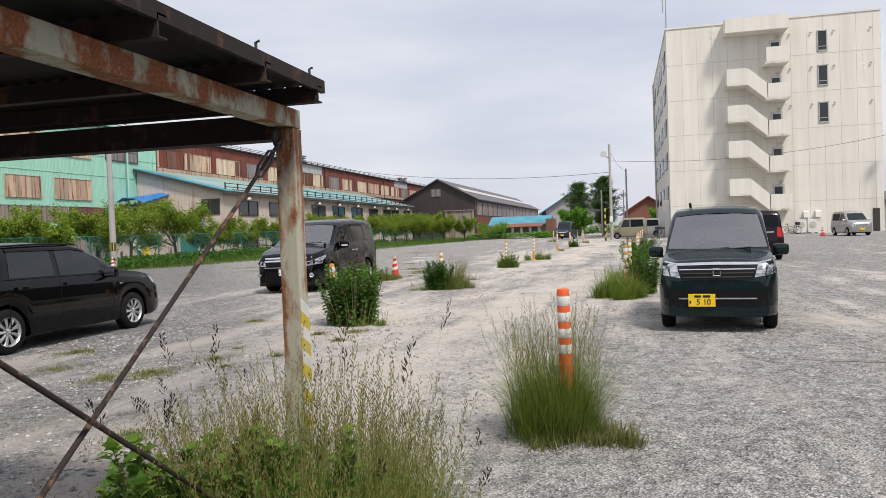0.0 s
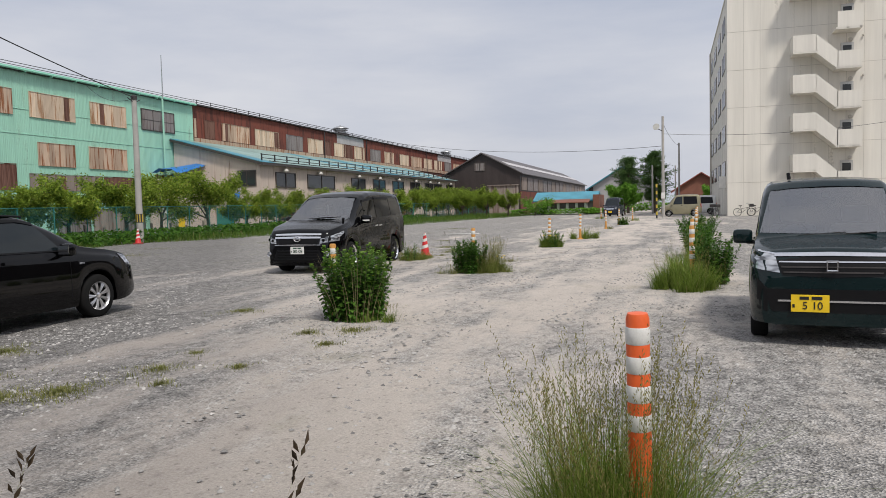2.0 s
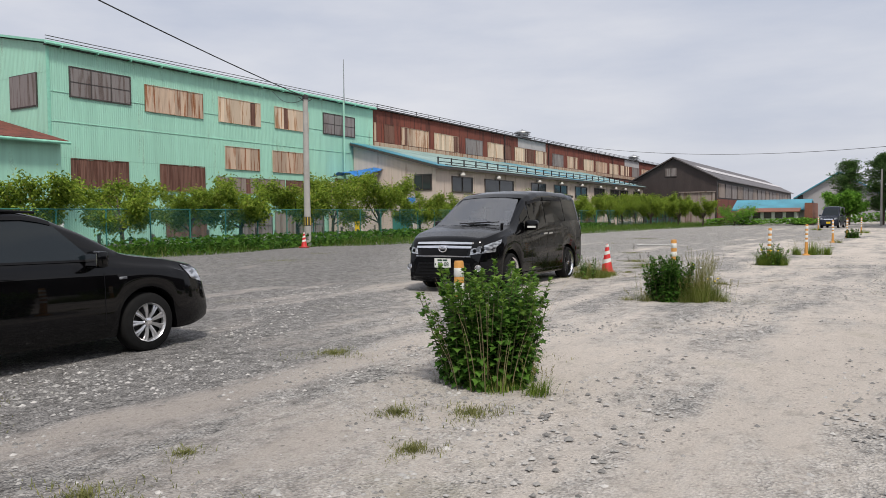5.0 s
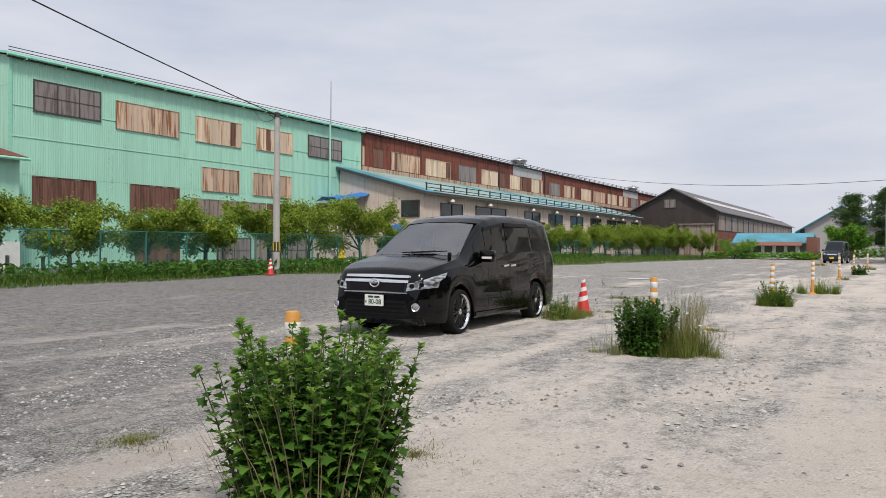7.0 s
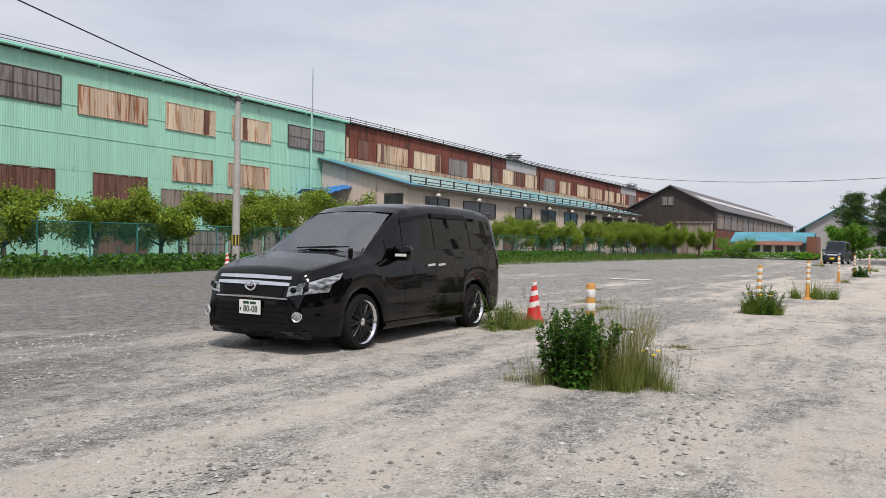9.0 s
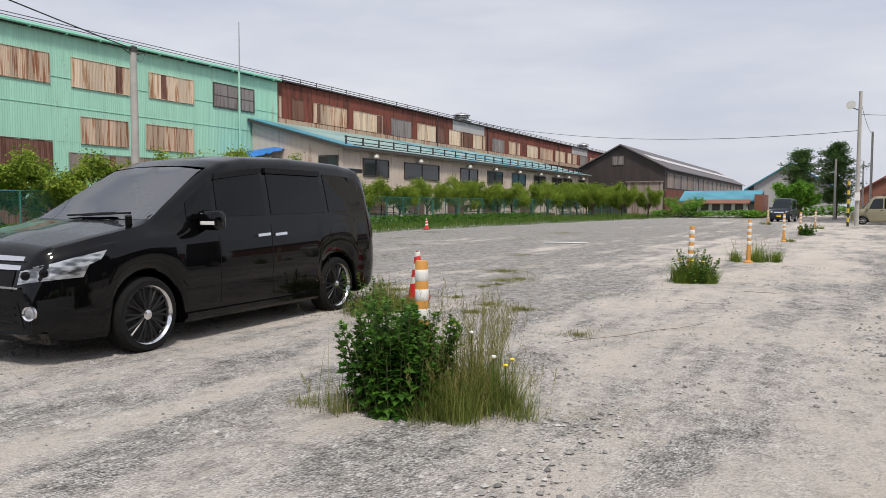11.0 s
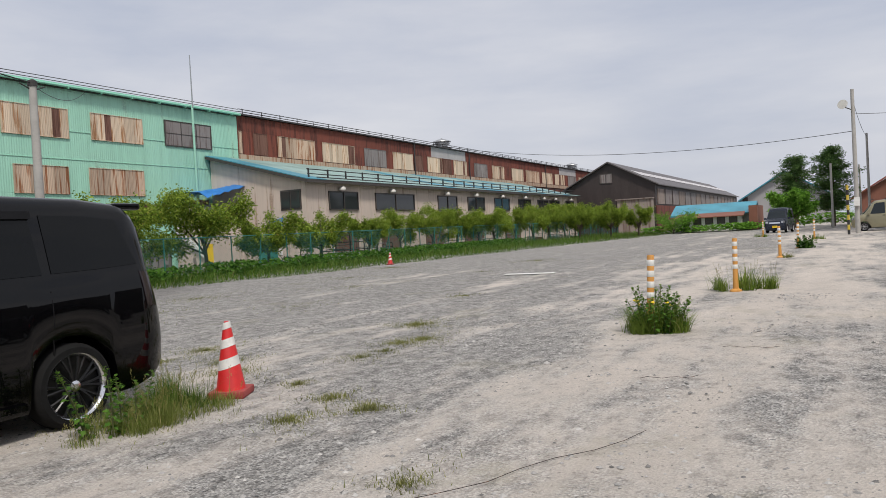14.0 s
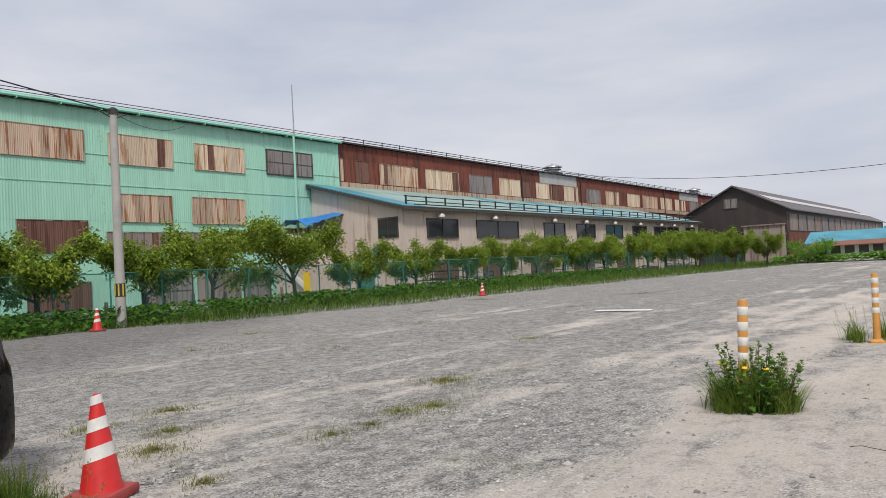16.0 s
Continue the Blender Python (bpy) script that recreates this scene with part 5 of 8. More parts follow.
fy = [12.0 + 2.0 * k for k in range(48)]
for y in fy:
    z = gz(fx(y), y)
    part("fence_post", tube([(fx(y), y, z), (fx(y), y, z + 1.8)], 0.03, 7), M["fence_green"], fence)
for y in fy[:-1]:
    a, b = y, y + 2.0
    part("rail", tube([(fx(a), a, gz(fx(a), a) + 1.8), (fx(b), b, gz(fx(b), b) + 1.8)], 0.022, 6), M["fence_green"], fence)
verts, faces = [], []
wy = 12.0
while wy < 105:
    for s in (-1, 1):
        y0, y1 = (wy, wy + 1.6) if s > 0 else (wy + 1.6, wy)
        zz = gz(FENX, wy)
        k = len(verts)
        x0, x1 = fx(y0) + 0.004 * s, fx(y1) + 0.004 * s
        verts += [(x0, y0 - 0.005, zz + 0.2), (x0, y0 + 0.005, zz + 0.2), (x1, y1 + 0.005, zz + 1.78), (x1, y1 - 0.005, zz + 1.78)]
        faces.append((k, k + 1, k + 2, k + 3))
    wy += 0.11
tagged(part("wire_mesh", mesh_np("wire_mesh", verts, faces), M["net_teal"], fence, "woven wire mesh"), kind="stuff")
# slack netting further along with slanting props
for k in range(14):
    y = 56 + 3.4 * k
    part("prop", tube([(fx(y) - 0.4, y, 0.2), (fx(y) - 0.1, y + 0.5 * (-1) ** k, 2.1)], 0.025, 6), M["fence_green"], fence)

# ---- yard clutter behind the fence ----
rc = random.Random(11)
for k in range(9):
    y = 26 + k * 0.18 + (9 if k > 5 else 0)
    pp = thing("yard_pipe", pose(-29.6 - 0.16 * (k % 3), 27.5 + 2.6 * (k // 3), gz(-29, 28) + 0.1 + 0.12 * (k % 3), 0, 0, rc.uniform(-3, 3)), "pale grey plastic pipe lying behind the fence", "pipe", "yard pipes")
    part("pipe_body", tube([(0, -2.2, 0), (0, 2.2, 0)], 0.075 + 0.02 * (k % 2), 12), M["pvc"], pp, soft=40)
for k in range(4):
    dp = thing("drain_pipe_section", pose(-28.9, 24.5 + 3.9 * k, gz(-29, 28) + 0.16, 0, 0, 0), "short dark pipe section with its open end showing", "pipe", "pipe sections")
    part("pipe_body", lathe([(0.16, -0.5), (0.16, 0.5), (0.125, 0.5), (0.125, -0.5)], 18, "x", closed=True), M["frame_alu"], dp, soft=40)
for k in range(16):
    y = 21 + k * 1.4 + rc.uniform(-0.4, 0.4)
    st = thing("wooden_stake", pose(-28.2 + rc.uniform(-0.3, 0.3), y, gz(-28, y), rc.uniform(-4, 4), rc.uniform(-4, 4), 0), "short weathered wooden stake by the fence", "stake", "stakes")
    part("stake_body", box_bm(-0.05, 0.05, -0.05, 0.05, 0, rc.uniform(0.6, 0.95), 0.008), M["old_wood"], st)
for k in range(26):
    y = 50 + k * 1.9 + rc.uniform(-0.6, 0.6)
    w, h = rc.uniform(0.5, 1.5), rc.uniform(0.4, 1.1)
    ct = thing("scrap_pile", pose(-29.9 + rc.uniform(-0.8, 0.8) + (0.03 * max(0, y - 60)), y, gz(-29, y), 0, 0, rc.uniform(0, 90)), "jumbled scrap frame and panels stacked in the yard", "scrap", "yard scrap")
    part("panel", box_bm(-w / 2, w / 2, -0.25, 0.25, 0, h * 0.55, 0.03), M[rc.choice(["white_box", "steel_grey", "old_wood", "brown_board", "pvc"])], ct)
    fr = bmesh.new()
    for a, b in (((-w / 2, 0, 0), (-w / 2, 0, h)), ((w / 2, 0, 0), (w / 2, 0, h)), ((-w / 2, 0, h), (w / 2, 0, h)), ((-w / 2, 0, h * 0.7), (w / 2, 0, h * 0.7))):
        tube([a, b], 0.025, 6, fr)
    part("frame", fr, M[rc.choice(["steel_dark", "steel_grey", "beam_rust"])], ct)
gate = thing("rusty_rail_barrier", pose(-29.8, 52.2, 0.25), "rusty tubular rail barrier in front of the annex", "barrier")
for k in range(5):
    part("upright", tube([(0, 1.6 * k, 0), (0, 1.6 * k, 1.5)], 0.04, 6), M["beam_rust"], gate)
for z in (0.5, 1.0, 1.45):
    part("rail", tube([(0, 0, z), (0, 6.4, z)], 0.035, 6), M["beam_rust"], gate)


# ---- bicycles by the apartment wall ----
def bicycle():
    b = thing("bicycle", pose(5.6, 66.2, gz(5, 63), 0, 0, 95), "dark city bicycle with a front basket, parked by the wall", "bicycle", "bicycles")
    for y in (-0.52, 0.52):
        w = part("wheel", lathe([(0.30, -0.015), (0.33, 0), (0.30, 0.015), (0.29, 0)], 22, "x", closed=True), M["rubber"], b)
        w.location = (0, y, 0.33)
        sp = bmesh.new()
        for k in range(8):
            a = k * math.pi / 8
            tube([(0, 0.3 * math.cos(a), 0.3 * math.sin(a)), (0, -0.3 * math.cos(a), -0.3 * math.sin(a))], 0.003, 4, sp)
        part("spokes", sp, M["steel_grey"], w)
    fr = bmesh.new()
    for a, c in (((0, 0.52, 0.33), (0, 0.15, 0.3)), ((0, 0.15, 0.3), (0, 0.28, 0.82)), ((0, 0.15, 0.3), (0, -0.36, 0.72)), ((0, 0.24, 0.6), (0, -0.36, 0.72)), ((0, -0.52, 0.33), (0, -0.33, 1.0)), ((0, 0.52, 0.33), (0, 0.26, 0.7))):
        tube([a, c], 0.016, 6, fr)
    part("frame", fr, M["steel_dark"], b)
    part("saddle", box_bm(-0.08, 0.08, 0.18, 0.42, 0.82, 0.88, 0.02), M["trim_black"], b)
    part("handlebar", tube([(-0.27, -0.2, 1.03), (0, -0.33, 1.02), (0.27, -0.2, 1.03)], 0.014, 6), M["steel_grey"], b)
    part("basket", box_bm(-0.17, 0.17, -0.72, -0.42, 0.75, 1.0, 0.02), M["steel_dark"], b)
    part("mudguard", lathe([(0.35, -0.025), (0.355, 0), (0.35, 0.025)], 22, "x", closed=True), M["steel_grey"], b).location = (0, 0.52, 0.33)
    return b


bk = bicycle()
for x, y, rz in ((6.7, 66.3, 80), (7.8, 66.2, 100), (8.9, 66.4, 88), (3.5, 67.2, 10), (3.3, 69.0, -8), (14.0, 66.2, 60), (3.4, 71.2, 5)):
    copy_thing(bk, pose(x, y, gz(x, y), 0, 0, rz))


# ---- vehicles ----
class Shell:
    """A car body lofted from cross-sections; front at y = 0, rear at y = length, z from the ground."""

    def __init__(self, L, W, top, belt, glass_in, axles, r_arch, sill=0.22, nose=0.35, tail=0.22, step=0.045, floor_end=(0.3, 0.35), opening=None, taper=0.17):
        self.L, self.W = L, W
        ys = sorted(set(list(np.round(np.concatenate([[0, 0.006, 0.02, 0.045, 0.08, 0.12, 0.17], np.arange(0.2, L - 0.2, step), [L - 0.17, L - 0.12, L - 0.08, L - 0.045, L - 0.02, L - 0.006, L]]), 4))))
        tx, tz = zip(*top)
        bx, bz = zip(*belt)
        gx, gi = zip(*glass_in)
        rows = []
        for y in ys:
            zt, zb = float(np.interp(y, tx, tz)), float(np.interp(y, bx, bz))
            tuck = float(np.interp(y, gx, gi))
            w = W / 2
            if y < nose:
                w *= 1 - taper * (1 - y / nose) ** 2.2
            if y > L - tail:
                w *= 1 - 0.10 * (1 - (L - y) / tail) ** 2.2
            low = sill + (floor_end[0] - sill) * max(0, 1 - y / 0.5) ** 2 * 0.6 + (floor_end[1] - sill) * max(0, 1 - (L - y) / 0.5) ** 2
            for ax, R in zip(axles, r_arch):
                if abs(y - ax[0]) < R:
                    low = max(low, ax[1] + math.sqrt(R * R - (y - ax[0]) ** 2))
            zb = min(zb, zt - 0.05)
            low = min(low, zb - 0.10)
            wt = w - tuck
            cr = 0.03
            hgt = zb - low
            rows.append([(0, low), (w * 0.80, low), (w * 0.955, low + 0.012), (w * 0.985, low + 0.06 * min(1, hgt / 0.5)), (w, low + 0.40 * hgt), (w * 0.998, low + 0.62 * hgt), (w * 0.985, low + 0.86 * hgt), (w * 0.965, zb),
                         (w * 0.955 - (w * 0.955 - wt) * 0.12, zb + 0.10 * (zt - zb)), (w * 0.955 - (w * 0.955 - wt) * 0.5, zb + 0.48 * (zt - zb)), (wt + 0.01, zt - 0.16 * min(0.6, zt - zb)), (wt - 0.03, zt - 0.05 * min(0.6, zt - zb)), (wt * 0.88, zt - 0.003), (wt * 0.5, zt + cr * 0.7), (0, zt + cr)])
        k = len(rows[0])
        verts, faces = [], []
        for y, r in zip(ys, rows):
            verts += [(x, y, z) for x, z in r] + [(-x, y, z) for x, z in r[1:-1][::-1]]
        m = 2 * k - 2
        for i in range(len(ys) - 1):
            for j in range(m):
                a, b = i * m + j, i * m + (j + 1) % m
                faces.append((a, b, b + m, a + m))
        faces.append(tuple(range(m)))
        faces.append(tuple((len(ys) - 1) * m + j for j in range(m))[::-1])
        self.mesh = mesh_np("body", verts, faces)
        bm = bmesh.new()
        bm.from_mesh(self.mesh)
        bmesh.ops.recalc_face_normals(bm, faces=bm.faces)
        bmesh.ops.triangulate(bm, faces=[f for f in bm.faces if len(f.verts) > 4])
        bm.to_mesh(self.mesh)
        bm.free()
        smooth(self.mesh, 40)
        self.mesh.calc_loop_triangles()
        co = np.array([v.co for v in self.mesh.vertices])
        tri = np.array([t.vertices for t in self.mesh.loop_triangles])
        self.a, self.e1, self.e2 = co[tri[:, 0]], co[tri[:, 1]] - co[tri[:, 0]], co[tri[:, 2]] - co[tri[:, 0]]
        if opening:
            bm = bmesh.new()
            bm.from_mesh(self.mesh)
            lo, hi, half = opening
            bmesh.ops.delete(bm, geom=[f for f in bm.faces if lo < f.calc_center_median().y < hi and abs(f.calc_center_median().x) < half and f.normal.z > 0.2], context="FACES")
            bm.to_mesh(self.mesh)
            bm.free()

    def cast(self, o, d):
        o, d = np.array(o, float), np.array(d, float)
        p = np.cross(d, self.e2)
        det = (self.e1 * p).sum(1)
        if True:
            inv = 1 / np.where(np.abs(det) > 1e-9, det, 1e9)
            s = o - self.a
            u = (s * p).sum(1) * inv
            q = np.cross(s, self.e1)
            v = (q * d).sum(1) * inv
            t = (q * self.e2).sum(1) * inv
        ok = (np.abs(det) > 1e-9) & (u >= -1e-5) & (v >= -1e-5) & (u + v <= 1.00002) & (t > 0)
        return float(t[ok].min()) if ok.any() else None

    def patch(self, top, bot, side, off=0.006, n=9, m=5, depth=0.03):
        """A panel that follows the body: its upper and lower edges, as (x, z) seen from front or back, or (y, z) seen from a side."""
        def edge(line, t):
            s = [math.dist(a, b) for a, b in zip(line, line[1:])]
            c = np.concatenate([[0], np.cumsum(s)])
            return np.array([np.interp(t * c[-1], c, [q[0] for q in line]), np.interp(t * c[-1], c, [q[1] for q in line])])
        o_of = {"front": lambda u, v: (u, -3, v), "back": lambda u, v: (u, self.L + 3, v), "right": lambda u, v: (3, u, v), "left": lambda u, v: (-3, u, v), "top": lambda u, v: (u, v, 4)}[side]
        d = {"front": (0, 1, 0), "back": (0, -1, 0), "right": (-1, 0, 0), "left": (1, 0, 0), "top": (0, 0, -1)}[side]
        verts, last = [], 3.0
        for j in range(m):
            for i in range(n):
                a, b = edge(top, i / (n - 1)), edge(bot, i / (n - 1))
                u, v = a + (b - a) * j / (m - 1)
                o = np.array(o_of(u, v), float)
                t = self.cast(o, d)
                last = t if t is not None else last
                verts.append(o + np.array(d) * (last - off))
        front = [(j * n + i, j * n + i + 1, (j + 1) * n + i + 1, (j + 1) * n + i) for j in range(m - 1) for i in range(n - 1)]
        rim = [i for i in range(n)] + [j * n + n - 1 for j in range(1, m)] + [(m - 1) * n + i for i in range(n - 2, -1, -1)] + [j * n for j in range(m - 2, 0, -1)]
        k = len(verts)
        verts += [verts[r] + np.array(d) * depth for r in rim]
        faces = front + [(rim[i], k + i, k + (i + 1) % len(rim), rim[(i + 1) % len(rim)]) for i in range(len(rim))]
        bm = bmesh.new()
        vs = [bm.verts.new(tuple(v)) for v in verts]
        for f in faces:
            bm.faces.new([vs[q] for q in f])
        bmesh.ops.recalc_face_normals(bm, faces=bm.faces)
        me = bpy.data.meshes.new("panel")
        bm.to_mesh(me)
        bm.free()
        smooth(me, 30)
        return me


def wheel(parent, x, y, R, width, rim_r, style, side):
    """One wheel with tyre, rim and spokes; side is +1 or -1."""
    hub = part("wheel", lathe([(rim_r * 0.98, -width / 2), (R * 0.9, -width / 2), (R * 0.975, -width * 0.40), (R, -width * 0.28), (R, width * 0.28), (R * 0.975, width * 0.40), (R * 0.9, width / 2), (rim_r * 0.98, width / 2)], 40, "x", closed=True), M["rubber"], parent, soft=40)
    hub.location = (x - side * width * 0.5, y, R)
    o = side * width * 0.5
    part("rim", lathe([(rim_r * 0.9, o - side * 0.05), (rim_r * 0.93, o - side * 0.012), (rim_r, o + side * 0.004), (rim_r * 1.01, o - side * 0.01), (rim_r * 0.98, o - side * 0.06)], 40, "x", closed=True), M["chrome" if style == "deep" else "rim_silver"], hub, "polished rim lip", 40)
    back = "rim_black"
    part("dish", lathe([(rim_r * 0.93, o - side * 0.075), (rim_r * 0.93, o - side * 0.068), (0.02, o - side * 0.08), (0.02, o - side * 0.09)], 30, "x"), M[back], hub)
    mat = M["rim_black" if style == "deep" else "rim_silver"]
    count = 10 if style == "deep" else 9 if style == "alloy" else 6
    sp = bmesh.new()
    for k in range(count):
        a0 = 2 * math.pi * k / count
        for da in ((-0.13, 0.13) if style == "deep" else (-0.06, 0.12)) if style != "steel" else (0.0,):
            a = a0 + da
            p0 = (o - side * 0.035, 0.045 * math.cos(a0), 0.045 * math.sin(a0))
            p1 = (o - side * 0.022, rim_r * 0.55 * math.cos(a0 + da * 0.7), rim_r * 0.55 * math.sin(a0 + da * 0.7))
            p2 = (o - side * 0.03, rim_r * 0.93 * math.cos(a), rim_r * 0.93 * math.sin(a))
            tube([p0, p1, p2], [0.014, 0.010, 0.012] if style == "deep" else [0.017, 0.014, 0.016], 5, sp)
    part("spoke_star", sp, mat, hub, soft=50)
    part("centre_cap", lathe([(0.05, o - side * 0.05), (0.045, o - side * 0.018), (0.02, o - side * 0.012)], 14, "x"), M["chrome" if style != "steel" else "rim_silver"], hub)
    return hub


def plate(parent, x, y, z, w, h, mat, ink, big, bars):
    p = part("number_plate", box_bm(-w / 2, w / 2, -0.006, 0.006, -h / 2, h / 2, 0.003), M[mat], parent, "number plate")
    p.location = (x, y, z)
    if big:
        groups = big.split(" ")
        for k, word in enumerate(groups):
            t = part("number", text_mesh(word, h * 0.62), M[ink], p)
            t.matrix_basis = pose(w * (0.05 if len(groups) == 1 else (-0.13, 0.19)[k]), -0.009, -h * 0.14, 90, 0, 0) @ Matrix.Diagonal((0.95, 1, 1, 1))
    for bx, bw in bars:
        part("characters", box_bm(bx - bw / 2, bx + bw / 2, -0.009, -0.005, h * 0.22, h * 0.40), M[ink], p)
    part("small_character", box_bm(-w * 0.46, -w * 0.40, -0.009, -0.005, -h * 0.25, -h * 0.05), M[ink], p)
    return p


def finish(car, sh, paint, axle_pts, R, tw, rim_r, style, mirrors, track):
    body = part("body", sh.mesh, paint, car)
    for ay in axle_pts:
        for s in (-1, 1):
            wheel(car, s * track, ay, R, tw, rim_r, style, s)
    mx, my, mz, ms = mirrors
    for s in (-1, 1):
        bm = box_bm(-0.11 * ms, 0.11 * ms, -0.06 * ms, 0.07 * ms, -0.085 * ms, 0.085 * ms, 0.045 * ms)
        mr = part("wing_mirror", bm, paint, car, soft=60)
        mr.location = (s * (mx + 0.02), my, mz)
        part("mirror_arm", box_bm(-0.07, 0.07, -0.02, 0.03, -0.03, 0.0, 0.008), M["trim_black"], mr).location = (-s * 0.12 * ms, 0.02, -0.06 * ms)
        part("mirror_glass", box_bm(-0.09 * ms, 0.09 * ms, 0.07 * ms, 0.076 * ms, -0.06 * ms, 0.06 * ms), M["chrome"], mr)
    part("underbody", box_bm(-track * 0.75, track * 0.75, 0.25, sh.L - 0.3, 0.18, 0.34), M["trim_black"], car)
    return body


def cabin(car, y0, y1, z, seat_y, half, sx):
    """Dashboard, wheel, mirror and front seats behind a windscreen."""
    dash = part("dashboard", box_bm(-half, half, y0, y1, z - 0.16, z, 0.03), M["trim_black"], car, soft=50)
    part("binnacle", box_bm(-sx - 0.16, -sx + 0.16, y1 - 0.18, y1 - 0.02, z, z + 0.05, 0.02), M["trim_black"], dash)
    part("paper", box_bm(0.1, 0.34, y1 - 0.22, y1 - 0.06, z + 0.002, z + 0.006), M["white_box"], dash, "white papers on the dashboard")
    part("steering_wheel", lathe([(0.165, -0.012), (0.18, 0), (0.165, 0.012), (0.158, 0)], 20, closed=True), M["trim_black"], car).matrix_basis = pose(-sx, y1 + 0.1, z - 0.02, 65, 0, 0)
    part("inside_mirror", box_bm(-0.11, 0.11, y1 + 0.12, y1 + 0.15, z + 0.36, z + 0.42, 0.015), M["trim_black"], car)
    for s in (-1, 1):
        st = part("front_seat", box_bm(s * sx - 0.24, s * sx + 0.24, seat_y, seat_y + 0.16, z - 0.55, z + 0.12, 0.06), M["cloth_grey"], car, "grey cloth seat", 60)
        part("headrest", box_bm(s * sx - 0.13, s * sx + 0.13, seat_y + 0.03, seat_y + 0.13, z + 0.14, z + 0.32, 0.04), M["cloth_grey"], st, soft=60)


def both(fn):
    for s, name in ((1, "right"), (-1, "left")):
        fn(s, name)


# -- black minivan --
def minivan():
    c = thing("minivan", pose(-8.08, 15.575, 0.0, 0, 0, 1.3), "black minivan with chrome grille and deep-dish wheels, parked on gravel", "car")
    L, W = 4.87, 1.84
    sh = Shell(L, W, [(0, 0.66), (0.02, 0.80), (0.06, 0.90), (0.14, 0.985), (0.5, 1.075), (0.95, 1.165), (1.1, 1.215), (1.5, 1.46), (1.9, 1.70), (2.15, 1.80), (2.5, 1.855), (3.2, 1.885), (4.2, 1.865), (4.6, 1.82), (4.74, 1.70), (4.82, 1.35), (4.87, 0.95)],
               [(0, 0.6), (0.1, 0.86), (0.5, 0.99), (1.0, 1.06), (2.0, 1.10), (3.5, 1.15), (4.7, 1.20), (4.87, 0.9)],
               [(0, 0.10), (0.9, 0.10), (1.2, 0.14), (2.0, 0.17), (4.4, 0.18), (4.87, 0.16)], [(0.98, 0.34), (3.93, 0.34)], (0.40, 0.40), 0.20, 0.75, 0.25, opening=(1.12, 1.96, 0.60), taper=0.235)
    finish(c, sh, M["paint_black"], (0.98, 3.93), 0.345, 0.235, 0.265, "deep", (0.98, 1.66, 1.19, 1.15), 0.905)
    part("windscreen", sh.patch([(-0.62, 1.70), (-0.3, 1.735), (0.3, 1.735), (0.62, 1.70)], [(-0.78, 1.205), (-0.4, 1.20), (0.4, 1.20), (0.78, 1.205)], "front", 0.006, 13, 7), M["glass_clear"], c, "sloping windscreen")
    cabin(c, 1.05, 1.62, 1.16, 1.98, 0.74, 0.38)
    def side(s, nm):
        part("side_window", sh.patch([(1.93, 1.60), (2.2, 1.68), (2.62, 1.71)], [(1.90, 1.225), (2.2, 1.225), (2.62, 1.23)], nm), M["glass_dark"], c)
        part("quarter_window", sh.patch([(1.52, 1.36), (1.84, 1.56)], [(1.50, 1.20), (1.84, 1.20)], nm, n=5), M["glass_dark"], c)
        part("side_window", sh.patch([(2.72, 1.715), (3.2, 1.725), (3.68, 1.72)], [(2.72, 1.235), (3.2, 1.24), (3.72, 1.25)], nm), M["glass_dark"], c)
        part("side_window", sh.patch([(3.78, 1.72), (4.2, 1.71), (4.48, 1.68)], [(3.80, 1.255), (4.2, 1.265), (4.62, 1.29)], nm), M["glass_dark"], c)
        part("rain_visor", sh.patch([(1.95, 1.66), (2.62, 1.745)], [(1.93, 1.60), (2.62, 1.69)], nm, 0.03, 7, 3, 0.035), M["trim_black"], c)
        part("rain_visor", sh.patch([(2.70, 1.75), (3.7, 1.75)], [(2.70, 1.69), (3.7, 1.69)], nm, 0.03, 7, 3, 0.035), M["trim_black"], c)
        for y in (2.52, 2.80):
            part("door_handle", sh.patch([(y - 0.1, 1.03), (y + 0.1, 1.04)], [(y - 0.1, 1.00), (y + 0.1, 1.01)], nm, 0.035, 5, 3, 0.04), M["chrome"], c, "chrome door handle")
        for y in (1.88, 2.68, 3.76):
            part("door_seam", sh.patch([(y - 0.004, 1.12), (y + 0.004, 1.12)], [(y - 0.004, 0.36), (y + 0.004, 0.36)], nm, 0.002, 2, 7, 0.01), M["trim_black"], c)
        part("side_sill", sh.patch([(1.42, 0.30), (3.5, 0.30)], [(1.42, 0.205), (3.5, 0.205)], nm, 0.02, 9, 3, 0.03), M["paint_black"], c)
        part("tail_light", sh.patch([(4.62, 1.22), (4.80, 1.20)], [(4.66, 0.92), (4.80, 0.90)], nm, 0.008, 4, 4), M["lens_smoked"], c)
        part("headlight", sh.patch([(0.05, 0.835), (0.30, 0.905), (0.56, 0.955)], [(0.05, 0.74), (0.30, 0.80), (0.50, 0.88)], nm, 0.008, 7, 4, 0.03), M["lens"], c, "swept-back headlight")
        part("mirror_stripe", box_bm(-0.085, 0.085, -0.076, -0.062, -0.035, 0.0, 0.004), M["white_box"], c, "white indicator strip").location = (s * 1.02, 1.66, 1.18)
    both(side)
    part("grille", sh.patch([(-0.50, 0.84), (0, 0.86), (0.50, 0.84)], [(-0.45, 0.635), (0, 0.62), (0.45, 0.635)], "front", 0.008, 9, 4), M["trim_black"], c)
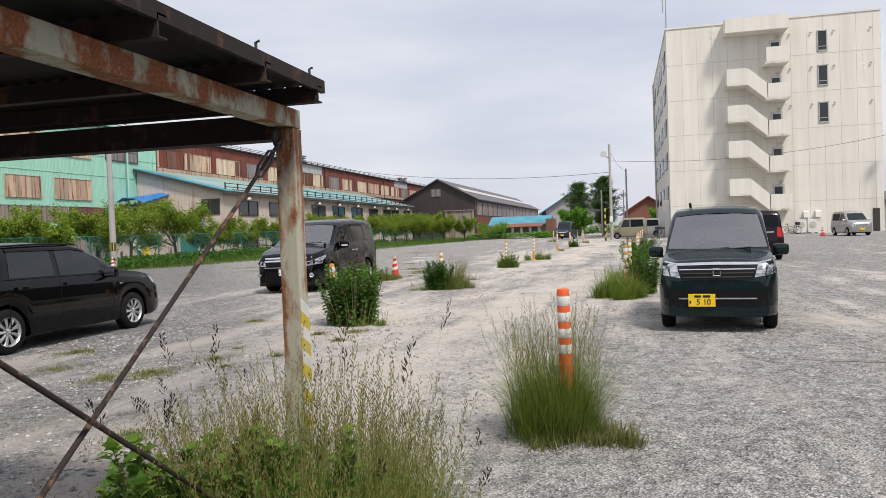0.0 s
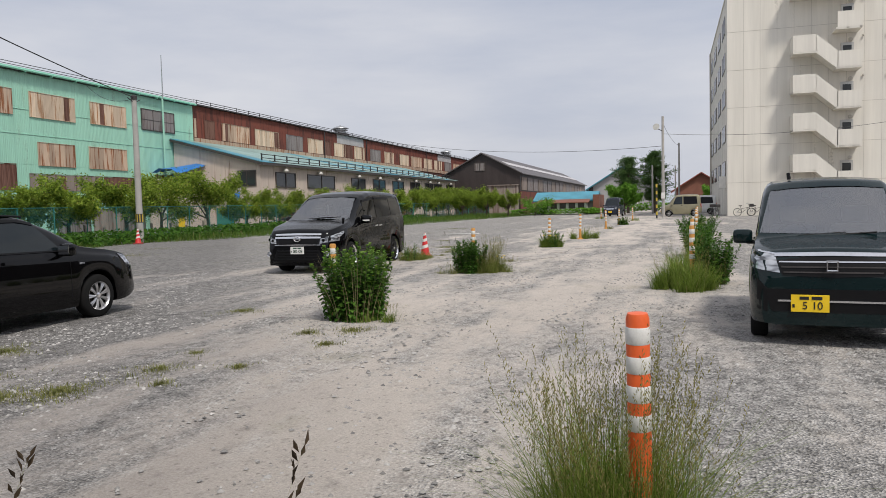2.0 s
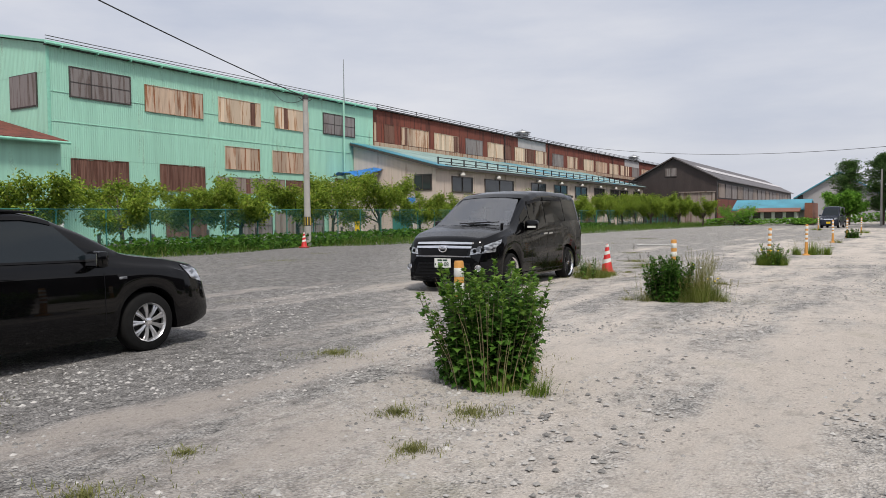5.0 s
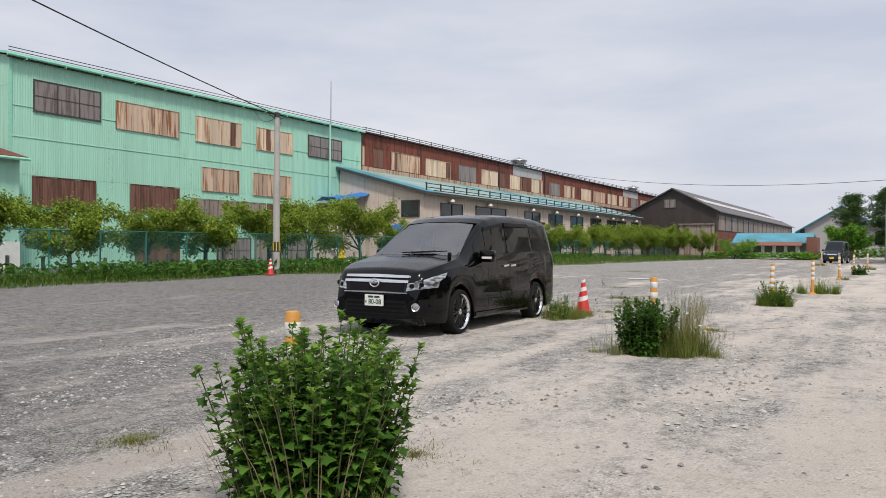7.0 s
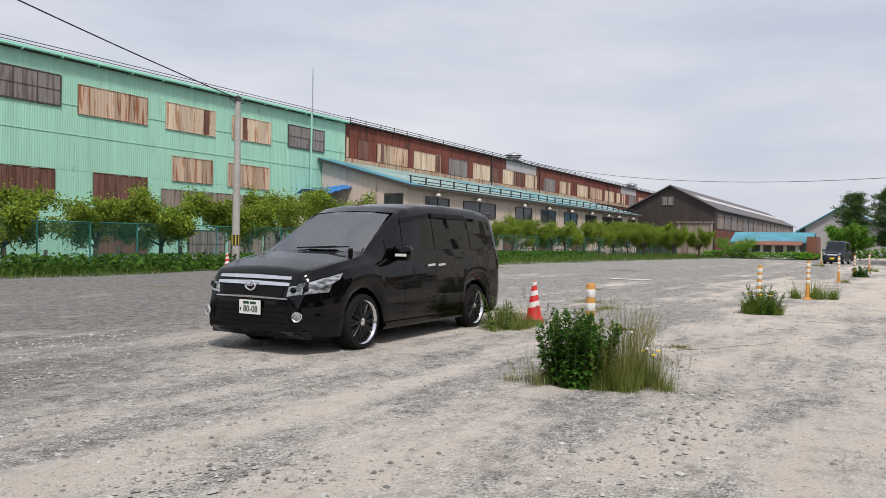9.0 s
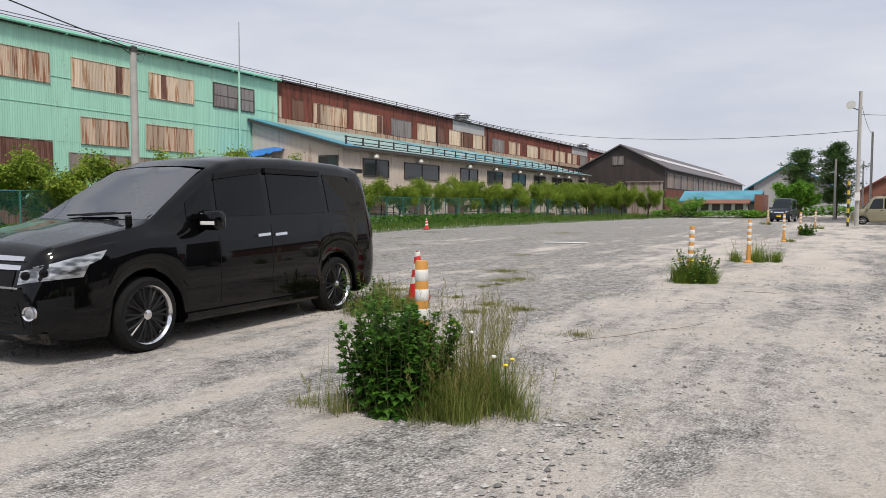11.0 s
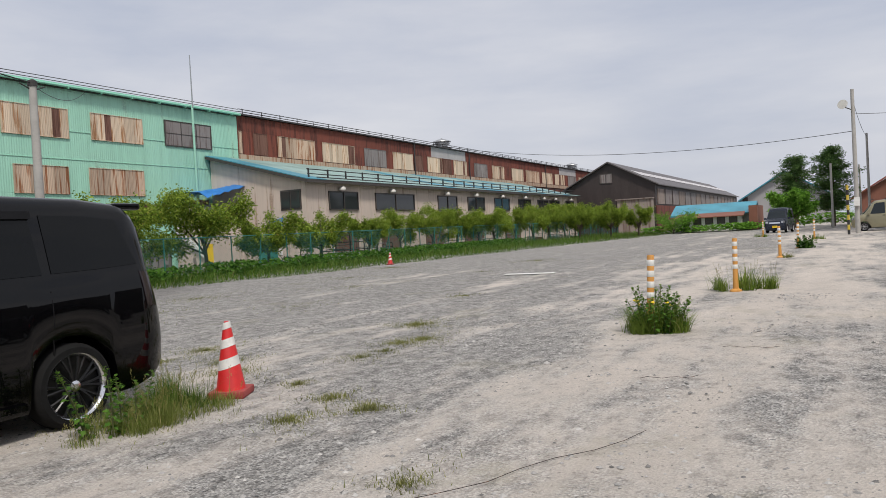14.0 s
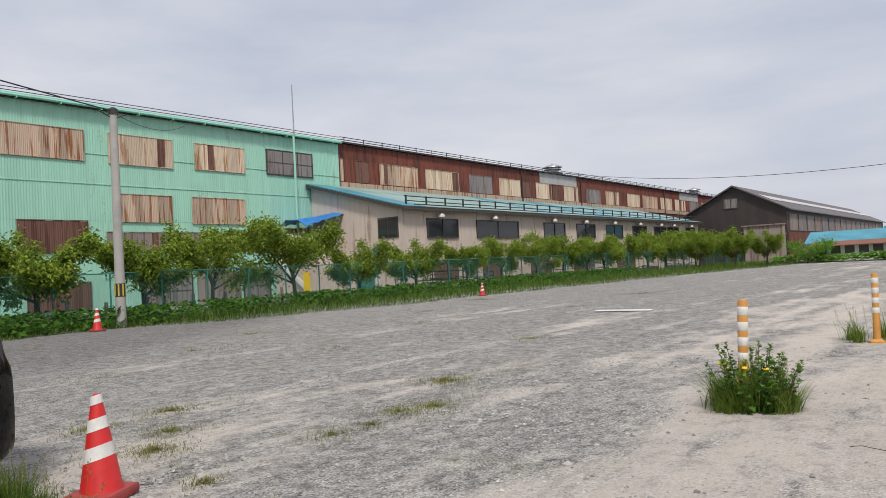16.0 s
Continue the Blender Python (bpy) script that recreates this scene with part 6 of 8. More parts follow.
    for z, h in ((0.882, 0.034), (0.81, 0.036), (0.655, 0.014)):
        part("grille_bar", sh.patch([(-0.56, z + h), (0, z + h + 0.012), (0.56, z + h)], [(-0.56, z), (0, z), (0.56, z)], "front", 0.022, 9, 3, 0.03), M["chrome"], c, "chrome grille bar")
    part("emblem", lathe([(0.062, 0), (0.075, 0.006), (0.062, 0.016), (0.052, 0.008)], 20, closed=True), M["chrome"], c, "round chrome emblem").matrix_basis = pose(0, -0.03, 0.80, 90, 0, 0) @ Matrix.Diagonal((1.2, 0.85, 1, 1))
    part("emblem_bar", box_bm(-0.05, 0.05, -0.045, -0.03, 0.79, 0.81), M["chrome"], c)
    for s in (-1, 1):
        part("headlight", sh.patch([(s * 0.55, 0.80), (s * 0.87, 0.86)], [(s * 0.53, 0.69), (s * 0.86, 0.74)], "front", 0.008, 7, 4, 0.05), M["lens"], c, "clear headlight")
        part("fog_surround", sh.patch([(s * 0.62, 0.56), (s * 0.84, 0.58)], [(s * 0.62, 0.36), (s * 0.84, 0.38)], "front", 0.006, 5, 4), M["trim_black"], c)
        at = pose(s * 0.70, sh.cast((s * 0.70, -3, 0.47), (0, 1, 0)) - 3.012, 0.47, 90, 0, s * 20)
        part("fog_light", lathe([(0.046, 0), (0.046, 0.012), (0.03, 0.02)], 18), M["lens"], c, "round fog light").matrix_basis = at
        part("fog_ring", lathe([(0.046, 0), (0.062, 0.004), (0.058, 0.022), (0.046, 0.014)], 20, closed=True), M["chrome"], c, "chrome fog light ring").matrix_basis = at
        for u, v in ((0.62, 0.765), (0.74, 0.785)):
            q = sh.cast((s * u, -3, v), (0, 1, 0))
            part("projector", lathe([(0.036, 0), (0.034, 0.016), (0.015, 0.024)], 16), M["glass_dark"], c, "dark projector lamp").matrix_basis = pose(s * u, q - 3.006, v, 90, 0, s * 28)
    part("lower_grille", sh.patch([(-0.52, 0.55), (0.52, 0.55)], [(-0.60, 0.34), (0.60, 0.34)], "front", 0.006, 9, 4), M["trim_black"], c)
    for z in (0.38, 0.44, 0.5):
        part("grille_slat", sh.patch([(-0.5, z + 0.012), (0.5, z + 0.012)], [(-0.52, z), (0.52, z)], "front", 0.016, 9, 2, 0.02), M["paint_black"], c)
    part("front_spoiler", sh.patch([(-0.76, 0.30), (0, 0.285), (0.76, 0.30)], [(-0.76, 0.20), (0, 0.19), (0.76, 0.20)], "front", 0.045, 11, 3, 0.06), M["paint_black"], c)
    plate(c, 0.0, -0.035, 0.545, 0.33, 0.165, "plate_white", "ink_green", "80-08", ((-0.055, 0.09), (0.055, 0.09)))
    for s in (-1, 1):
        part("wiper", tube([(s * 0.1 - 0.1, 1.0, 1.235), (s * 0.1 + 0.5, 1.06, 1.265)], 0.009, 5), M["trim_black"], c)
    part("side_camera", tube([(0.70, 0.95, 1.14), (0.72, 0.93, 1.24)], 0.03, 8), M["trim_black"], c)
    part("rear_spoiler", box_bm(-0.68, 0.68, 4.58, 4.86, 1.775, 1.835, 0.02), M["paint_black"], c)
    part("rear_window", sh.patch([(-0.6, 1.70), (0.6, 1.70)], [(-0.7, 1.25), (0.7, 1.25)], "back"), M["glass_dark"], c)
    # things seen through the windscreen
    part("hanging_ornament", tube([(0.02, 1.62, 1.56), (0.02, 1.62, 1.32)], [0.012, 0.028], 6), M["white_box"], c)
    return c


# -- small dark green kei wagon, seen from the front --
def kei_wagon():
    c = thing("kei_wagon", pose(1.365, 8.47, 0.0, 0, 0, -7), "dark green kei wagon with a yellow number plate, facing the lane", "car")
    L, W = 3.395, 1.475
    sh = Shell(L, W, [(0, 0.66), (0.02, 0.78), (0.05, 0.86), (0.12, 0.915), (0.35, 0.965), (0.62, 1.01), (0.72, 1.05), (0.95, 1.30), (1.18, 1.52), (1.32, 1.60), (1.6, 1.635), (2.2, 1.645), (2.9, 1.62), (3.15, 1.58), (3.28, 1.40), (3.36, 1.0), (3.395, 0.8)],
               [(0, 0.6), (0.1, 0.82), (0.6, 0.93), (1.2, 0.96), (3.2, 1.0), (3.395, 0.75)], [(0, 0.06), (0.6, 0.06), (0.8, 0.09), (1.3, 0.13), (3.1, 0.14), (3.395, 0.12)],
               [(0.58, 0.28), (3.0, 0.28)], (0.315, 0.315), 0.20, 0.32, 0.2, floor_end=(0.22, 0.3), opening=(0.76, 1.20, 0.50))
    finish(c, sh, M["paint_green"], (0.58, 3.0), 0.28, 0.165, 0.185, "steel", (0.80, 0.92, 1.03, 0.9), 0.725)
    part("windscreen", sh.patch([(-0.545, 1.515), (-0.25, 1.54), (0.25, 1.54), (0.545, 1.515)], [(-0.645, 1.075), (-0.3, 1.065), (0.3, 1.065), (0.645, 1.075)], "front", 0.006, 13, 7), M["glass_clear"], c, "wide windscreen")
    cabin(c, 0.70, 1.10, 1.02, 1.42, 0.60, 0.31)
    def side(s, nm):
        part("side_window", sh.patch([(1.25, 1.46), (1.75, 1.52)], [(1.05, 1.04), (1.75, 1.05)], nm), M["glass_dark"], c)
        part("side_window", sh.patch([(1.84, 1.52), (2.45, 1.51)], [(1.84, 1.05), (2.5, 1.06)], nm), M["glass_dark"], c)
        for y in (1.68, 2.4):
            part("door_handle", sh.patch([(y - 0.08, 0.96), (y + 0.08, 0.96)], [(y - 0.08, 0.93), (y + 0.08, 0.93)], nm, 0.03, 4, 3, 0.03), M["paint_green"], c)
    both(side)
    part("grille", sh.patch([(-0.49, 0.875), (0, 0.885), (0.49, 0.875)], [(-0.43, 0.69), (0, 0.675), (0.43, 0.69)], "front", 0.006, 9, 4), M["trim_black"], c, "black grille")
    part("grille_bar", sh.patch([(-0.50, 0.905), (0, 0.915), (0.50, 0.905)], [(-0.50, 0.873), (0, 0.880), (0.50, 0.873)], "front", 0.016, 9, 3), M["chrome"], c, "chrome strip above the grille")
    for z, w in ((0.715, 0.42), (0.765, 0.44), (0.815, 0.46)):
        part("grille_slat", sh.patch([(-w, z + 0.013), (w, z + 0.013)], [(-w, z), (w, z)], "front", 0.012, 9, 2, 0.02), M["chrome" if z == 0.815 else "steel_dark"], c, "thin grille slat")
    part("emblem", lathe([(0.066, 0), (0.074, 0.006), (0.066, 0.014), (0.054, 0.006)], 4, closed=True), M["chrome"], c, "square chrome emblem").matrix_basis = pose(0, -0.024, 0.785, 90, 45, 0)
    for s in (-1, 1):
        part("headlight", sh.patch([(s * 0.495, 0.885), (s * 0.71, 0.945)], [(s * 0.45, 0.715), (s * 0.705, 0.755)], "front", 0.008, 6, 4, 0.06), M["lens"], c, "clear headlight")
        part("headlight_chrome", sh.patch([(s * 0.47, 0.90), (s * 0.69, 0.94)], [(s * 0.47, 0.885), (s * 0.69, 0.925)], "front", 0.012, 6, 2), M["chrome"], c)
        part("wiper", tube([(s * 0.14 - 0.14, 0.66, 1.045), (s * 0.14 + 0.3, 0.70, 1.075)], 0.008, 5), M["trim_black"], c)
        part("corner_trim", sh.patch([(s * 0.56, 0.56), (s * 0.66, 0.66)], [(s * 0.56, 0.34), (s * 0.66, 0.36)], "front", 0.004, 4, 3), M["trim_black"], c)
    part("lower_grille", sh.patch([(-0.60, 0.56), (0.60, 0.56)], [(-0.52, 0.34), (0.52, 0.34)], "front", 0.004, 9, 4), M["trim_black"], c)
    part("bumper_strip", sh.patch([(-0.47, 0.455), (0.47, 0.455)], [(-0.47, 0.437), (0.47, 0.437)], "front", 0.014, 9, 2, 0.02), M["chrome"], c, "thin bright bumper strip")
    plate(c, -0.19, -0.022, 0.425, 0.33, 0.165, "plate_yellow", "ink_black", "5 10", ((-0.05, 0.08), (0.06, 0.09)))
    part("roof_antenna", tube([(-0.35, 1.5, 1.65), (-0.36, 1.52, 1.72)], 0.02, 6), M["trim_black"], c)
    part("inspection_sticker", box_bm(-0.03, 0.03, 1.12, 1.13, 1.44, 1.48), M["white_box"], c)
    return c


# -- black station wagon, seen from its side --
def wagon():
    c = thing("station_wagon", pose(-8.62, 10.07, 0.0, 0, 0, 180), "black station wagon with silver alloy wheels on gravel", "car")
    L, W = 4.41, 1.695
    sh = Shell(L, W, [(0, 0.60), (0.02, 0.70), (0.08, 0.80), (0.25, 0.885), (0.6, 0.955), (1.0, 1.01), (1.12, 1.04), (1.5, 1.25), (1.85, 1.40), (2.1, 1.455), (2.6, 1.475), (3.4, 1.455), (3.9, 1.42), (4.15, 1.30), (4.33, 1.0), (4.41, 0.8)],
               [(0, 0.5), (0.1, 0.72), (0.6, 0.86), (1.2, 0.92), (3.0, 0.955), (4.2, 0.99), (4.41, 0.7)], [(0, 0.10), (1.0, 0.10), (1.5, 0.15), (2.2, 0.20), (4.0, 0.20), (4.41, 0.15)],
               [(0.86, 0.305), (3.46, 0.305)], (0.345, 0.345), 0.19, 0.5, 0.3)
    finish(c, sh, M["paint_black"], (0.86, 3.46), 0.305, 0.19, 0.2, "alloy", (0.90, 1.48, 0.99, 0.95), 0.835)
    part("windscreen", sh.patch([(-0.52, 1.38), (0.52, 1.38)], [(-0.66, 1.04), (0.66, 1.04)], "front", 0.006, 11, 6), M["glass_mid"], c)
    def side(s, nm):
        part("side_window", sh.patch([(1.78, 1.31), (2.0, 1.375), (2.42, 1.395)], [(1.45, 0.985), (2.0, 0.985), (2.45, 0.99)], nm, n=11), M["glass_mid"], c)
        part("side_window", sh.patch([(2.53, 1.395), (3.0, 1.39), (3.28, 1.375)], [(2.55, 0.995), (3.0, 1.0), (3.38, 1.01)], nm), M["glass_mid"], c)
        part("side_window", sh.patch([(3.40, 1.365), (3.85, 1.32)], [(3.48, 1.015), (4.0, 1.03)], nm), M["glass_dark"], c)
        part("window_trim", sh.patch([(1.4, 0.985), (4.0, 1.025)], [(1.4, 0.965), (4.0, 1.005)], nm, 0.012, 13, 2, 0.02), M["trim_black"], c)
        part("rain_visor", sh.patch([(1.80, 1.36), (2.0, 1.405), (3.3, 1.41)], [(1.80, 1.32), (2.0, 1.37), (3.3, 1.375)], nm, 0.02, 13, 2, 0.03), M["trim_black"], c)
        for y in (2.30, 3.22):
            part("door_handle", sh.patch([(y - 0.1, 0.885), (y + 0.1, 0.89)], [(y - 0.1, 0.85), (y + 0.1, 0.855)], nm, 0.035, 5, 3, 0.04), M["paint_black"], c)
        part("side_marker", sh.patch([(1.12, 0.80), (1.2, 0.80)], [(1.12, 0.775), (1.2, 0.775)], nm, 0.008, 3, 2), M["lens"], c, "small clear side marker")
        part("headlight", sh.patch([(0.10, 0.80), (0.42, 0.88)], [(0.08, 0.66), (0.30, 0.72)], nm, 0.008, 5, 4), M["lens"], c)
        for y in (1.36, 2.49, 3.42):
            part("door_seam", sh.patch([(y - 0.004, 0.95), (y + 0.004, 0.95)], [(y - 0.004, 0.34), (y + 0.004, 0.34)], nm, 0.002, 2, 6, 0.01), M["trim_black"], c)
        part("roof_rail", tube([(s * 0.60, 1.9, 1.44), (s * 0.63, 2.6, 1.47), (s * 0.62, 3.8, 1.44)], 0.014, 6), M["trim_black"], c)
        part("tail_light", sh.patch([(4.12, 1.0), (4.36, 0.98)], [(4.15, 0.72), (4.36, 0.70)], nm, 0.008, 4, 4), M["lens_red"], c)
    both(side)
    part("grille", sh.patch([(-0.4, 0.72), (0.4, 0.72)], [(-0.4, 0.62), (0.4, 0.62)], "front"), M["trim_black"], c)
    for s in (-1, 1):
        part("headlight", sh.patch([(s * 0.46, 0.76), (s * 0.76, 0.80)], [(s * 0.46, 0.64), (s * 0.74, 0.66)], "front"), M["lens"], c)
    part("rear_window", sh.patch([(-0.5, 1.30), (0.5, 1.30)], [(-0.6, 1.0), (0.6, 1.0)], "back"), M["glass_dark"], c)
    part("steering_wheel", lathe([(0.17, -0.012), (0.185, 0), (0.17, 0.012), (0.165, 0)], 18, closed=True), M["trim_black"], c).matrix_basis = pose(0.36, 1.75, 0.99, 65, 0, 0)
    return c


# -- boxy vans at the far side --
def box_van(m, L, W, H, paint, label, name="kei_van", plate_mat="plate_yellow", hood=0.55, style="steel", rear=False):
    c = thing(name, m, label, "car")
    sh = Shell(L, W, [(0, 0.62), (0.02, 0.78), (0.06, 0.88), (hood * 0.5, 0.96), (hood, 1.02), (hood + 0.1, 1.07), (hood + 0.55, H * 0.87), (hood + 0.75, H - 0.06), (hood + 1.1, H - 0.02), (L * 0.6, H), (L - 0.25, H - 0.03), (L - 0.1, H - 0.16), (L - 0.03, 1.0), (L, 0.8)],
               [(0, 0.56), (0.1, 0.8), (hood, 0.95), (L - 0.2, 1.0), (L, 0.75)], [(0, 0.06), (hood, 0.07), (hood + 0.7, 0.12), (L, 0.12)],
               [(0.65, 0.28), (L - 0.62, 0.28)], (0.33, 0.33), 0.2, 0.3, 0.16, step=0.07)
    finish(c, sh, paint, (0.65, L - 0.62), 0.285, 0.165, 0.19, style, (W / 2 + 0.07, hood + 0.35, 1.08, 0.85), W / 2 - 0.01)
    zt, wx = H - 0.17, W / 2
    part("windscreen", sh.patch([(-wx * 0.72, zt), (wx * 0.72, zt)], [(-wx * 0.84, 1.08), (wx * 0.84, 1.08)], "front", 0.006, 9, 5), M["glass_mid"], c)
    for s, nm in ((1, "right"), (-1, "left")):
        part("side_window", sh.patch([(hood + 0.72, zt), (hood + 1.25, zt + 0.02)], [(hood + 0.45, 1.06), (hood + 1.25, 1.06)], nm, n=6), M["glass_mid"], c)
        part("side_window", sh.patch([(hood + 1.33, zt + 0.02), (L - 0.42, zt)], [(hood + 1.33, 1.06), (L - 0.35, 1.08)], nm, n=7), M["glass_dark"], c)
        part("tail_light", sh.patch([(s * wx * 0.72, 1.12), (s * wx * 0.93, 1.12)], [(s * wx * 0.72, 0.80), (s * wx * 0.93, 0.80)], "back", 0.01, 4, 4), M["lens_red"], c, "red tail light")
        part("headlight", sh.patch([(s * wx * 0.60, 0.86), (s * wx * 0.9, 0.88)], [(s * wx * 0.60, 0.72), (s * wx * 0.9, 0.74)], "front", 0.01, 5, 3), M["lens"], c)
        part("door_handle", sh.patch([(hood + 1.1, 0.97), (hood + 1.25, 0.97)], [(hood + 1.1, 0.94), (hood + 1.25, 0.94)], nm, 0.03, 3, 2), M["trim_black"], c)
    part("grille", sh.patch([(-wx * 0.5, 0.80), (wx * 0.5, 0.80)], [(-wx * 0.5, 0.70), (wx * 0.5, 0.70)], "front"), M["chrome"], c)
    part("rear_window", sh.patch([(-wx * 0.72, zt), (wx * 0.72, zt)], [(-wx * 0.8, 1.15), (wx * 0.8, 1.15)], "back"), M["glass_dark"], c)
    plate(c, 0, -0.03, 0.47, 0.33, 0.165, plate_mat, "ink_black", "", ((0, 0.24),))
    if rear:
        part("chrome_strip", sh.patch([(-wx * 0.6, 0.98), (wx * 0.6, 0.98)], [(-wx * 0.6, 0.95), (wx * 0.6, 0.95)], "back", 0.012), M["chrome"], c)
        part("bumper_line", sh.patch([(-wx * 0.9, 0.52), (wx * 0.9, 0.52)], [(-wx * 0.9, 0.49), (wx * 0.9, 0.49)], "back", 0.012), M["trim_black"], c)
    return c


minivan()
kei_wagon()
wagon()
box_van(pose(4.68, 29.9, gz(4.7, 28), 0, 0, 180), 4.4, 1.70, 1.72, M["paint_wine"], "dark plum compact minivan seen from behind", "compact_minivan", "plate_white", 0.9, "alloy", True)
box_van(pose(16.0, 54.0, gz(14, 54), 0, 0, 8), 3.395, 1.475, 1.72, M["paint_silver"], "silver kei van parked before the apartment block")
tv = box_van(pose(-1.0, 69.6, gz(0, 69), 0, 0, -88), 3.395, 1.475, 1.9, M["paint_tan"], "olive beige kei van with roof bars, seen from its side")
for y in (1.2, 1.9, 2.7):
    part("roof_bar", tube([(-0.62, y, 1.96), (0.62, y, 1.96)], 0.02, 6), M["trim_black"], tv)
box_van(pose(-5.85, 75.0, gz(-6, 76), 0, 0, -8), 3.395, 1.475, 1.85, M["paint_navy"], "dark blue kei van facing the lot")
box_van(pose(0.8, 79.0, gz(4, 79), 0, 0, -92), 3.395, 1.475, 1.85, M["paint_white"], "white kei van partly hidden behind another van")
box_van(pose(34.5, 80, gz(34, 80), 0, 0, -80), 3.8, 1.6, 1.8, M["paint_white"], "white van at the far edge of the lot")


# ---- plants ----
class Leaves:
    """Collects blades and leaves of one plant, or of one kind of ground cover."""

    def __init__(self):
        self.v, self.f = [], []

    def blade(self, p, d, length, width, bend, seg=3, lean=0.25):
        """A grass blade from p, leaning towards d and drooping by bend."""
        s = Vector((-d[1], d[0], 0))
        s = s.normalized() if s.length > 1e-6 else Vector((1, 0, 0))
        k = len(self.v)
        for i in range(seg + 1):
            t = i / seg
            q = Vector(p) + Vector((d[0], d[1], 0)) * (length * (lean * t + bend * t * t)) + Vector((0, 0, length * (t - 0.42 * bend * t * t)))
            w = width * (1 - 0.85 * t ** 1.5) * 0.5
            self.v += [q - s * w, q + s * w]
        for i in range(seg):
            a = k + 2 * i
            self.f.append((a, a + 1, a + 3, a + 2))

    def leaf(self, p, d, up, length, width, fold=0.25):
        """A pointed, slightly folded leaf."""
        d = Vector(d).normalized()
        s = d.cross(Vector(up))
        s = s.normalized() if s.length > 1e-5 else d.orthogonal().normalized()
        n = s.cross(d)
        p = Vector(p)
        k = len(self.v)
        self.v += [p, p + d * length * 0.45 + s * width * 0.5 + n * width * fold, p + d * length - n * length * 0.12, p + d * length * 0.45 - s * width * 0.5 + n * width * fold]
        self.f += [(k, k + 1, k + 2), (k, k + 2, k + 3)]

    def lobed(self, p, d, up, size):
        """A divided leaf with five pointed lobes, as mugwort has."""
        d = Vector(d).normalized()
        s = d.cross(Vector(up))
        s = s.normalized() if s.length > 1e-5 else d.orthogonal().normalized()
        n = s.cross(d)
        p = Vector(p)
        k = len(self.v)
        pts = [(0, 0), (0.12, 0.20), (0.40, 0.26), (0.24, 0.42), (0.46, 0.60), (0.22, 0.70), (0, 1.0), (-0.22, 0.70), (-0.46, 0.60), (-0.24, 0.42), (-0.40, 0.26), (-0.12, 0.20)]
        self.v += [p + s * (a * size) + d * (b * size) + n * (abs(a) * 0.35 - b * b * 0.30) * size for a, b in pts]
        self.f += [(k, k + 1, k + 11), (k + 1, k + 2, k + 3), (k + 11, k + 9, k + 10), (k + 1, k + 3, k + 9, k + 11), (k + 3, k + 4, k + 5), (k + 9, k + 7, k + 8), (k + 3, k + 5, k + 7, k + 9), (k + 5, k + 6, k + 7)]

    def mesh(self, name):
        return mesh_np(name, self.v, self.f)


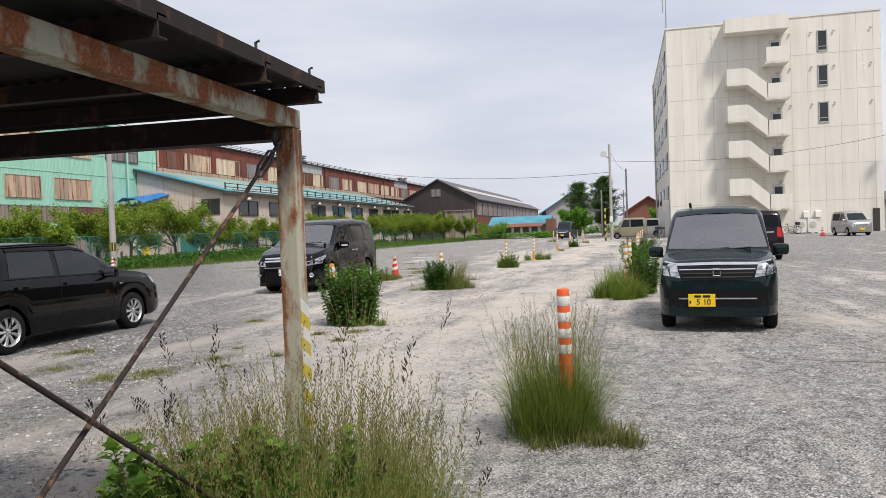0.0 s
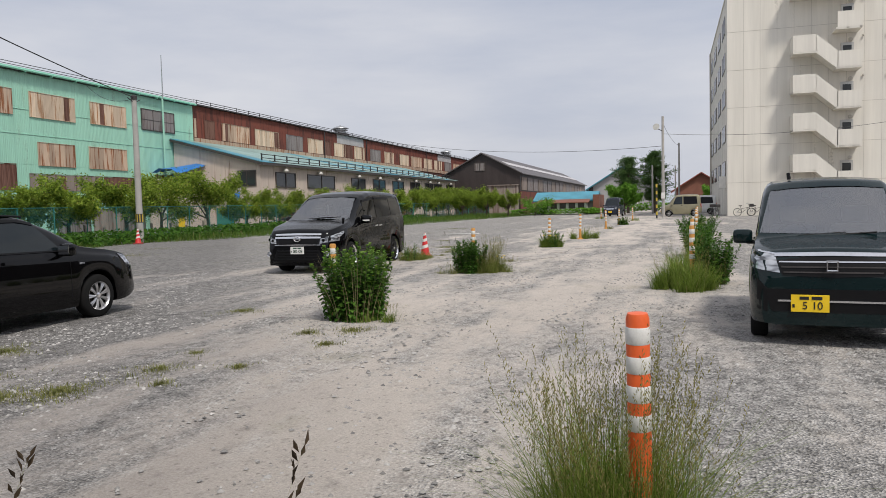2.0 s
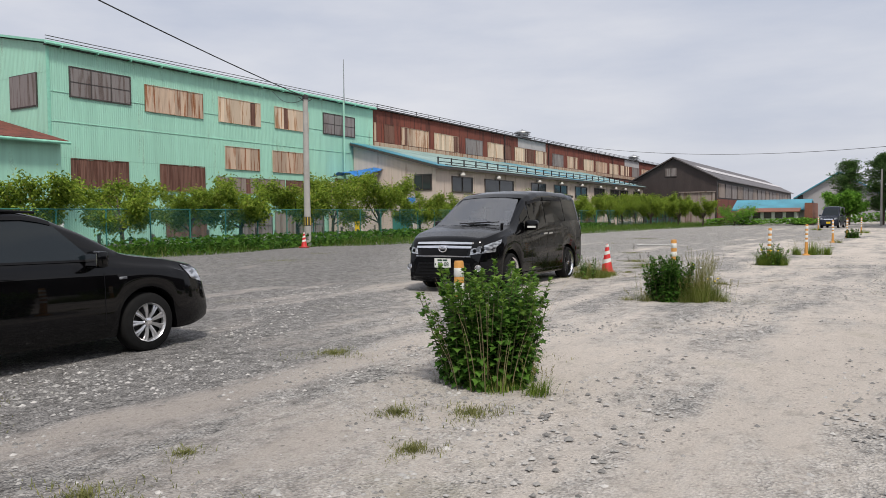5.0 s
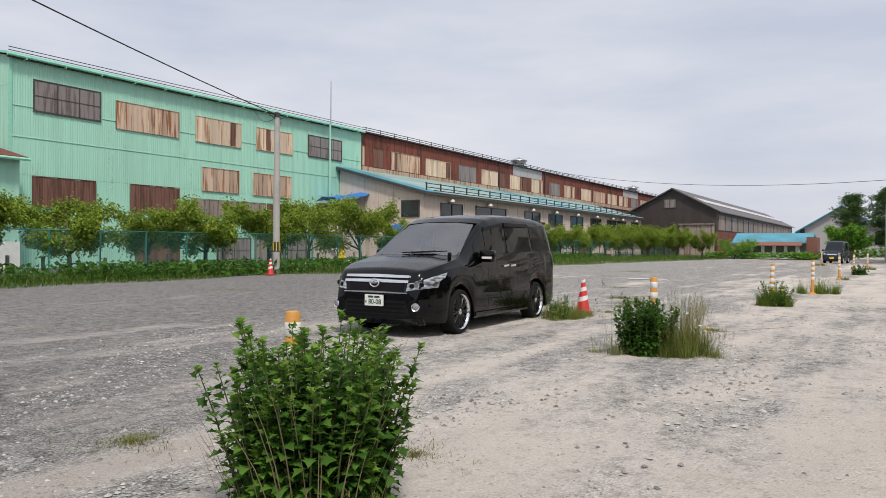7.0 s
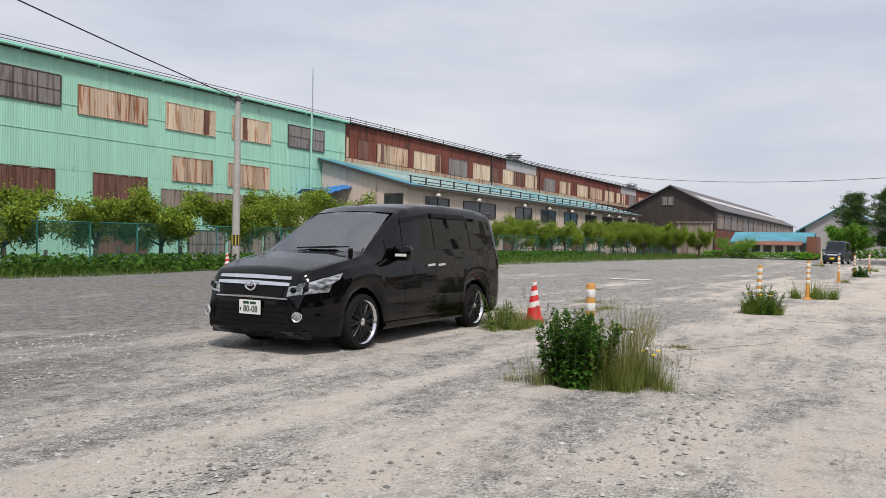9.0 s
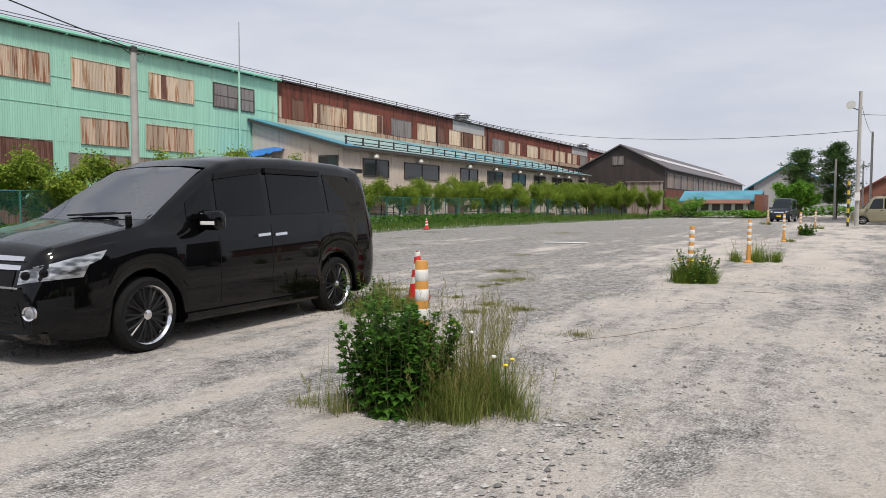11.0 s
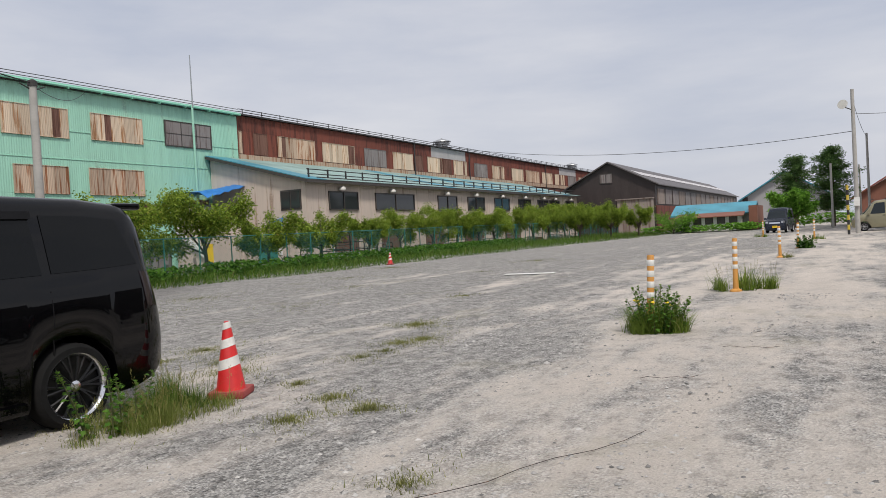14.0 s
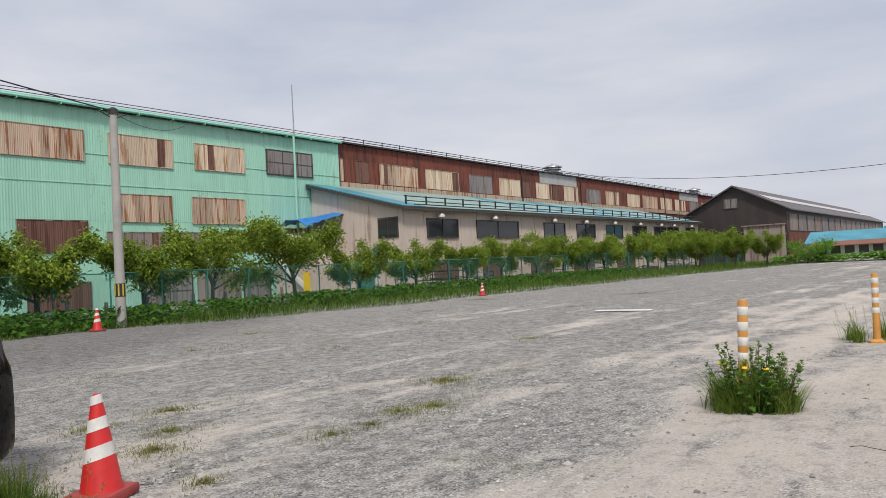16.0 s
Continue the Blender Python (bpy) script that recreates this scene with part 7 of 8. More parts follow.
def mugwort(x, y, stems, radius, height, seed, label, mat="leaf_bush", stretch=(1, 1), leafsize=0.075, flowers=0, dry=0, vase=0.30, tips=True):
    """Many leafy shoots from one root: drooping leaves below, upright pale rosettes at the tops."""
    r = random.Random(seed)
    b = thing("weed_bush", pose(x, y, gz(x, y)), label, "bush")
    lv, tp, st = Leaves(), Leaves(), bmesh.new()
    for i in range(stems):
        a, q = r.uniform(0, 6.283), radius * math.sqrt(r.random())
        bx, by = q * math.cos(a) * stretch[0] * 0.78, q * math.sin(a) * stretch[1] * 0.78
        h = height * (1 - 0.26 * (q / radius) ** 3) * (r.uniform(0.78, 1.06) if r.random() < 0.6 else r.uniform(0.35, 0.8))
        lean = Vector((math.cos(a) * stretch[0], math.sin(a) * stretch[1], 0)) * vase * 1.5 * q / radius * min(1.0, radius / 0.4) + Vector((r.uniform(-0.1, 0.1), r.uniform(-0.1, 0.1), 0))
        pts = [Vector((bx, by, 0)) + lean * h * t * (0.7 + 0.3 * t) + Vector((0, 0, h * t)) for t in (0, 0.35, 0.7, 1)]
        tube(pts, [0.006, 0.005, 0.004, 0.002], 4, st, cap=False)
        nl = int(h / 0.019)
        for k in range(nl):
            t = 0.06 + 0.90 * k / nl
            j = min(2, int(t / 0.35))
            p = pts[j].lerp(pts[j + 1], min(1.0, (t - 0.35 * j) / (0.35 if j < 2 else 0.30)))
            aa = k * 2.4 + a + r.uniform(-0.4, 0.4)
            out = Vector((math.cos(aa), math.sin(aa), 0))
            d = out + Vector((0, 0, -0.55 + 1.5 * t + r.uniform(-0.35, 0.35)))
            up = Vector((0, 0, 1)) + out * r.uniform(0.1, 0.9) + Vector((r.uniform(-0.4, 0.4), r.uniform(-0.4, 0.4), 0))
            size = leafsize * (0.62 + 0.55 * math.sin(3.0 * min(t + 0.10, 1)) + r.uniform(-0.22, 0.22))
            (tp if tips and t > 0.86 and r.random() < 0.6 else lv).lobed(p + out * r.uniform(0, 0.02), d, up, size)
        for k in range(7):
            aa = k * 2.4 + i
            out = Vector((math.cos(aa), math.sin(aa), 0))
            (tp if tips else lv).lobed(pts[3] - Vector((0, 0, 0.016 * (k % 4))), out * 0.9 + Vector((0, 0, r.uniform(0.4, 1.3))), out * 0.5 + Vector((0, 0, 0.7)), leafsize * r.uniform(0.45, 0.8))
    tagged(part("stalk_tangle", st, M["stem_green"], b), kind="stuff")
    tagged(part("foliage", lv.mesh("foliage"), M[mat], b), kind="stuff")
    if tips:
        tagged(part("new_growth", tp.mesh("new_growth"), M["leaf_tip" if mat == "leaf_bush" else "leaf_bush"], b, "paler young shoot tips"), kind="stuff")
    for k in range(flowers):
        a = r.uniform(0, 6.283)
        fl = bmesh.new()
        px, py, pz = radius * 0.78 * math.cos(a) * stretch[0], radius * 0.78 * math.sin(a) * stretch[1], height * r.uniform(0.45, 0.75)
        lathe([(0.004, -0.01), (0.024, 0), (0.02, 0.012), (0.005, 0.016)], 10, bm=fl)
        part("flower", fl, M["petal"], b, "small yellow flower").location = (px, py, pz)
    if dry:
        dv = Leaves()
        for k in range(dry):
            a, q = r.uniform(0, 6.283), radius * r.uniform(0.4, 1.0)
            dv.blade((q * math.cos(a) * stretch[0], q * math.sin(a) * stretch[1], 0), (math.cos(a), math.sin(a)), height * r.uniform(0.4, 1.0), 0.008, r.uniform(0.1, 0.4), 4)
        tagged(part("dry_growth", dv.mesh("dry_growth"), M["straw"], b), kind="stuff")
    return b


def seed_stem(stems, seeds, r, p, d, h, lean, spread, count, size):
    """A thin upright stalk with a loose spray of spikelets on its upper part."""
    bend = r.uniform(-0.03, 0.10)
    stems.blade(p, (d.x, d.y), h, 0.0034, bend, 4, lean)

    def at(t):
        return Vector(p) + d * (h * (lean * t + bend * t * t)) + Vector((0, 0, h * (t - 0.42 * bend * t * t)))
    for k in range(count):
        t = 1.0 - spread * (k / count) ** 1.1
        e = r.uniform(0, 6.283)
        side = Vector((math.cos(e), math.sin(e), 0))
        q = at(t) + side * (size * 0.55 * r.random() * (0.3 + 1.6 * k / count))
        seeds.leaf(q, (0.45 * side.x, 0.45 * side.y, 0.9), (side.y, -side.x, 0.2), size * r.uniform(0.7, 1.3), size * 0.3)


def grass_clump(x, y, blades, radius, height, seed, label, heads=30, stretch=(1, 1), mat="grass", width=0.008, flowers=0, dark=0, seed_mat="seed_olive"):
    r = random.Random(seed)
    c = thing("grass_clump", pose(x, y, gz(x, y)), label, "grass")
    lv, hs, hd, dk = Leaves(), Leaves(), Leaves(), Leaves()
    # several tufts that crowd one another
    tufts = [(r.uniform(0, 6.283), radius * math.sqrt(r.random()), r.uniform(0.65, 1.05)) for k in range(max(5, blades // 90))]
    for i in range(blades):
        a, q, g = tufts[r.randrange(len(tufts))]
        bx, by = q * math.cos(a) * stretch[0] + r.gauss(0, 0.055), q * math.sin(a) * stretch[1] + r.gauss(0, 0.055)
        o = r.uniform(0, 6.283) if r.random() < 0.6 else a + r.gauss(0, 0.6)
        h = height * g * (1 - 0.45 * (q / radius) ** 1.5) * (0.25 + 0.75 * r.random() ** 0.8)
        lv.blade((bx, by, 0), (math.cos(o), math.sin(o)), h, width * r.uniform(0.35, 1.0), r.uniform(0.05, 0.95) * (0.3 + 0.7 * r.random()), 4, r.uniform(0.02, 0.18 + 0.40 * q / radius))
    for i in range(heads + dark):
        a, q, g = tufts[r.randrange(len(tufts))]
        base = (q * math.cos(a) * stretch[0] + r.gauss(0, 0.07), q * math.sin(a) * stretch[1] + r.gauss(0, 0.07), 0)
        o = a + r.gauss(0, 0.9)
        d = Vector((math.cos(o), math.sin(o), 0))
        if i < heads:
            seed_stem(hs, hd, r, base, d, height * r.uniform(0.7, 1.2) * (1 - 0.3 * q / radius), r.uniform(0.0, 0.30), 0.34, 20, 0.017)
        else:
            seed_stem(hs, dk, r, base, d, height * r.uniform(0.85, 1.2), r.uniform(0.10, 0.34), 0.11, 18, 0.022)
    tagged(part("grass_tuft", lv.mesh("grass_tuft"), M[mat], c), kind="stuff")
    if heads + dark:
        tagged(part("stalk_tangle", hs.mesh("stalk_tangle"), M["grass_mix"], c), kind="stuff")
    if heads:
        tagged(part("seed_spray", hd.mesh("seed_spray"), M[seed_mat], c, "ripening straw-green seed heads"), kind="stuff")
    if dark:
        tagged(part("dark_seed_spray", dk.mesh("dark_seed_spray"), M["seed_dark"], c, "dark brown seed heads"), kind="stuff")
    for k in range(flowers):
        a = r.uniform(0, 6.283)
        h = height * r.uniform(0.5, 0.85)
        q = radius * math.sqrt(r.random()) * 0.9
        px, py = q * math.cos(a) * stretch[0], q * math.sin(a) * stretch[1]
        fs = part("flower_stalk", tube([(px, py, 0), (px, py, h)], 0.0025, 4), M["leaf_bush"], c)
        part("flower", lathe([(0.004, -0.01), (0.018, 0), (0.015, 0.008), (0.004, 0.011)], 10), M["petal" if k % 3 else "petal_white"], fs).location = (px, py, h)
    return c


# round the carport post
grass_clump(-0.98, 1.0, 6200, 0.44, 0.98, 1, "tall seeding grass at the foot of the carport post", 620, (1.0, 1.1), "grass", 0.007, 0, 10)
grass_clump(-1.0, 0.95, 3600, 0.50, 0.66, 33, "green undergrowth below the tall grass", 0, (1.0, 1.1), "grass", 0.009)
grass_clump(-1.5, 0.78, 1900, 0.36, 0.60, 2, "long grass beside the carport", 130, (1.0, 1.1), "grass", 0.008, 0, 4)
grass_clump(-1.66, 1.72, 1500, 0.32, 0.64, 35, "dry stalks with dark heads behind the post", 120, (1.0, 0.8), "grass_mix", 0.006, 0, 16)
grass_clump(-1.02, 1.74, 1300, 0.28, 0.58, 36, "thin seeding stalks behind the post", 160, (1.0, 0.8), "grass_mix", 0.006, 0, 5)
grass_clump(-0.62, 0.95, 900, 0.22, 0.62, 38, "loose seeding stalks on the lane side of the clump", 110, (0.9, 1.1), "grass_mix", 0.006, 0, 6)
grass_clump(-1.95, 0.5, 1400, 0.5, 0.26, 31, "low weeds under the tie rods", 24, (1.3, 0.9), "grass", 0.008)
mugwort(-1.34, 0.86, 44, 0.30, 0.70, 3, "leafy green weeds among the grass", "leaf_bush", (1, 1), 0.10)
mugwort(-1.00, 0.98, 34, 0.34, 0.66, 39, "leafy weeds in the heart of the grass", "leaf_bush", (1, 1), 0.075)
mugwort(-2.0, 0.66, 34, 0.42, 0.22, 37, "low leafy weeds under the tie rods", "leaf_dark", (1.3, 0.7), 0.08, tips=False)
# round the first post
grass_clump(-0.30, 3.60, 4400, 0.26, 0.92, 4, "thick grass clump round the orange-red post", 260, (0.95, 1.0), "grass", 0.007, 0, 2)
grass_clump(-0.12, 3.42, 1300, 0.34, 0.24, 5, "low grass spreading at the foot of the post", 6, (1.1, 0.8), "grass_low", 0.009)
# left row, first bush
mugwort(-4.06, 9.62, 135, 0.47, 0.95, 6, "large bright green leafy bush grown round a lane post", "leaf_bush", (1.0, 0.9), 0.072, 2, 60, 0.18)
grass_clump(-3.75, 9.3, 420, 0.35, 0.3, 7, "grass fringe at the foot of the bush", 25, (1, 1), "grass", 0.010)
# second
mugwort(-4.24, 16.05, 150, 0.36, 0.70, 8, "dense dark green leafy weeds in front of a lane post", "leaf_dark", (1.0, 1.0), 0.062, 0, 0, 0.16)
grass_clump(-4.45, 15.75, 500, 0.34, 0.22, 40, "pale low grass in front of the dark weeds", 16, (1.2, 0.8), "grass_low", 0.007)
grass_clump(-3.82, 16.2, 3600, 0.42, 0.46, 9, "seeding grass and yellow flowers beside the post", 150, (1.0, 0.9), "grass_mix", 0.006, 6)
grass_clump(-3.86, 16.25, 420, 0.25, 0.78, 42, "tall thin seeding stalks behind the post", 130, (1.0, 0.8), "grass_mix", 0.005, 4)
grass_clump(-4.62, 15.85, 40, 0.07, 0.82, 43, "arching dark-headed stalks beside the weeds", 0, (1, 1), "grass_mix", 0.005, 0, 4)
# third
mugwort(-3.88, 25.1, 44, 0.34, 0.55, 10, "green flowering weeds round a lane post", "leaf_bush", (1, 1), 0.06, 8)
grass_clump(-3.90, 25.05, 2200, 0.30, 0.60, 11, "narrow-leaved grass round the weeds", 12, (1, 1), "grass", 0.012)
grass_clump(-3.45, 30.5, 900, 0.55, 0.62, 12, "tall grass round a lane post", 30, (1, 1), "grass", 0.014)
grass_clump(-3.4, 41.3, 260, 0.45, 0.22, 13, "short dry grass round a post", 8, (1, 1), "grass_low", 0.016)
mugwort(-2.95, 47.7, 26, 0.32, 0.5, 14, "small leafy weeds beside a far post", "leaf_dark", (1, 1), 0.10)
grass_clump(-2.8, 57.6, 220, 0.5, 0.35, 15, "grass round a far post", 5, (1, 1), "grass", 0.02)
grass_clump(-5.8, 66.2, 260, 0.9, 0.35, 16, "low grass by the far post", 0, (1, 1), "grass", 0.025)
# right row
grass_clump(0.12, 13.4, 3000, 0.50, 0.74, 17, "wide clump of long grass along the lane posts", 50, (0.9, 1.1), "grass", 0.012)
grass_clump(0.24, 16.2, 1500, 0.55, 0.85, 18, "tall grass strip between lane posts", 50, (0.7, 2.6), "grass", 0.012)
mugwort(0.60, 14.3, 60, 0.28, 0.85, 19, "leafy dark weeds behind the lane post", "leaf_dark", (1, 1.6), 0.07)
mugwort(0.55, 20.5, 66, 0.42, 0.9, 20, "tall leafy weeds along the posts", "leaf_dark", (0.8, 2.4), 0.08)
mugwort(0.98, 34.9, 60, 0.55, 0.8, 21, "leafy weeds grown round a lane post", "leaf_dark", (1.5, 1), 0.09)
grass_clump(0.75, 28.0, 500, 0.5, 0.7, 22, "grass round a lane post", 20, (0.8, 2.0), "grass", 0.016)
grass_clump(1.6, 52.3, 260, 0.6, 0.5, 23, "grass round the far post by the vans", 0, (1, 1), "grass", 0.025)
grass_clump(1.25, 43.3, 260, 0.5, 0.5, 24, "grass tuft on the lane edge", 0, (1, 1), "grass", 0.022)
mugwort(0.95, 30.8, 26, 0.45, 0.6, 25, "low leafy weeds on the lane edge", "leaf_dark", (1, 1.4), 0.09)
# by the cone
grass_clump(-6.78, 19.85, 2600, 0.50, 0.30, 26, "weedy grass beside the minivan and cone", 60, (0.7, 1.5), "grass_mix", 0.006)
mugwort(-6.72, 19.5, 9, 0.26, 0.62, 27, "upright budding weeds by the rear wheel", "leaf_bush", (1, 1.6), 0.05)


grass_clump(-7.02, 20.22, 1700, 0.34, 0.40, 44, "rank weeds under the tail of the minivan", 30, (1.0, 1.0), "verge_green", 0.007)


# ---- small growth in the gravel ----
def sprigs():
    r = random.Random(77)
    lv = Leaves()
    spots = [(-6.7, 24.1, 0.34), (-6.85, 23.75, 0.30), (-6.75, 22.75, 0.34), (-6.7, 23.2, 0.18), (-7.75, 21.7, 0.36), (-8.3, 22.2, 0.34), (-9.3, 22.85, 0.4), (-9.2, 21.95, 0.25), (-5.65, 20.15, 0.30), (-5.25, 20.65, 0.16), (-5.8, 20.9, 0.2), (-4.05, 19.2, 0.22), (-7.6, 25.5, 0.45), (-6.75, 19.6, 0.40), (-6.95, 20.1, 0.40), (-6.5, 21.3, 0.16),
             (-4.85, 5.5, 0.34), (-5.2, 5.2, 0.25), (-4.6, 6.4, 0.22), (-4.15, 8.45, 0.15), (-3.7, 8.7, 0.20), (-3.6, 7.8, 0.14), (-4.7, 7.1, 0.12), (-6.0, 10.0, 0.24), (-6.9, 6.8, 0.3), (-4.2, 10.75, 0.2),
             (-4.2, 5.9, 0.12), (-3.9, 6.6, 0.10), (-6.2, 5.6, 0.4), (-3.4, 3.2, 0.3),
             (-10.5, 20.5, 0.8), (-11.5, 22.0, 0.9), (-13, 24, 1.2), (-15, 27, 1.4), (-17, 30, 1.5), (-12, 28, 1.0), (-18, 22, 1.6), (-20, 26, 1.4), (-14, 33, 1.2), (-12.5, 38.4, 0.6), (-17, 37, 1.3), (-19, 43, 1.4), (-9, 30, 0.5), (-13, 45, 1.2)]
    for x, y, q in spots:
        dens = 1100 if y < 26 and x > -10 else 150
        for i in range(int(dens * q / 0.4 * (0.5 + r.random()))):
            a, d = r.uniform(0, 6.283), q * abs(r.gauss(0, 0.66))
            wob = 1 + 0.5 * math.sin(3 * a + x * 7)
            px, py = x + d * math.cos(a) * 1.1 * wob, y + d * math.sin(a) * 1.2 * wob
            o = r.uniform(0, 6.283)
            lv.blade((px, py, gz(px, py) - 0.005), (math.cos(o), math.sin(o)), r.uniform(0.012, 0.058), r.uniform(0.004, 0.008) * (1.0 if y < 27 else 1.7), r.uniform(0.1, 0.9), 2)
    me = lv.mesh("ground_weeds")
    tagged(part("ground_weeds", me, M["grass_low"]), "thin yellowish grass tufts sprouting from the gravel", "grass", kind="stuff")


sprigs()


def verge():
    """The overgrown strip at the foot of the fence."""
    r = random.Random(8)
    lv, bl = Leaves(), Leaves()
    for i in range(44000):
        y = 12 + 92 * r.random() ** 1.15
        edge = float(np.interp(y, (12, 23, 28, 31, 33, 38, 51, 82, 104), (-23.9, -23.4, -24.2, -24.4, -22.9, -21.2, -20.4, -17.5, -17.0))) + 0.3 * math.sin(y * 0.8)
        back = fx(y) - 0.6
        t = r.random()
        x = back + (edge - back) * t
        h = (0.34 + 0.36 * (1 - t)) * r.uniform(0.4, 1.3) * (1.0 if t < 0.8 else 0.45) * (0.75 + 0.5 * noise.noise((y * 0.5, t * 2, 3.0)))
        o = r.uniform(0, 6.283)
        lv.blade((x, y, gz(x, y)), (math.cos(o), math.sin(o)), h, r.uniform(0.012, 0.03), r.uniform(0.1, 0.7), 2)
    for i in range(16000):
        y = 14 + 60 * r.random()
        if noise.noise((y * 0.45, 1.0, 0)) < r.uniform(-0.5, 0.3):
            continue
        x = fx(y) + r.uniform(-0.6, 2.6)
        o = r.uniform(0, 6.283)
        bl.leaf((x, y, gz(x, y) + r.uniform(0.05, 0.62)), (math.cos(o), math.sin(o), r.uniform(-0.6, 0.4)), (r.uniform(-0.6, 1), r.uniform(-1, 0.4), 0.8), r.uniform(0.10, 0.30), r.uniform(0.08, 0.22))
    tagged(part("verge_grass", lv.mesh("verge_grass"), M["verge_green"]), "rank green grass along the fence", "grass", kind="stuff")
    tagged(part("verge_weeds", bl.mesh("verge_weeds"), M["leaf_dark"]), "broad-leaved weeds along the fence", "weeds", kind="stuff")


verge()


# ---- trees ----
def small_tree(seed, height, spread, leaves, label, leaf_mat, size=0.13, name="cherry_tree", flat=0.55, base=0.34):
    r = random.Random(seed)
    t = thing(name, pose(0, 0, 0), label, "tree")
    wood = bmesh.new()
    lean = Vector((r.uniform(-0.1, 0.1), r.uniform(-0.1, 0.1), 0))
    fork = height * base
    trunk = [Vector((0, 0, -0.1)), lean * 0.4 + Vector((0, 0, fork * 0.5)), lean + Vector((0, 0, fork))]
    tube(trunk, [0.11, 0.085, 0.075], 8, wood)
    lv = Leaves()
    tips = []
    for k in range(9):
        a = 6.283 * k / 9 + r.uniform(-0.3, 0.3)
        reach = spread * r.uniform(0.55, 1.0)
        rise = (height - fork) * r.uniform(0.25, 1.0) * (1.15 - 0.40 * reach / spread)
        s = trunk[-1] - Vector((0, 0, r.uniform(0, fork * 0.35)))
        pts = [s, s + Vector((math.cos(a) * reach * 0.45, math.sin(a) * reach * 0.45, rise * 0.62)), s + Vector((math.cos(a) * reach, math.sin(a) * reach, rise))]
        tube(pts, [0.05, 0.032, 0.01], 6, wood, cap=False)
        for j in range(5):
            q = pts[1].lerp(pts[2], j / 4) if j else pts[0].lerp(pts[1], 0.75)
            b = a + r.uniform(-1.2, 1.2)
            e = q + Vector((math.cos(b), math.sin(b), r.uniform(-0.05, 0.7))) * spread * r.uniform(0.2, 0.45)
            tube([q, e], [0.014, 0.005], 4, wood, cap=False)
            tips += [(q, e)]
    for i in range(leaves):
        q, e = tips[r.randrange(len(tips))]
        u = r.random() ** 0.6
        p = q.lerp(e, u * 1.1) + Vector((r.gauss(0, 0.14), r.gauss(0, 0.14), r.gauss(-0.05, 0.16))) * (spread / 1.5)
        o = r.uniform(0, 6.283)
        lv.leaf(p, (math.cos(o), math.sin(o), r.uniform(-1.3, 0.3)), (r.uniform(-1, 1), r.uniform(-1, 1), 0.7), size * r.uniform(0.65, 1.25), size * r.uniform(0.4, 0.62))
    part("trunk", wood, M["bark"], t, soft=60)
    tagged(part("crown", lv.mesh("crown"), M[leaf_mat], t), kind="stuff")
    return t


protos = [small_tree(s, h, sp, 8600, "small leafy cherry tree with spreading crown behind the fence", "leaf_tree", 0.155) for s, h, sp in ((41, 3.3, 1.6), (42, 3.7, 1.6), (43, 4.3, 2.0), (44, 3.1, 1.5))]
protos[0].matrix_basis = pose(-28.3, 23.5, gz(-28, 23))
spots = [(1, 27.0, 0.93), (3, 30.0, 1.12), (1, 33.9, 1.0), (2, 37.1, 1.0), (2, 41.6, 1.06), (3, 45.6, 1.0), (3, 50.2, 1.0), (1, 55.2, 0.85), (2, 59.1, 0.85), (2, 63.4, 0.82), (1, 67.0, 1.05), (0, 19.8, 1.0), (1, 15.8, 1.05),
         (1, 70.4, 0.9), (1, 73.4, 0.95), (2, 77.6, 0.9), (1, 81.8, 1.1), (2, 85.6, 0.95), (2, 89.4, 1.0), (2, 93.2, 1.0), (1, 97, 1.15), (2, 101, 1.0), (1, 105, 1.1)]
used = set()
rt = random.Random(3)
for k, y, sc in spots:
    x = -28.3 + 0.05 * max(0, y - 60) + rt.uniform(-0.2, 0.2)
    m = pose(x, y, gz(x, y), 0, 0, rt.uniform(0, 360))
    if k in used or k == 0:
        tr = copy_thing(protos[k], m)
    else:
        used.add(k)
        tr = protos[k]
        tr.matrix_basis = m
    tr.scale = (sc, sc, sc)
round_tree = small_tree(51, 4.3, 1.55, 9000, "round dense green tree at the end of the lot", "leaf_round", 0.27, "broadleaf_tree", base=0.25)
round_tree.matrix_basis = pose(-5.1, 86, gz(-4, 86))
low_tree = small_tree(52, 2.4, 2.0, 1800, "low shrub beside the blue-roofed outbuilding", "leaf_round", 0.2, "shrub", base=0.15)
low_tree.matrix_basis = pose(-16.6, 93.6, 0.13)
for x, y, s in ((-19.4, 90.5, 1.0), (-21.4, 87.5, 1.1), (-23.6, 84.5, 1.0)):
    copy_thing(protos[1], pose(x, y, gz(x, y), 0, 0, 90 * s))
for x, y, s in ((5.6, 112, 1.5), (8.5, 114, 1.3)):
    copy_thing(round_tree, pose(x, y, 0.3, 0, 0, 70 * s))


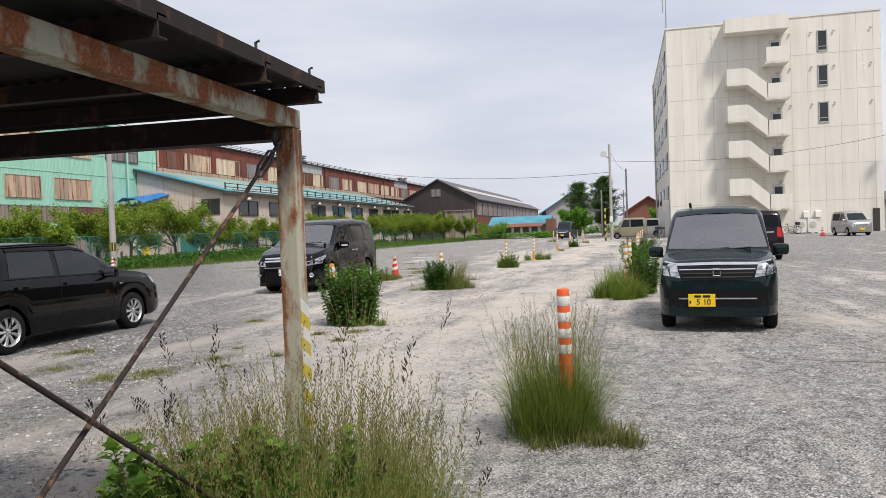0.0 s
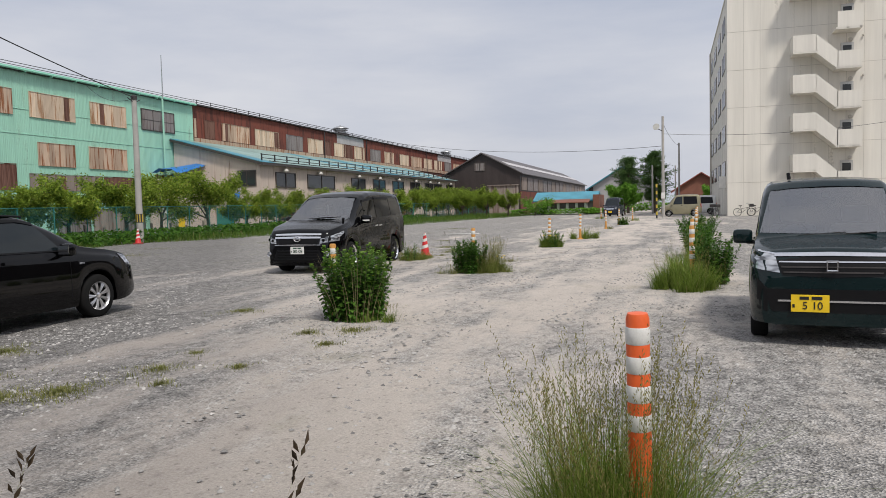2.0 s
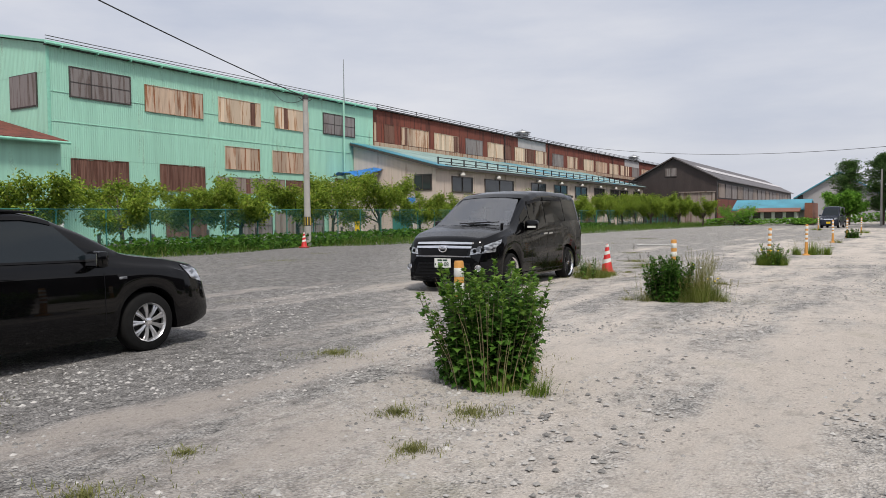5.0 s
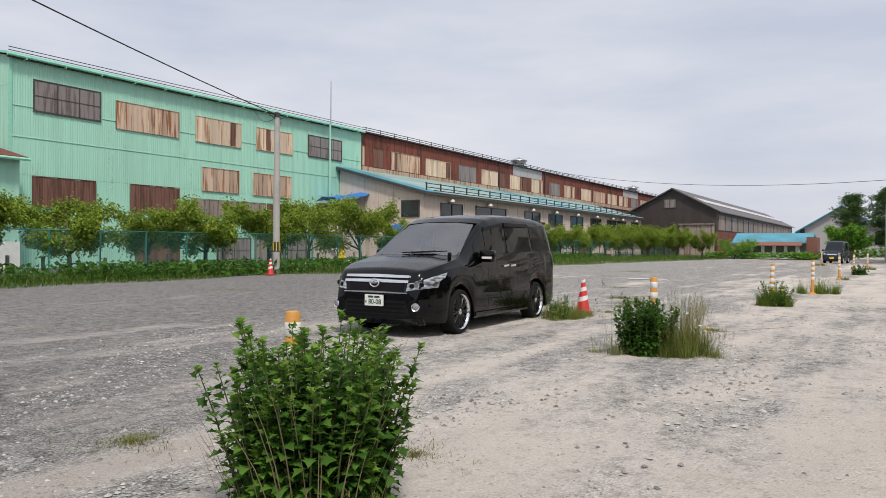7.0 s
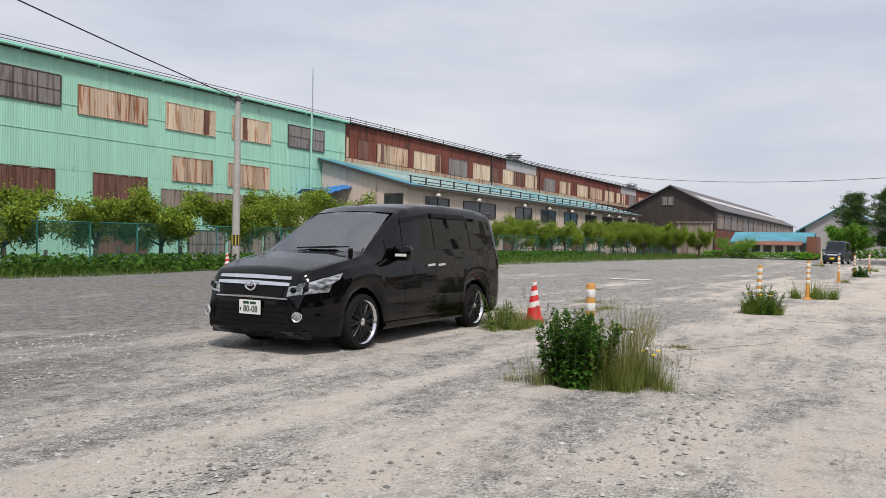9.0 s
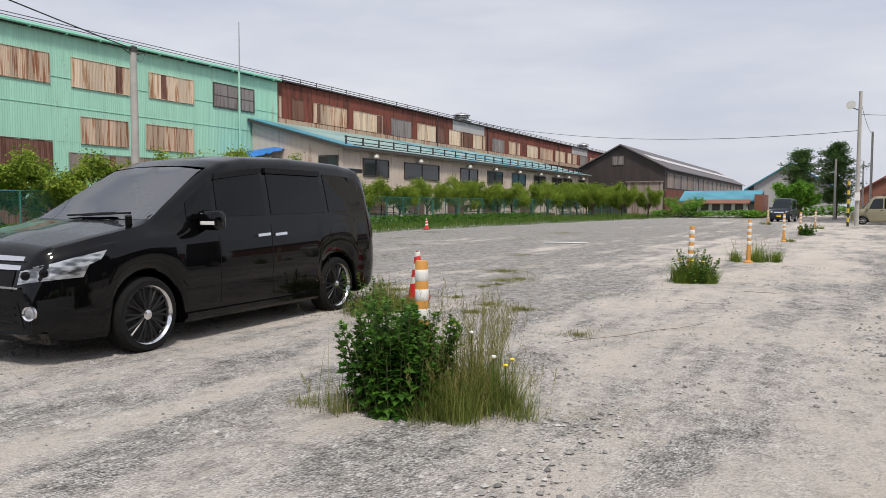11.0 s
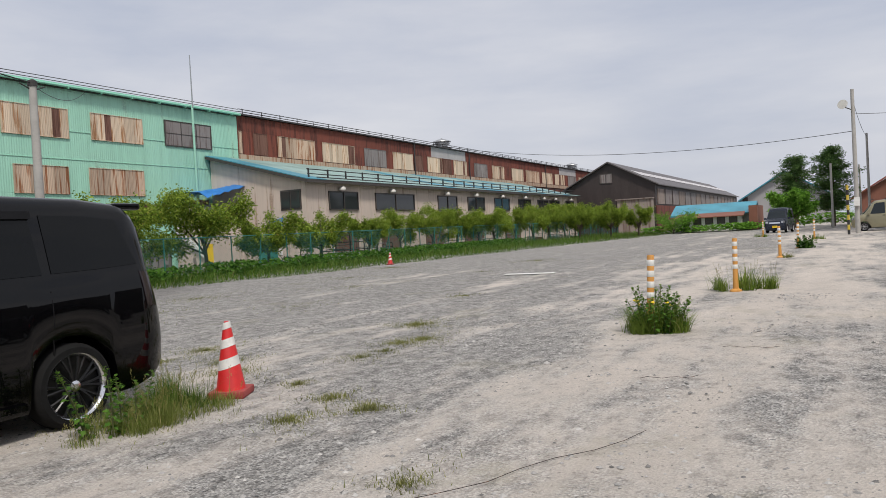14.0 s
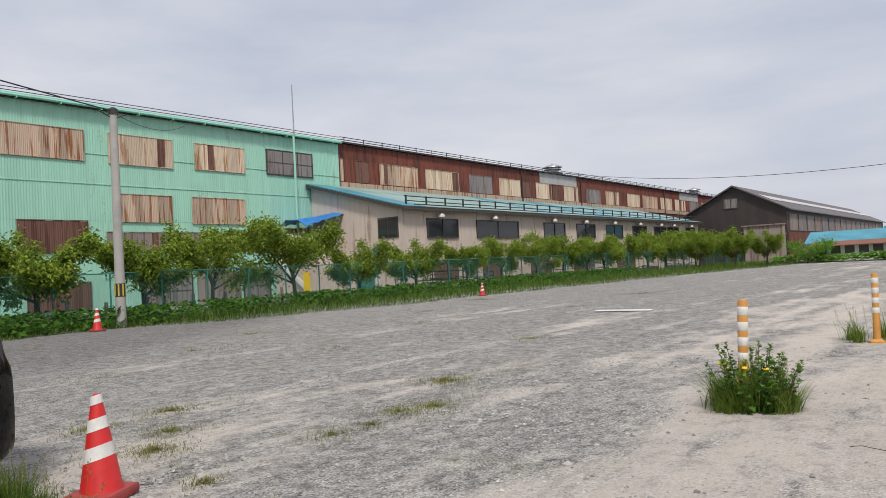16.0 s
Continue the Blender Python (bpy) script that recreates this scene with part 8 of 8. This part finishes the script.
def pine(seed, x, y, height, spread, low, label):
    r = random.Random(seed)
    t = thing("pine_tree", pose(x, y, gz(x, y)), label, "tree")
    wood = bmesh.new()
    tube([(0, 0, -0.1), (0.15, 0, height * 0.5), (0.0, 0.05, height)], [0.2, 0.13, 0.03], 8, wood)
    lv = Leaves()
    z = height * low
    while z < height * 0.98:
        u = (z / height - low) / (1 - low)
        q = spread * (0.55 + 0.9 * u - 1.35 * u * u) * r.uniform(0.75, 1.2) + 0.15
        for k in range(6):
            a = r.uniform(0, 6.283)
            reach = q * r.uniform(0.45, 1.15)
            tip = Vector((math.cos(a) * reach, math.sin(a) * reach, z + reach * r.uniform(-0.05, 0.35)))
            tube([(0, 0, z), tip], [0.03, 0.008], 4, wood, cap=False)
            for j in range(5):
                p = Vector((0, 0, z)).lerp(tip, 0.3 + 0.7 * j / 4)
                for n2 in range(26):
                    o = r.uniform(0, 6.283)
                    lv.leaf(p + Vector((r.gauss(0, 0.22), r.gauss(0, 0.22), r.gauss(0.04, 0.15))), (math.cos(o), math.sin(o), r.uniform(-0.3, 0.9)), (r.uniform(-1, 1), r.uniform(-1, 1), 0.4), r.uniform(0.18, 0.34), 0.075)
        z += height * r.uniform(0.04, 0.07)
    part("trunk", wood, M["bark"], t)
    tagged(part("crown", lv.mesh("crown"), M["needle"], t), kind="stuff")


pine(61, -5.3, 96, 6.9, 2.1, 0.42, "dark green pine beyond the lot")
pine(62, -2.1, 95, 7.3, 2.9, 0.22, "tall dark pine behind the floodlight pole")


# ---- far greenery that closes the lot ----
def far_hedge(name, pts, h, seed, n, label):
    r = random.Random(seed)
    lv = Leaves()
    for i in range(n):
        s = r.randrange(len(pts) - 1)
        p = Vector(pts[s]).lerp(Vector(pts[s + 1]), r.random())
        hh = h * (0.6 + 0.4 * noise.noise((p.x * 0.2, p.y * 0.2, seed)))
        o = r.uniform(0, 6.283)
        lv.leaf((p.x + r.gauss(0, 0.6), p.y + r.gauss(0, 0.6), 0.3 + abs(r.random()) * hh), (math.cos(o), math.sin(o), r.uniform(-0.3, 0.5)), (0, 0, 1), 0.4, 0.25)
    tagged(part(name, lv.mesh(name), M["leaf_round"]), label, "hedge", kind="stuff")


far_hedge("far_hedge", [(-20, 96, 0), (-10, 93, 0), (-9, 100, 0)], 0.9, 4, 1500, "low green hedge before the outbuilding")
far_hedge("far_shrubs", [(-6, 104, 0), (0, 106, 0), (4, 100, 0)], 1.3, 5, 1500, "tangled shrubs at the far end of the lot")
far_hedge("far_wood", [(-70, 230, 0), (-10, 220, 0), (50, 210, 0), (140, 170, 0)], 5.0, 6, 9000, "distant line of trees")


# ---- loose stones ----
def stones():
    r = np.random.default_rng(21)
    base = np.array([(0, 0, 0.62), (1, 0, 0.1), (0.25, 0.95, 0), (-0.85, 0.5, 0.08), (-0.75, -0.6, 0), (0.35, -0.9, 0.1)])
    n = 190000
    y = -1.2 + 31 * r.random(n) ** 1.2
    x = -11 + 17 * r.random(n)
    lane = np.abs(x + 2.0)
    gx, gy = np.meshgrid(np.arange(-12, 8, 0.4), np.arange(-2, 34, 0.4))
    grid = np.array([[noise.noise((a * 0.7, b * 0.32, 2.0)) + 0.5 * noise.noise((a * 2.3, b * 1.1, 6.0)) for a, b in zip(ra, rb)] for ra, rb in zip(gx, gy)])
    nz = grid[np.clip(((y + 2) / 0.4).astype(int), 0, grid.shape[0] - 1), np.clip(((x + 12) / 0.4).astype(int), 0, grid.shape[1] - 1)]
    keep = r.random(n) < np.clip(0.22 + 0.20 * (lane > 2.0) + 0.50 * ((x < -3.2) & (y < 9.5)) + 0.30 * ((x > 0.2) & (y < 9)) + 0.95 * nz, 0.04, 1.0)
    x, y = x[keep], y[keep]
    m = len(x)
    size = 0.006 + 0.020 * r.random(m) ** 3 + (r.random(m) < 0.025) * 0.018 * r.random(m)
    a = r.random(m) * 6.283
    q = base[None] * (size[:, None] * (0.7 + 0.6 * r.random((m, 6))))[:, :, None]
    ca, sa = np.cos(a)[:, None], np.sin(a)[:, None]
    gzv = 0.0022 * np.clip(y - 10, 0, 60) - 0.003
    v = np.stack([x[:, None] + q[:, :, 0] * ca - q[:, :, 1] * sa, y[:, None] + q[:, :, 0] * sa + q[:, :, 1] * ca, gzv[:, None] + q[:, :, 2]], -1).reshape(-1, 3)
    tri = np.array([(0, 1, 2), (0, 2, 3), (0, 3, 4), (0, 4, 5), (0, 5, 1)])
    f = (np.arange(m)[:, None, None] * 6 + tri[None]).reshape(-1, 3)
    me = bpy.data.meshes.new("loose_gravel")
    me.from_pydata(v.tolist(), [], f.tolist())
    tagged(part("loose_gravel", me, M["stone"]), "loose grey stones lying on the lot", "gravel", kind="stuff")


stones()
rk = random.Random(9)
for x, y, L, rz in ((-3.5, 19.6, 2.2, 62), (-3.2, 22.3, 0.5, 20), (-2.7, 24.0, 0.55, 5), (2.3, 6.4, 0.9, -8)):
    pts = [(L * (k / 8 - 0.5), 0.04 * math.sin(k * 1.7), 0.012 + 0.004 * math.sin(k)) for k in range(9)]
    w = part("wire_scrap", tube(pts, 0.0022, 5), M["rod_rust"])
    w.matrix_basis = pose(x, y, gz(x, y), 0, 0, rz)
    tagged(w, "rusty length of wire lying on the ground", "wire", "wire scraps")
pd = part("flat_board", box_bm(-0.75, 0.75, -0.16, 0.16, 0, 0.02, 0.005), M["white_box"])
pd.matrix_basis = pose(-10.0, 36.4, gz(-11, 38.6) + 0.01, 0, 0, 6)
tagged(pd, "pale flat board lying on the gravel", "board")
